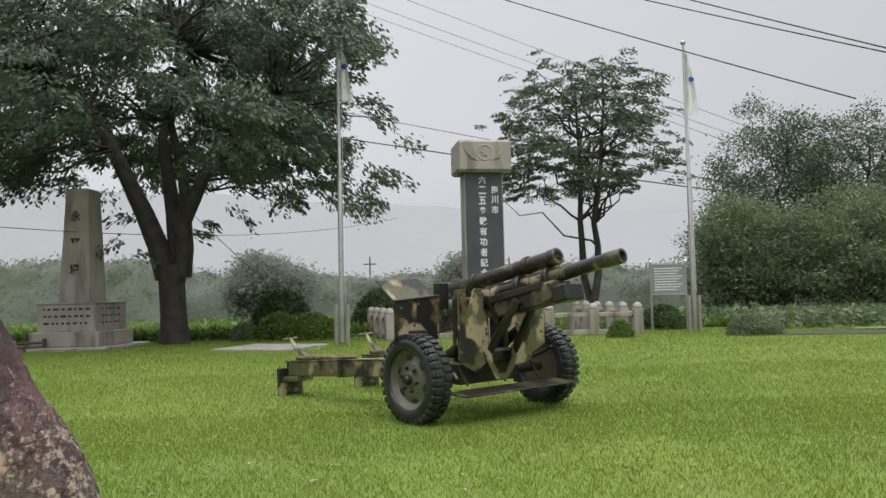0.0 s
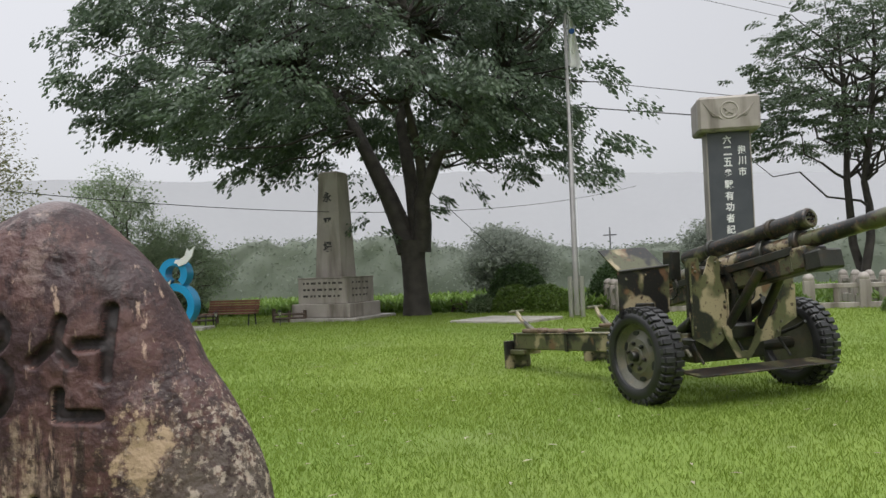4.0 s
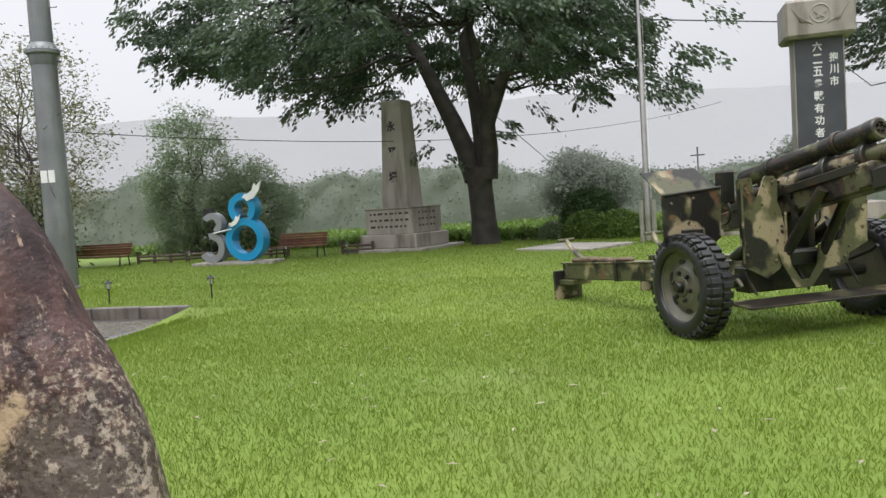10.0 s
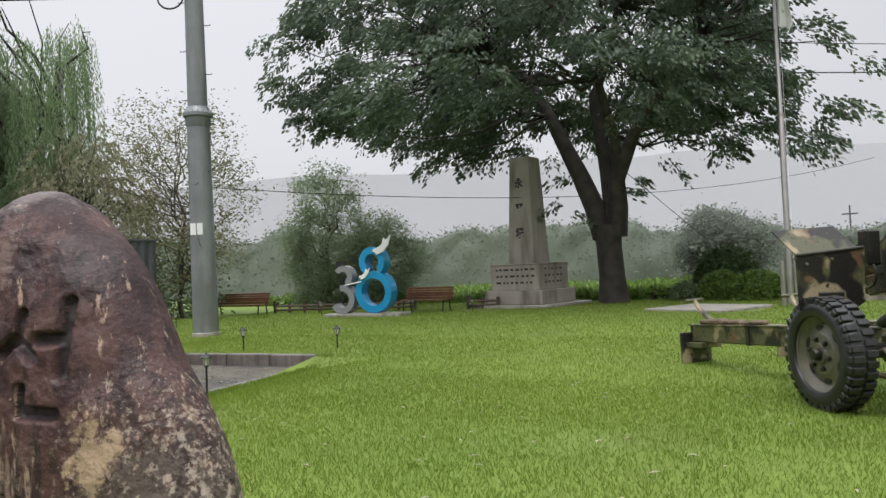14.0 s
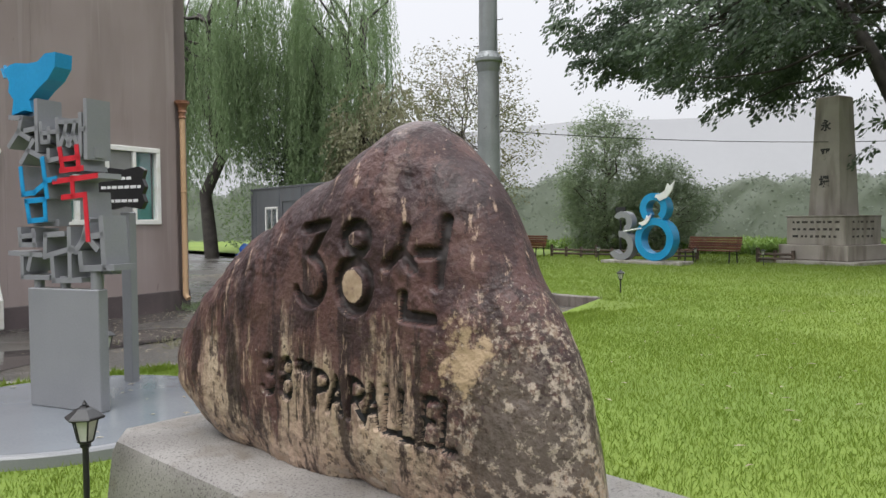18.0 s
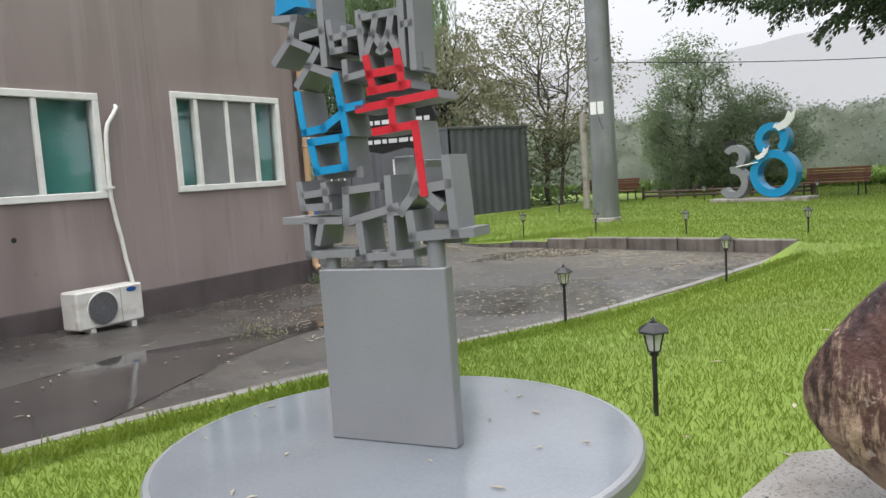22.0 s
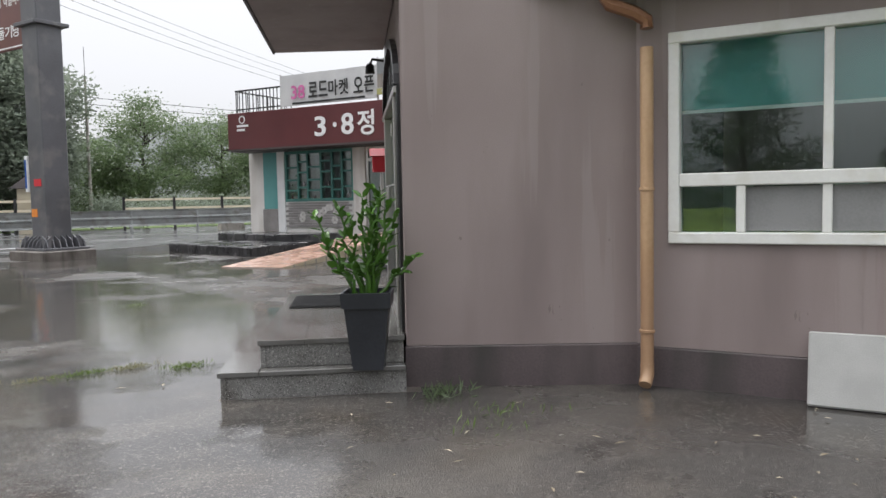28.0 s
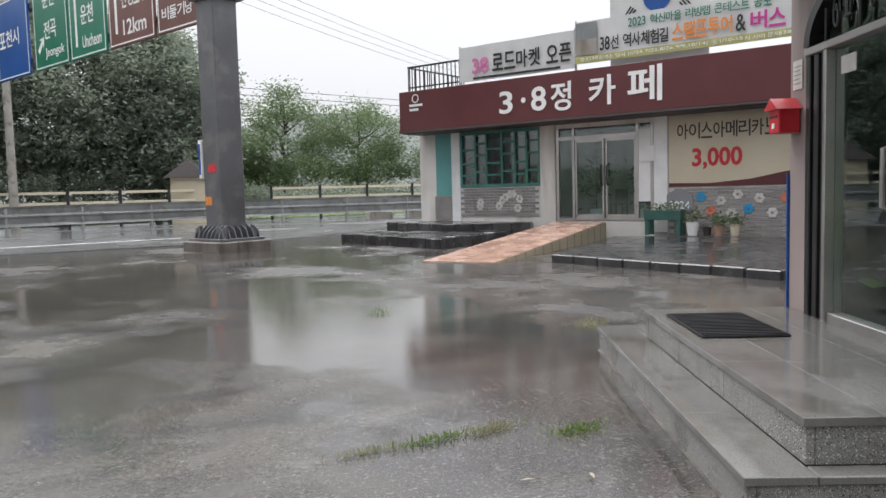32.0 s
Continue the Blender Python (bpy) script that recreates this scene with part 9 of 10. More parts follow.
# ---- cafe front things ----
def small_pot(x, y, z, r, h, mats, leaves, seed, label):
    rng = np.random.default_rng(seed)
    t = thing("flower_pot", label, "flower pot", m_c @ pose(x, y, z), "pots by the cafe door")
    part("pot", Geo().lathe([(r * 0.7, 0), (r, h), (r * 1.05, h), (r * 0.95, h - 0.02), (0.001, h - 0.03)], 14), mats, t, "", None, 40)
    if leaves:
        p = rng.normal(size=(120, 3)) * np.array([r * 0.7, r * 0.7, h * 0.35]) + np.array([0, 0, h * 1.35])
        part("plant", leaf_mesh("plant", p, 0.11, L_GREEN, rng, 0.4, -0.3), None, t)


M_PLANT = surface("teal_planter_wood", (0.02, 0.075, 0.065), (0.035, 0.10, 0.085), 0.4, 0.0, 2.0, 40.0, 0.1)
pt = thing("planter_bench", "dark teal wooden planter table by the cafe wall", "planter", m_c @ pose(7.75, 0.55, 0.16))
part("trough", Geo().box(0, 0.95, -0.2, 0.2, 0.38, 0.62, 0.01), M_PLANT, pt)
for x in (0.02, 0.83):
    for y in (-0.19, 0.11):
        part("leg", Geo().box(x, x + 0.1, y, y + 0.08, 0, 0.38), M_PLANT, pt)
part("plants", leaf_mesh("plants", np.random.default_rng(3).normal(size=(160, 3)) * np.array([0.3, 0.1, 0.06]) + np.array([0.48, 0, 0.68]), 0.1, L_GREEN, np.random.default_rng(4), 0.4, -0.3), None, pt)
small_pot(8.95, 0.5, 0.16, 0.17, 0.34, M_WHITE, 1, 81, "white pot with a leafy plant")
small_pot(9.3, 0.5, 0.16, 0.11, 0.2, M_BARK, 0, 82, "small dark brown pot")
small_pot(9.58, 0.5, 0.16, 0.14, 0.26, M_TERRA, 1, 83, "small terracotta pot with a plant")
small_pot(9.95, 0.55, 0.16, 0.13, 0.28, M_CREAM, 1, 84, "cream pot with a small plant")
for k, (x, y, hh) in enumerate(((5.7, 1.9, 1.7), (6.9, 2.4, 1.5), (1.0, 1.7, 1.6))):
    rng = np.random.default_rng(90 + k)
    t = thing("indoor_plant", "tall leafy plant standing inside the cafe", "plant", m_c @ pose(x, y, 0.48), "indoor plants")
    part("pot", Geo().lathe([(0.14, 0), (0.18, 0.3), (0.001, 0.29)], 12), M_WHITE, t)
    part("stem", Geo().tube([(0, 0, 0.28), (0.02, 0.02, hh)], 0.02, 5), M_TWIG, t)
    part("leaves", leaf_mesh("leaves", rng.normal(size=(220, 3)) * np.array([0.22, 0.22, hh * 0.22]) + np.array([0, 0, hh * 0.72]), 0.25, L_GREEN, rng, 0.25, 0.2), None, t)
for k, x in enumerate((5.9, 6.6, 7.2)):
    t = thing("cafe_chair", "dark chair inside the cafe", "chair", m_c @ pose(x, 3.0 + 0.4 * k, 0.48), "cafe chairs")
    part("seat", Geo().box(-0.2, 0.2, -0.2, 0.2, 0.42, 0.46, 0.01), M_BLACK, t)
    part("backrest", Geo().box(-0.2, 0.2, 0.17, 0.2, 0.46, 0.85, 0.01), M_BLACK, t)
    for a in (-0.18, 0.18):
        for b in (-0.18, 0.18):
            part("leg", Geo().cyl((a, b, 0), (a, b, 0.42), 0.015, n=6), M_BLACK, t)

# ---- road gantry ----
gp = thing("road_gantry", "grey steel road-sign gantry with bolted base on a concrete block", "sign gantry", facing((-6.04, -40.5), (-0.3, 0.954)))
XP = 15.2
part("footing", Geo().box(XP - 0.85, XP + 0.9, -0.78, 0.78, -0.2, 0.27, 0.03), M_KERB, gp, "stained concrete block")
part("base_plate", Geo().box(XP - 0.72, XP + 0.78, -0.66, 0.66, 0.27, 0.34, 0.01), M_GANTRY, gp)
part("post", Geo().box(XP - 0.36, XP + 0.42, -0.36, 0.36, 0.34, 13.0, 0.03), M_GANTRY, gp, "square grey post")
part("post_flange", Geo().box(XP - 0.5, XP + 0.56, -0.5, 0.5, 6.45, 6.55, 0.01), M_GANTRY, gp)
for k in range(7):
    for s in (-1, 1):
        y = -0.54 + k * 0.18
        part("base_rib", Geo().add([(XP + 0.03 + s * 0.39, y, 0.34), (XP + 0.03 + s * 0.7, y, 0.34), (XP + 0.03 + s * 0.62, y, 0.55), (XP + 0.03 + s * 0.39, y, 0.68), (XP + 0.03 + s * 0.39, y + 0.03, 0.34), (XP + 0.03 + s * 0.7, y + 0.03, 0.34), (XP + 0.03 + s * 0.62, y + 0.03, 0.55), (XP + 0.03 + s * 0.39, y + 0.03, 0.68)], [(0, 1, 2, 3), (4, 7, 6, 5), (0, 3, 7, 4), (1, 5, 6, 2), (2, 6, 7, 3)]), M_GANTRY, gp)
        x = XP - 0.55 + k * 0.19
        part("base_rib", Geo().add([(x, s * 0.36, 0.34), (x, s * 0.62, 0.34), (x, s * 0.55, 0.52), (x, s * 0.36, 0.68), (x + 0.03, s * 0.36, 0.34), (x + 0.03, s * 0.62, 0.34), (x + 0.03, s * 0.55, 0.52), (x + 0.03, s * 0.36, 0.68)], [(0, 1, 2, 3), (4, 7, 6, 5), (1, 5, 6, 2), (2, 6, 7, 3)]), M_GANTRY, gp)
for z in (6.35, 8.3, 9.6):
    part("arm", Geo().box(-2.0, XP - 0.36, 0.05, 0.3, z, z + 0.25, 0.02), M_GANTRY, gp)
part("sticker", Geo().box(XP - 0.1, XP + 0.25, -0.372, -0.362, 2.05, 2.25), M_RED, gp, "red sticker")
part("sticker", Geo().box(XP - 0.3, XP - 0.02, -0.372, -0.362, 1.2, 1.42), M_ORANGE, gp, "orange sticker")
part("side_sign", Geo().box(XP - 0.5, XP - 0.37, -0.4, 0.3, 1.9, 2.9, 0.01), M_WHITE, gp, "white side sign with dark strokes")
part("side_sign_print", Geo().box(XP - 0.48, XP - 0.40, -0.408, -0.402, 2.0, 2.8), M_SIGNB, gp)
part("side_notice", Geo().box(XP - 0.42, XP - 0.37, -0.3, 0.2, 0.75, 1.75), M_CREAM, gp)
for a, b, mt, rows, arrow in ((0.55, 2.85, M_SIGNW, (("한탄강 하늘다리", 7.25, 7.6), ("비둘기낭", 6.35, 6.7)), 0), (3.0, 5.75, M_SIGNW, (("산정호수", 7.1, 7.65), ("12km", 6.3, 6.75)), 1), (5.95, 8.5, M_SIGNG, (("신철원", 8.0, 8.55), ("운천", 7.05, 7.65), ("Uncheon", 6.3, 6.7)), 1), (8.65, 11.4, M_SIGNG, (("문산", 8.05, 8.6), ("전곡", 7.0, 7.6), ("Jeongok", 6.3, 6.7)), 2), (11.9, 14.9, M_SIGNB, (("포천시", 7.2, 7.8),), 0)):
    x0, x1 = XP - b, XP - a
    s = part("sign_panel", Geo().box(x0, x1, -0.05, 0.03, 6.0, 8.95, 0.02), mt, gp, "road sign panel with white lettering")
    part("sign_border", Geo().box(x0 + 0.06, x1 - 0.06, -0.054, -0.05, 6.06, 6.1).box(x0 + 0.06, x1 - 0.06, -0.054, -0.05, 8.85, 8.89).box(x0 + 0.06, x0 + 0.1, -0.054, -0.05, 6.1, 8.85).box(x1 - 0.1, x1 - 0.06, -0.054, -0.05, 6.1, 8.85), M_WHITE, s)
    lx = x0 + (0.85 if arrow else 0.25)
    for body, z0, z1 in rows:
        lettering("sign_text", body, lx, lx + (x1 - 0.25 - lx) * min(1.0, 0.35 + len(body) * 0.14), z0, z1, -0.056, M_WHITE, s, "", 0.004, 0.012)
    if arrow == 1:
        part("arrow", Geo().plate([(x0 + 0.42, 6.4), (x0 + 0.56, 6.4), (x0 + 0.56, 8.0), (x0 + 0.7, 8.0), (x0 + 0.49, 8.4), (x0 + 0.28, 8.0), (x0 + 0.42, 8.0)], -0.056, -0.052), M_WHITE, s)
    if arrow == 2:
        part("arrow", Geo().plate([(x0 + 0.3, 6.7), (x0 + 0.4, 6.55), (x0 + 0.75, 6.9), (x0 + 0.78, 6.65), (x0 + 0.85, 7.1), (x0 + 0.4, 7.05), (x0 + 0.64, 7.0)], -0.056, -0.052), M_WHITE, s)

# ---- guard rails, lane line, hut, far side of the road ----
gr = thing("guardrail", "galvanised double-beam steel guardrail along the far side of the road", "guardrail", kind="structure")
RAILS = [(40, -28), (8, -37.5), (-6.0, -41.0), (-14.5, -42.0), (-24, -40.5), (-32, -38.2)]
for (ax, ay), (bx, by) in zip(RAILS, RAILS[1:]):
    L = math.hypot(bx - ax, by - ay)
    mm = facing((ax, ay), (bx - ax, by - ay))
    for z in (0.55, 0.94):
        prof = [(-0.02, -0.21), (0.07, -0.1), (0.07, 0.1), (-0.02, 0.21)]
        v = [(x, y, z + dz + 0.06) for x in (0, L) for y, dz in prof]
        part("beam", Geo().add(v, [(0, 1, 5, 4), (1, 2, 6, 5), (2, 3, 7, 6), (4, 5, 1, 0), (5, 6, 2, 1), (6, 7, 3, 2)]), M_GALV, gr, "", mm)
    n = max(1, round(L / 3.2))
    for i in range(n):
        part("post", Geo().cyl((L * i / n, 0.1, -0.1), (L * i / n, 0.1, 1.2), 0.07, n=8), M_GALV, gr, "", mm)
rf = thing("road_fence", "white two-rail fence with dark posts behind the guardrail", "fence", kind="structure")
for (ax, ay), (bx, by) in (((30, -36), (-4, -46.5)), ((-4, -46.5), (-16, -47.5)), ((-19.0, -47), (-40, -42))):
    L = math.hypot(bx - ax, by - ay)
    mm = facing((ax, ay), (bx - ax, by - ay))
    for z in (1.2, 1.7):
        part("rail", Geo().box(0, L, -0.05, 0.05, z, z + 0.12), M_CREAM, rf, "", mm)
    n = max(2, round(L / 2.6))
    for i in range(n + 1):
        part("post", Geo().box(L * i / n - 0.07, L * i / n + 0.07, -0.09, 0.09, -0.2, 1.9), M_BLACK, rf, "", mm)
fixed("lane_line", Geo().prism([(-11, -33.2), (40, -30), (40, -29.8), (-11, -33.0)], 0.0, 0.017), M_WHITE, "worn white lane line on the wet road", "road marking")
fixed("far_verge", Geo().prism([(45, -42), (10, -50), (-15, -51), (-45, -47.5), (-60, -50), (-60, -120), (60, -120), (60, -44)], -0.5, 0.02), M_FIELD, "grassy ground beyond the road", "verge")
for x, y, w in ((-23.6, -41.6, 1.3), (-25.6, -41.2, 1.2)):
    t = thing("concrete_block", "weathered grey concrete barrier block at the end of the guardrail", "barrier", facing((x, y), (0.99, -0.1)), "concrete blocks by the road")
    part("block", Geo().add([(0, -0.35, -0.1), (w, -0.35, -0.1), (w, 0.35, -0.1), (0, 0.35, -0.1), (0.05, -0.22, 0.95), (w - 0.05, -0.22, 0.95), (w - 0.05, 0.22, 0.95), (0.05, 0.22, 0.95)], [(3, 2, 1, 0), (4, 5, 6, 7), (0, 1, 5, 4), (1, 2, 6, 5), (2, 3, 7, 6), (3, 0, 4, 7)]), M_CONC, t)
sh = np.random.default_rng(61)
shc = np.stack([sh.uniform(-46, 34, 900), np.zeros(900), 1.9 * np.sqrt(sh.uniform(0.02, 1, 900)) - 0.1], 1)
# taller shrubs added here to fill the dark gap under the trees
shc[:, 2] *= np.where(shc[:, 0] > -18, 1.6, 1.0)
shc[:, 1] = np.interp(shc[:, 0], [-46, -16, 34], [-48, -51, -42]) + sh.normal(size=900) * 0.8
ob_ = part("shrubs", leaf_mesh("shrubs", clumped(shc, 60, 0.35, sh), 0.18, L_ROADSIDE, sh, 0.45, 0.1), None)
tagged(ob_, "dark shrubs behind the roadside fence", "shrubs", "", "stuff")
hut = thing("bus_shelter", "small cream hut with a striped awning roof", "hut", pose(-15.2, -48.6, 0, 0, 0, 62))
part("wall", Geo().box(-1.2, 1.2, -0.9, 0.9, 0, 2.5, 0.02), M_CREAM, hut)
part("roof", Geo().add([(-1.5, -1.2, 2.45), (1.5, -1.2, 2.45), (1.5, 1.2, 2.45), (-1.5, 1.2, 2.45), (-1.2, 0.0, 3.4), (1.2, 0.0, 3.4)], [(0, 1, 5, 4), (1, 2, 5), (2, 3, 4, 5), (3, 0, 4), (3, 2, 1, 0)]), M_DARK, hut)
for k in range(6):
    part("awning_stripe", Geo().add([(-1.35 + k * 0.5, -1.21, 2.47), (-1.15 + k * 0.5, -1.21, 2.47), (-0.95 + k * 0.42, -0.02, 3.42), (-1.1 + k * 0.42, -0.02, 3.42)], [(0, 1, 2, 3)]), M_WHITE, hut)
part("window", Geo().box(-0.5, 0.5, -0.92, -0.88, 1.1, 1.9), M_BLIND, hut)
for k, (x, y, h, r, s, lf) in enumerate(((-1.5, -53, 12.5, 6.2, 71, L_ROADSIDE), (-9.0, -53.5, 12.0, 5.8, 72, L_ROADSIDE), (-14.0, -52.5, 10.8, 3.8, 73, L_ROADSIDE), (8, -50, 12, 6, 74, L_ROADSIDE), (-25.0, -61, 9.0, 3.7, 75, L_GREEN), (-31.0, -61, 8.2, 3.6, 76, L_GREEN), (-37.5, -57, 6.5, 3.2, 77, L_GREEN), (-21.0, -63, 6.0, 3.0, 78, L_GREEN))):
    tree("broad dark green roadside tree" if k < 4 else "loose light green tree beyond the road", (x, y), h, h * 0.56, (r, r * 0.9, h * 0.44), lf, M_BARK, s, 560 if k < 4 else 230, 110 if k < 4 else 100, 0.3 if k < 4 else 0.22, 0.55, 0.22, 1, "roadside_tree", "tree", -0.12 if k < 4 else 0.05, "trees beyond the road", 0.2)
up = thing("utility_pole", "far utility pole with a lamp arm beyond the road", "utility pole", pose(-18.6, -52, 0))
part("shaft", Geo().tube([(0, 0, 0), (0, 0, 9.2)], [0.12, 0.07], 8), M_CONC, up, "", None, 40)
part("arm", Geo().tube([(-0.6, 0, 7.2), (0.7, 0, 7.35)], 0.05, 6).tube([(0, 0, 9.0), (0, 0, 11)], 0.02, 4), M_BLACK, up)
up2 = thing("utility_pole", "concrete pole beside the roadside trees", "utility pole", pose(-6.5, -46, 0))
part("shaft", Geo().tube([(0, 0, 0), (0, 0, 12)], [0.2, 0.15], 10), M_CONC, up2, "", None, 40)


# ---- far distance ----
def ridge(name, pts, depth, mats, label):
    g = Geo()
    v, n = [], 60
    P = [Vector(p) for p in pts]
    for i in range(n + 1):
        k = i / n * (len(P) - 1)
        j = min(int(k), len(P) - 2)
        p = P[j].lerp(P[j + 1], k - j)
        o = Vector((p.x, p.y, 0)).normalized()
        h = p.z * (1 + 0.08 * noise.noise(Vector((i * 0.35, p.z * 0.1, 3.0))))
        v += [(p.x - o.x * depth, p.y - o.y * depth, -2), (p.x, p.y, h), (p.x + o.x * depth, p.y + o.y * depth, -2)]
    f = []
    for i in range(n):
        a = 3 * i
        f += [(a, a + 3, a + 4, a + 1), (a + 1, a + 4, a + 5, a + 2)]
    fixed(name, g.add(v, f), mats, label, "backdrop", None, 60)


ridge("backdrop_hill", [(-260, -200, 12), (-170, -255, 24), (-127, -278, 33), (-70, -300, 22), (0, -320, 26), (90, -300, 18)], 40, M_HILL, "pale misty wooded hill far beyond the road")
# mist painted as a base colour nearly as light as the sky
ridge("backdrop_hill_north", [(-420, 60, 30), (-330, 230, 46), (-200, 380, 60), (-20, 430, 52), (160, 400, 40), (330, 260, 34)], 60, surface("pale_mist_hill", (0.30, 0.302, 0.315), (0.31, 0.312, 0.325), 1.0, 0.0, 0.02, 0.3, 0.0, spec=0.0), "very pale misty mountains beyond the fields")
rng = np.random.default_rng(101)
fp_, cores = [], Geo()
for (ax, ay, az), (bx, by, bz) in (((-95, 30, 7), (-60, 55, 6.6)), ((-60, 55, 6.6), (-45, 64, 5.0)), ((-45, 64, 5.0), (-36, 68, 6.0)), ((-36, 68, 6.0), (-24, 73, 5.2)), ((-24, 73, 5.0), (-8, 76, 4.0)), ((-8, 76, 4.0), (20, 80, 4.4)), ((20, 80, 4.5), (62, 58, 6.5)), ((62, 58, 5), (84, 10, 4.5)), ((84, 10, 4.5), (74, -40, 4.5))):
    n, m_ = int(math.hypot(bx - ax, by - ay) / 0.7) + 1, 11
    v = []
    for i in range(n + 1):
        x, y, h = ax + (bx - ax) * i / n, ay + (by - ay) * i / n, az + (bz - az) * i / n
        d_ = Vector((-x, -y, 0)).normalized()
        h *= 0.86 + 0.30 * noise.noise(Vector((x * 0.22, y * 0.22, 1.0))) + 0.14 * noise.noise(Vector((x * 0.7, y * 0.7, 5.0)))
        for k in range(m_ + 1):
            a = k / m_ * 1.9
            b = 0.9 * noise.noise(Vector((x * 0.5, y * 0.5, k * 0.42))) + 0.4 * noise.noise(Vector((x * 1.3, y * 1.3, k * 0.9)))
            o_ = 2.6 * math.cos(a) + b
            v.append((x + d_.x * o_, y + d_.y * o_, h * math.sin(a) + 0.35 * b - 0.5 * (1 - math.sin(a))))
    cores.add(v, [(i * (m_ + 1) + k, i * (m_ + 1) + k + 1, (i + 1) * (m_ + 1) + k + 1, (i + 1) * (m_ + 1) + k) for i in range(n) for k in range(m_)])
    v = np.array(v)
    fp_.append(np.repeat(v, 9, 0) + rng.normal(size=(len(v) * 9, 3)) * 0.3)
# woods and field trees get their haze from the L_FAR colour
woods = thing("far_woods", "hazy grey-green line of trees beyond the fields", "woods", kind="stuff")
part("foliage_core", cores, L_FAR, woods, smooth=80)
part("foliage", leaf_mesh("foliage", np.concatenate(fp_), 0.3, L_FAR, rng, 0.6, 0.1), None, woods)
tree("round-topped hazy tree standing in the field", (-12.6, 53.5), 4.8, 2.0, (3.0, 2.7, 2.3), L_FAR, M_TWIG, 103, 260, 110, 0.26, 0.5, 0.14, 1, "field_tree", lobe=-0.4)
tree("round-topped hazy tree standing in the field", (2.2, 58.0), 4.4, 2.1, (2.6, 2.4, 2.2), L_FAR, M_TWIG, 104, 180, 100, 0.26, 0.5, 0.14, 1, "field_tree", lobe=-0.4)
gh = thing("far_sheds", "long low dark sheds far across the fields", "sheds", pose(-8, 112, 0), kind="structure")
# dark slate paled in its base colour to show distance haze
part("shed", Geo().plate([(-18, -0.6), (16, -0.6), (16, 3.3), (8, 4.0), (0, 3.8), (-7, 4.6), (-18, 3.6)], -3, 3), surface("hazy_slate", (0.24, 0.245, 0.265), (0.27, 0.275, 0.295), 0.9, 0.0, 0.1, 1.0, 0.0), gh)
for x, y, h in ((-9.9, 119, 7.6), (-30, 118, 7.0), (12, 120, 7.0)):
    t = thing("power_pole", "thin power pole far across the fields", "power pole", pose(x, y, 0), "far power poles")
    part("shaft", Geo().tube([(0, 0, -1), (0, 0, h)], 0.12, 6), M_GANTRY, t)
    part("crossarm", Geo().box(-1.0, 1.0, -0.05, 0.05, h - 1.3, h - 1.1), M_GANTRY, t)
# rank weeds beyond the lawn
n = 52000
w = np.stack([rng.uniform(-34, 16, n), 27.2 + 26 * rng.uniform(0, 1, n) ** 1.6, np.zeros(n)], 1)
w[:, 2] = -0.35 * np.clip((w[:, 1] - 27) / 5, 0, 1) + rng.uniform(0, 0.55, n) * (0.5 + 0.5 * np.array([noise.noise(Vector((a * 0.25, b * 0.25, 0))) for a, b in w[:, :2]]))
keepm = ~((np.abs(w[:, 0] - 0.8) < 4.2) & (w[:, 1] < 31.5))
lift = np.tile([0, 0, 0.7], (keepm.sum(), 1)) + rng.normal(size=(keepm.sum(), 3)) * 0.5
ob_ = part("weeds", leaf_mesh("weeds", w[keepm], 0.34, L_WEED, rng, 0.35, 0, lift), None)
tagged(ob_, "rank bright green weeds beyond the lawn", "weeds", "", "stuff")
n = 9000
w = np.stack([rng.uniform(-41, -24, n), rng.uniform(16.8, 21.5, n), rng.uniform(-0.2, 1.0, n) ** 1.3 * 3.0], 1)
w[:, 0] = np.where(w[:, 1] < 17.6, w[:, 0] - 3, w[:, 0])
ob_ = part("thicket", leaf_mesh("thicket", np.concatenate([w, w + rng.normal(size=w.shape) * 0.3]), 0.22, L_GREEN, rng, 0.4, 0.1), None)
tagged(ob_, "dark green thicket behind the containers", "thicket", "", "stuff")
n = 6000
w = np.stack([rng.uniform(9.5, 24, n), rng.uniform(25.0, 30.5, n), rng.uniform(0, 0.7, n)], 1)
ob_ = part("undergrowth", leaf_mesh("undergrowth", w, 0.3, L_GREEN, rng, 0.4, 0.1), None)
tagged(ob_, "dark undergrowth at the foot of the woods", "undergrowth", "", "stuff")

# ---- grass ----
ex = np.array([p[0] for p in EDGE[2:]])
ey = np.array([p[1] for p in EDGE[2:]])


def on_lawn(p):
    x, y = p[:, 0], p[:, 1]
    ok = (y > -1.25) & (x > np.interp(y, ey, ex) + 0.1)
    ok |= (x < -9.8) & (x > -23) & (y > np.interp(-x, [9.98, 12.95, 16.4, 17.2, 23.3], [10.5, 10.12, 9.45, 9.6, 13.9]) + 0.03)
    ok &= np.hypot(x + 6.86, y - 1.35) > 1.2
    ok &= ~((x > -5.1) & (x < -2.35) & (y > 1.12 + (x + 5.0) * 0.12) & (y < 2.45))
    ok &= ~((np.abs(x + 12.55) < 1.6) & (np.abs(y - 24.4) < 1.6)) & ~((x > -7.1) & (x < -4.4) & (y > 20.4) & (y < 23.2))
    return ok


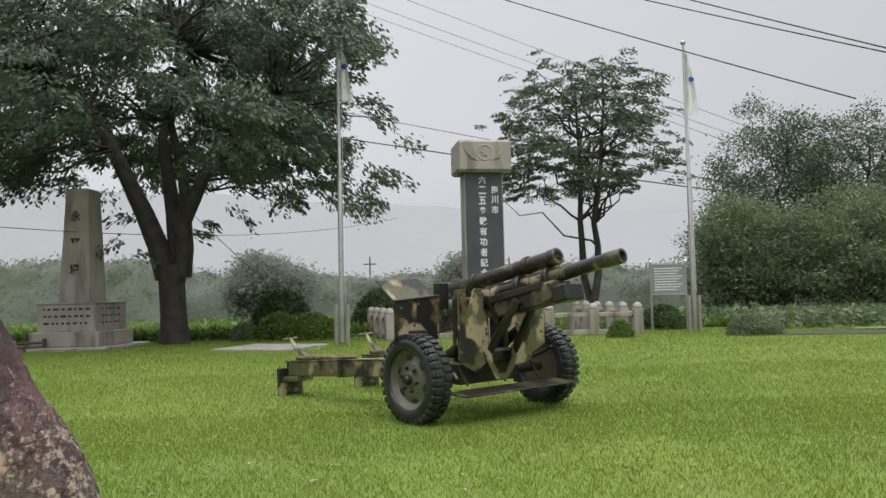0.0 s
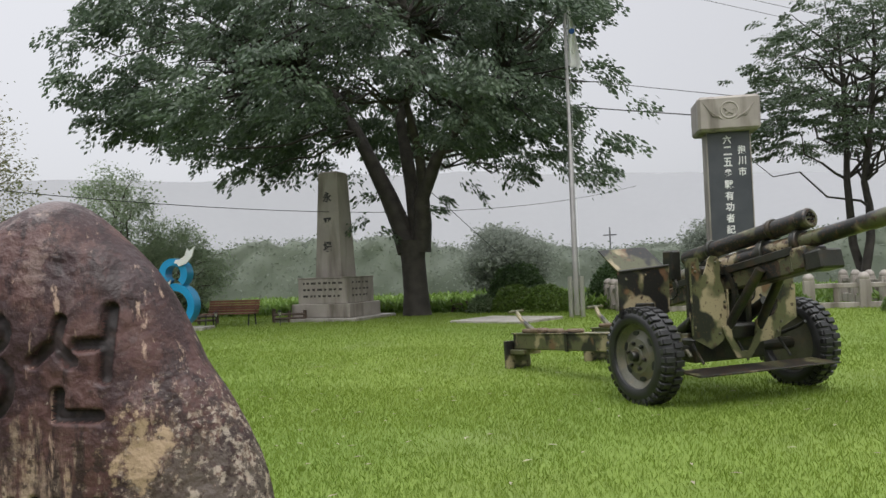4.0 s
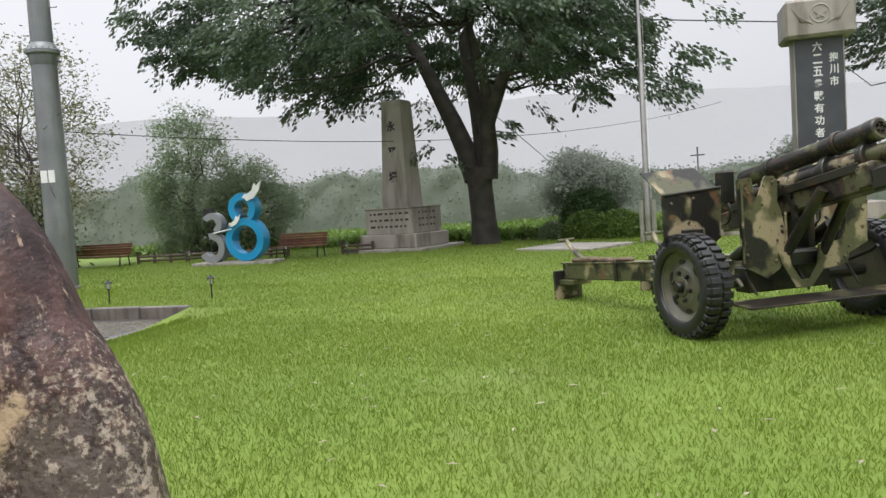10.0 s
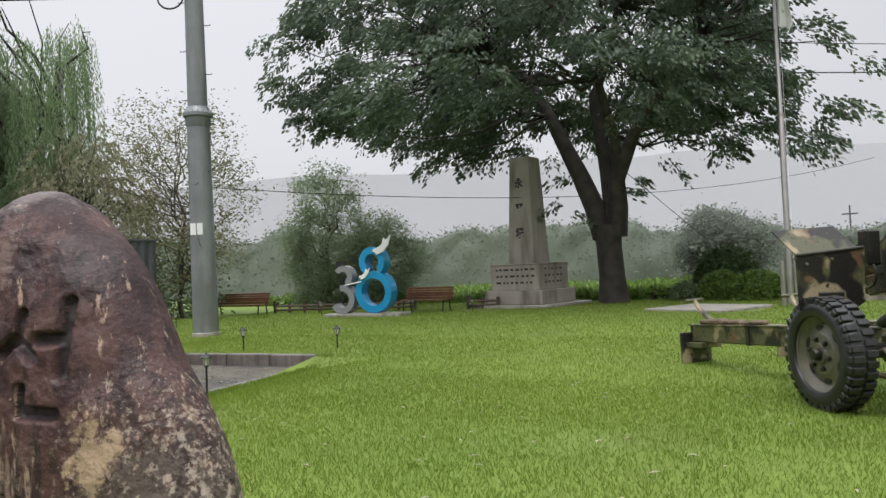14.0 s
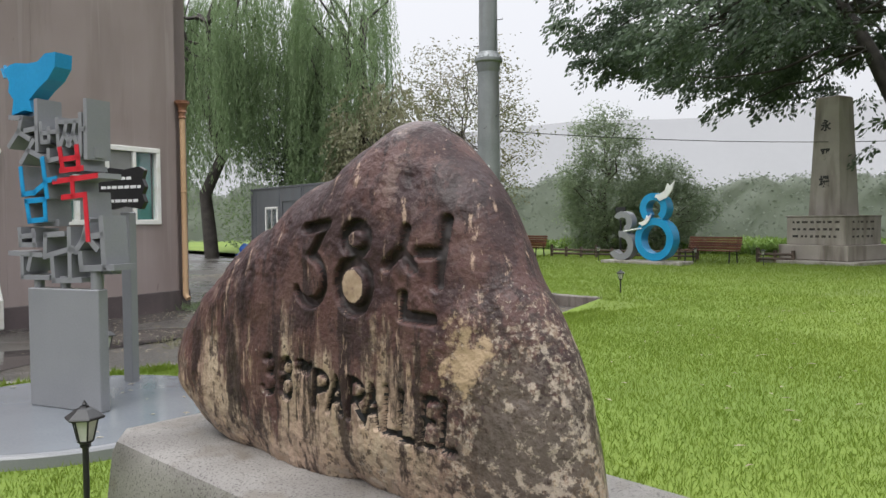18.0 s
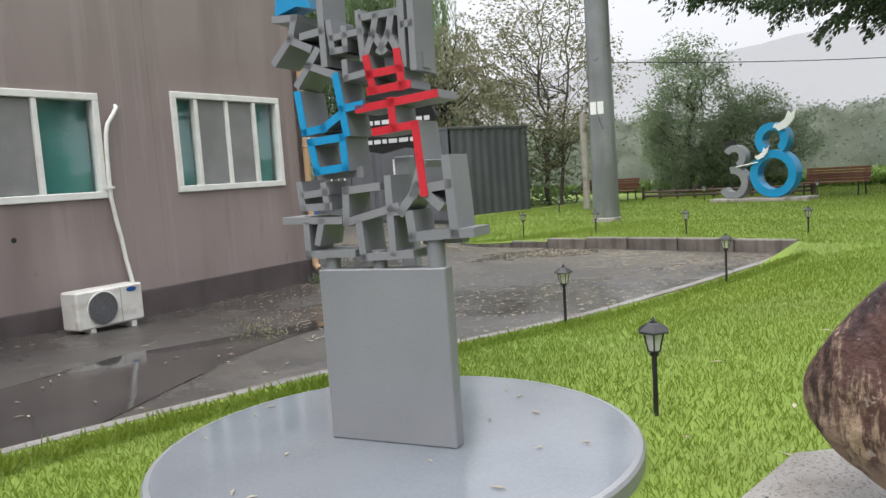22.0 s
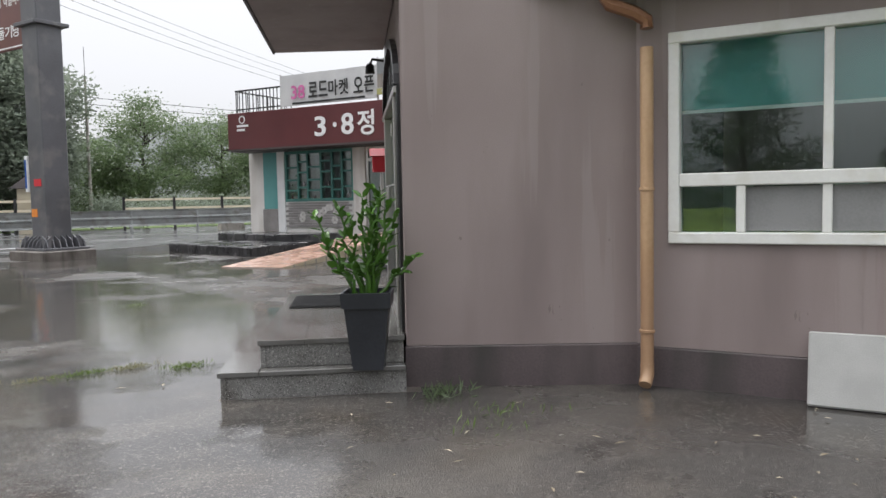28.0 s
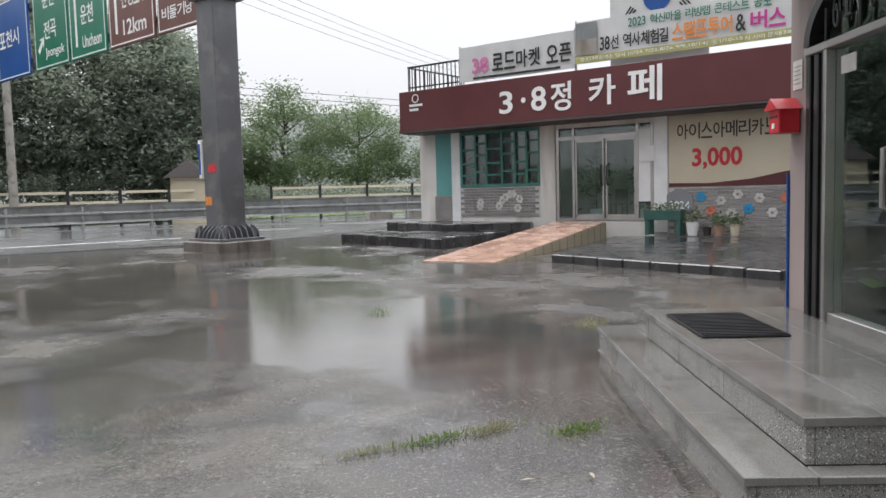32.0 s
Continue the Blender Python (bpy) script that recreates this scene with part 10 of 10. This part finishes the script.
def lawn_height(p):
    """lawn_z for many points at once."""
    x, y = p[:, 0], p[:, 1]

    def soft(a, b, v):
        k = np.clip((v - a) / (b - a), 0, 1)
        return k * k * (3 - 2 * k)

    gap = np.full(len(p), 1e9)
    for (ax, ay), (bx, by) in zip(EDGE, EDGE[1:]):
        k = np.clip(((x - ax) * (bx - ax) + (y - ay) * (by - ay)) / ((bx - ax) ** 2 + (by - ay) ** 2), 0, 1)
        gap = np.minimum(gap, np.hypot(x - ax - k * (bx - ax), y - ay - k * (by - ay)))
    z = 0.025 + 0.03 * np.sin(x * 0.35 + 1.0) * np.sin(y * 0.27) * soft(3, 8, y)
    z -= 0.16 * soft(14.0, 17.2, -x) * (1 - soft(11.0, 15.0, y))
    return z - 0.16 * soft(-1.0, 6.0, y) * (1 - soft(0.0, 1.6, gap)) * (y < 10.4)


turf = BVHTree.FromPolygons([v.co for v in lawn.data.vertices], [tuple(f.vertices) for f in lawn.data.polygons])
for depth, count in (((-1.2, 6.5), 420000), ((6.5, 14.0), 310000), ((14.0, 26.8), 240000)):
    y = rng.uniform(0, 1, count)
    y = (lambda a, b: (np.sqrt(a) + (np.sqrt(b) - np.sqrt(a)) * y) ** 2)(depth[0] + 3.2, depth[1] + 3.2) - 3.2
    x = -1.3 + (rng.uniform(-1, 1, count)) * np.interp(y, [-1.2, 3, 8.9, 9.3, 14, 27], [7.6, 8.2, 9.6, 16.5, 16.5, 19.0]) - np.interp(y, [0, 8, 8.9, 9.3, 27], [1.0, 0.5, 0.8, 5.0, 4.5])
    p = np.stack([x, y, np.zeros(count)], 1)
    p = p[on_lawn(p)]
    dens = np.array([noise.noise(Vector((a * 0.9, b * 0.9, 1.0))) + 0.3 * noise.noise(Vector((a * 5, b * 5, 3.0))) for a, b in p[:, :2]])
    p = p[dens > rng.uniform(-1.4, -0.1, len(p))]
    p[:, 2] = lawn_height(p) - 0.012
    for i in np.flatnonzero((p[:, 1] > 9.0) & (p[:, 1] < 11.2) & (p[:, 0] < -7.6)):
        hit = turf.ray_cast(Vector((p[i, 0], p[i, 1], 2.0)), Vector((0, 0, -1)))[0]
        if hit:
            p[i, 2] = hit.z - 0.008
    lift = np.tile([0, 0, 0.9], (len(p), 1)) + rng.normal(size=(len(p), 3)) * np.array([0.33, 0.33, 0.1])
    ob_ = part("grass", leaf_mesh("grass", p, 1.0, L_GRASS, rng, 0.11, 0, lift, 0.047 + 0.0011 * np.clip(p[:, 1], 0, 30)), None)
    tagged(ob_, "short wet bright green grass blades of the lawn", "grass", "", "stuff")
# longer fringe along the edging
p = np.concatenate([np.stack([np.interp(t_, np.arange(len(EDGE)), [q[0] for q in EDGE]) + rng.uniform(0.17, 0.4, t_.size), np.interp(t_, np.arange(len(EDGE)), [q[1] for q in EDGE]) + rng.uniform(-0.1, 0.1, t_.size), np.zeros(t_.size)], 1) for t_ in [rng.uniform(2, len(EDGE) - 1, 7000)]])
p[:, 2] = [lawn_z(a, b) for a, b in p[:, :2]]
lift = np.tile([0, 0, 0.7], (len(p), 1)) + rng.normal(size=(len(p), 3)) * 0.4
ob_ = part("grass_fringe", leaf_mesh("grass_fringe", p, 0.085, L_GRASS, rng, 0.12, 0, lift), None)
tagged(ob_, "longer grass fringe along the lawn edging", "grass", "", "stuff")


def tuft(x, y, r, n, size, mats, seed, label, z=0.0, dry=False):
    q = np.random.default_rng(seed)
    p = np.stack([x + q.normal(size=n) * r[0], y + q.normal(size=n) * r[1], np.full(n, z)], 1)
    lift = np.tile([0, 0, 0.6], (n, 1)) + q.normal(size=(n, 3)) * 0.45
    o = part("weed_tuft", leaf_mesh("weed_tuft", p, size, mats, q, 0.12, 0, lift), None)
    tagged(o, label, "weeds", "weed tufts in the asphalt", "stuff")


tuft(-6.75, -9.5, (0.14, 0.02), 170, 0.045, L_OLIVE, 1, "thin grass growing in an asphalt crack")
tuft(-7.15, -9.46, (0.16, 0.022), 220, 0.05, L_LIME, 2, "thin grass growing in an asphalt crack")
tuft(-7.55, -9.42, (0.12, 0.026), 220, 0.055, L_OLIVE, 3, "thin grass growing in an asphalt crack")
tuft(-7.95, -9.12, (0.10, 0.045), 190, 0.055, L_LIME, 4, "tuft of grass in the asphalt")
tuft(-8.95, -13.8, (0.1, 0.08), 60, 0.06, L_LIME, 5, "small tuft of grass in the asphalt")
tuft(-10.4, -11.7, (0.12, 0.1), 180, 0.07, L_OLIVE, 6, "tuft of grass beside the porch")
tuft(-9.0, -6.7, (0.12, 0.08), 90, 0.11, L_GREEN, 7, "weeds at the foot of the wall")
tuft(-8.9, -6.0, (0.2, 0.15), 60, 0.08, L_LIME, 8, "weeds at the foot of the wall")
tuft(-11.15, -3.9, (0.1, 0.1), 120, 0.12, L_GREEN, 9, "weeds by the foam board")
tuft(-11.7, -2.9, (0.12, 0.25), 160, 0.1, L_GREEN, 10, "weeds in the wall corner")
tuft(-10.9, -4.7, (0.05, 0.06), 60, 0.14, L_GREEN, 11, "weeds behind the foam board")
tuft(-14.6, 5.0, (0.15, 0.15), 200, 0.14, L_GREEN, 12, "weeds by the corner drainpipe", -0.13)
tuft(-11.2, 2.4, (0.3, 0.12), 120, 0.09, L_OLIVE, 13, "dry grass patch on the asphalt", -0.08)
tuft(-10.5, 3.3, (0.3, 0.12), 120, 0.09, L_OLIVE, 14, "dry grass patch on the asphalt", -0.11)


def litter(name, pts, size, label, slim=0.07, broad=0.19):
    n = len(pts)
    a = rng.uniform(0, 2 * np.pi, n)
    d = np.stack([np.cos(a), np.sin(a), np.zeros(n)], 1) * (size * rng.uniform(0.5, 1.4, n))[:, None]
    s = np.stack([-np.sin(a), np.cos(a), np.zeros(n)], 1) * (size * rng.uniform(slim, broad, n))[:, None]
    v = np.stack([pts - d / 2, pts + s, pts + d / 2, pts - s], 1)
    v[:, 1, 2] += 0.005
    v[:, 3, 2] += 0.005
    g = Geo().add(v.reshape(-1, 3).tolist(), [(4 * i, 4 * i + 1, 4 * i + 2, 4 * i + 3) for i in range(n)])
    ob_ = part(name, g, M_LITTER)
    tagged(ob_, label, "fallen leaves", "", "stuff")


n = 9000
p = np.stack([rng.uniform(-18, -7.0, n), rng.uniform(-9, 10, n), np.zeros(n)], 1)
p = p[(rng.uniform(size=n) < np.where(p[:, 1] > 2.5, 0.95, np.where(p[:, 1] > -5, 0.10, 0.04))) & ~on_lawn(p)]
p[:, 2] = [drive_z(a, b) + 0.016 for a, b in p[:, :2]]
litter("fallen_leaves", p[p[:, 1] <= 2.5], 0.07, "narrow fallen leaves scattered over the wet asphalt")
litter("fallen_leaves", p[p[:, 1] > 2.5], 0.065, "pale fallen leaves strewn over the wet asphalt", 0.10, 0.24)
n = 7000
p = np.stack([rng.uniform(-24, -10, n), 9.6 + 1.0 * rng.normal(size=n), np.zeros(n)], 1)
p = p[(p[:, 1] < np.interp(-p[:, 0], [9.98, 12.95, 16.4, 17.2, 23.3, 24], [10.3, 9.95, 9.3, 9.4, 13.6, 13.9]))]
p[:, 2] = [drive_z(a, b) + 0.006 for a, b in p[:, :2]]
litter("leaf_drift", p, 0.075, "brown leaf litter along the kerb", 0.14, 0.34)
n = 2600
p = np.stack([rng.uniform(-30, -16.5, n), np.zeros(n), np.zeros(n)], 1)
p[:, 1] = np.interp(-p[:, 0], [16.5, 17.2, 23.3, 30], [9.3, 9.4, 13.6, 13.9]) - 2.4 * rng.uniform(0, 1, n) ** 1.6
p[:, 2] = [drive_z(a, b) + 0.012 for a, b in p[:, :2]]
litter("leaf_carpet", p, 0.1, "brown fallen leaves heaped in front of the containers", 0.14, 0.34)
n = 300
p = np.stack([rng.uniform(-7, 4, n), rng.uniform(1, 14, n), np.full(n, 0.075)], 1)
litter("lawn_leaves", p[on_lawn(p)], 0.08, "a few fallen leaves on the lawn")
a = rng.uniform(0, 2 * np.pi, 22)
r_ = 1.05 * np.sqrt(rng.uniform(0.1, 1, 22))
litter("disc_leaves", np.stack([-6.86 + r_ * np.cos(a), 1.35 + r_ * np.sin(a), np.full(22, 0.116)], 1), 0.06, "fallen leaves on the wet grey disc")
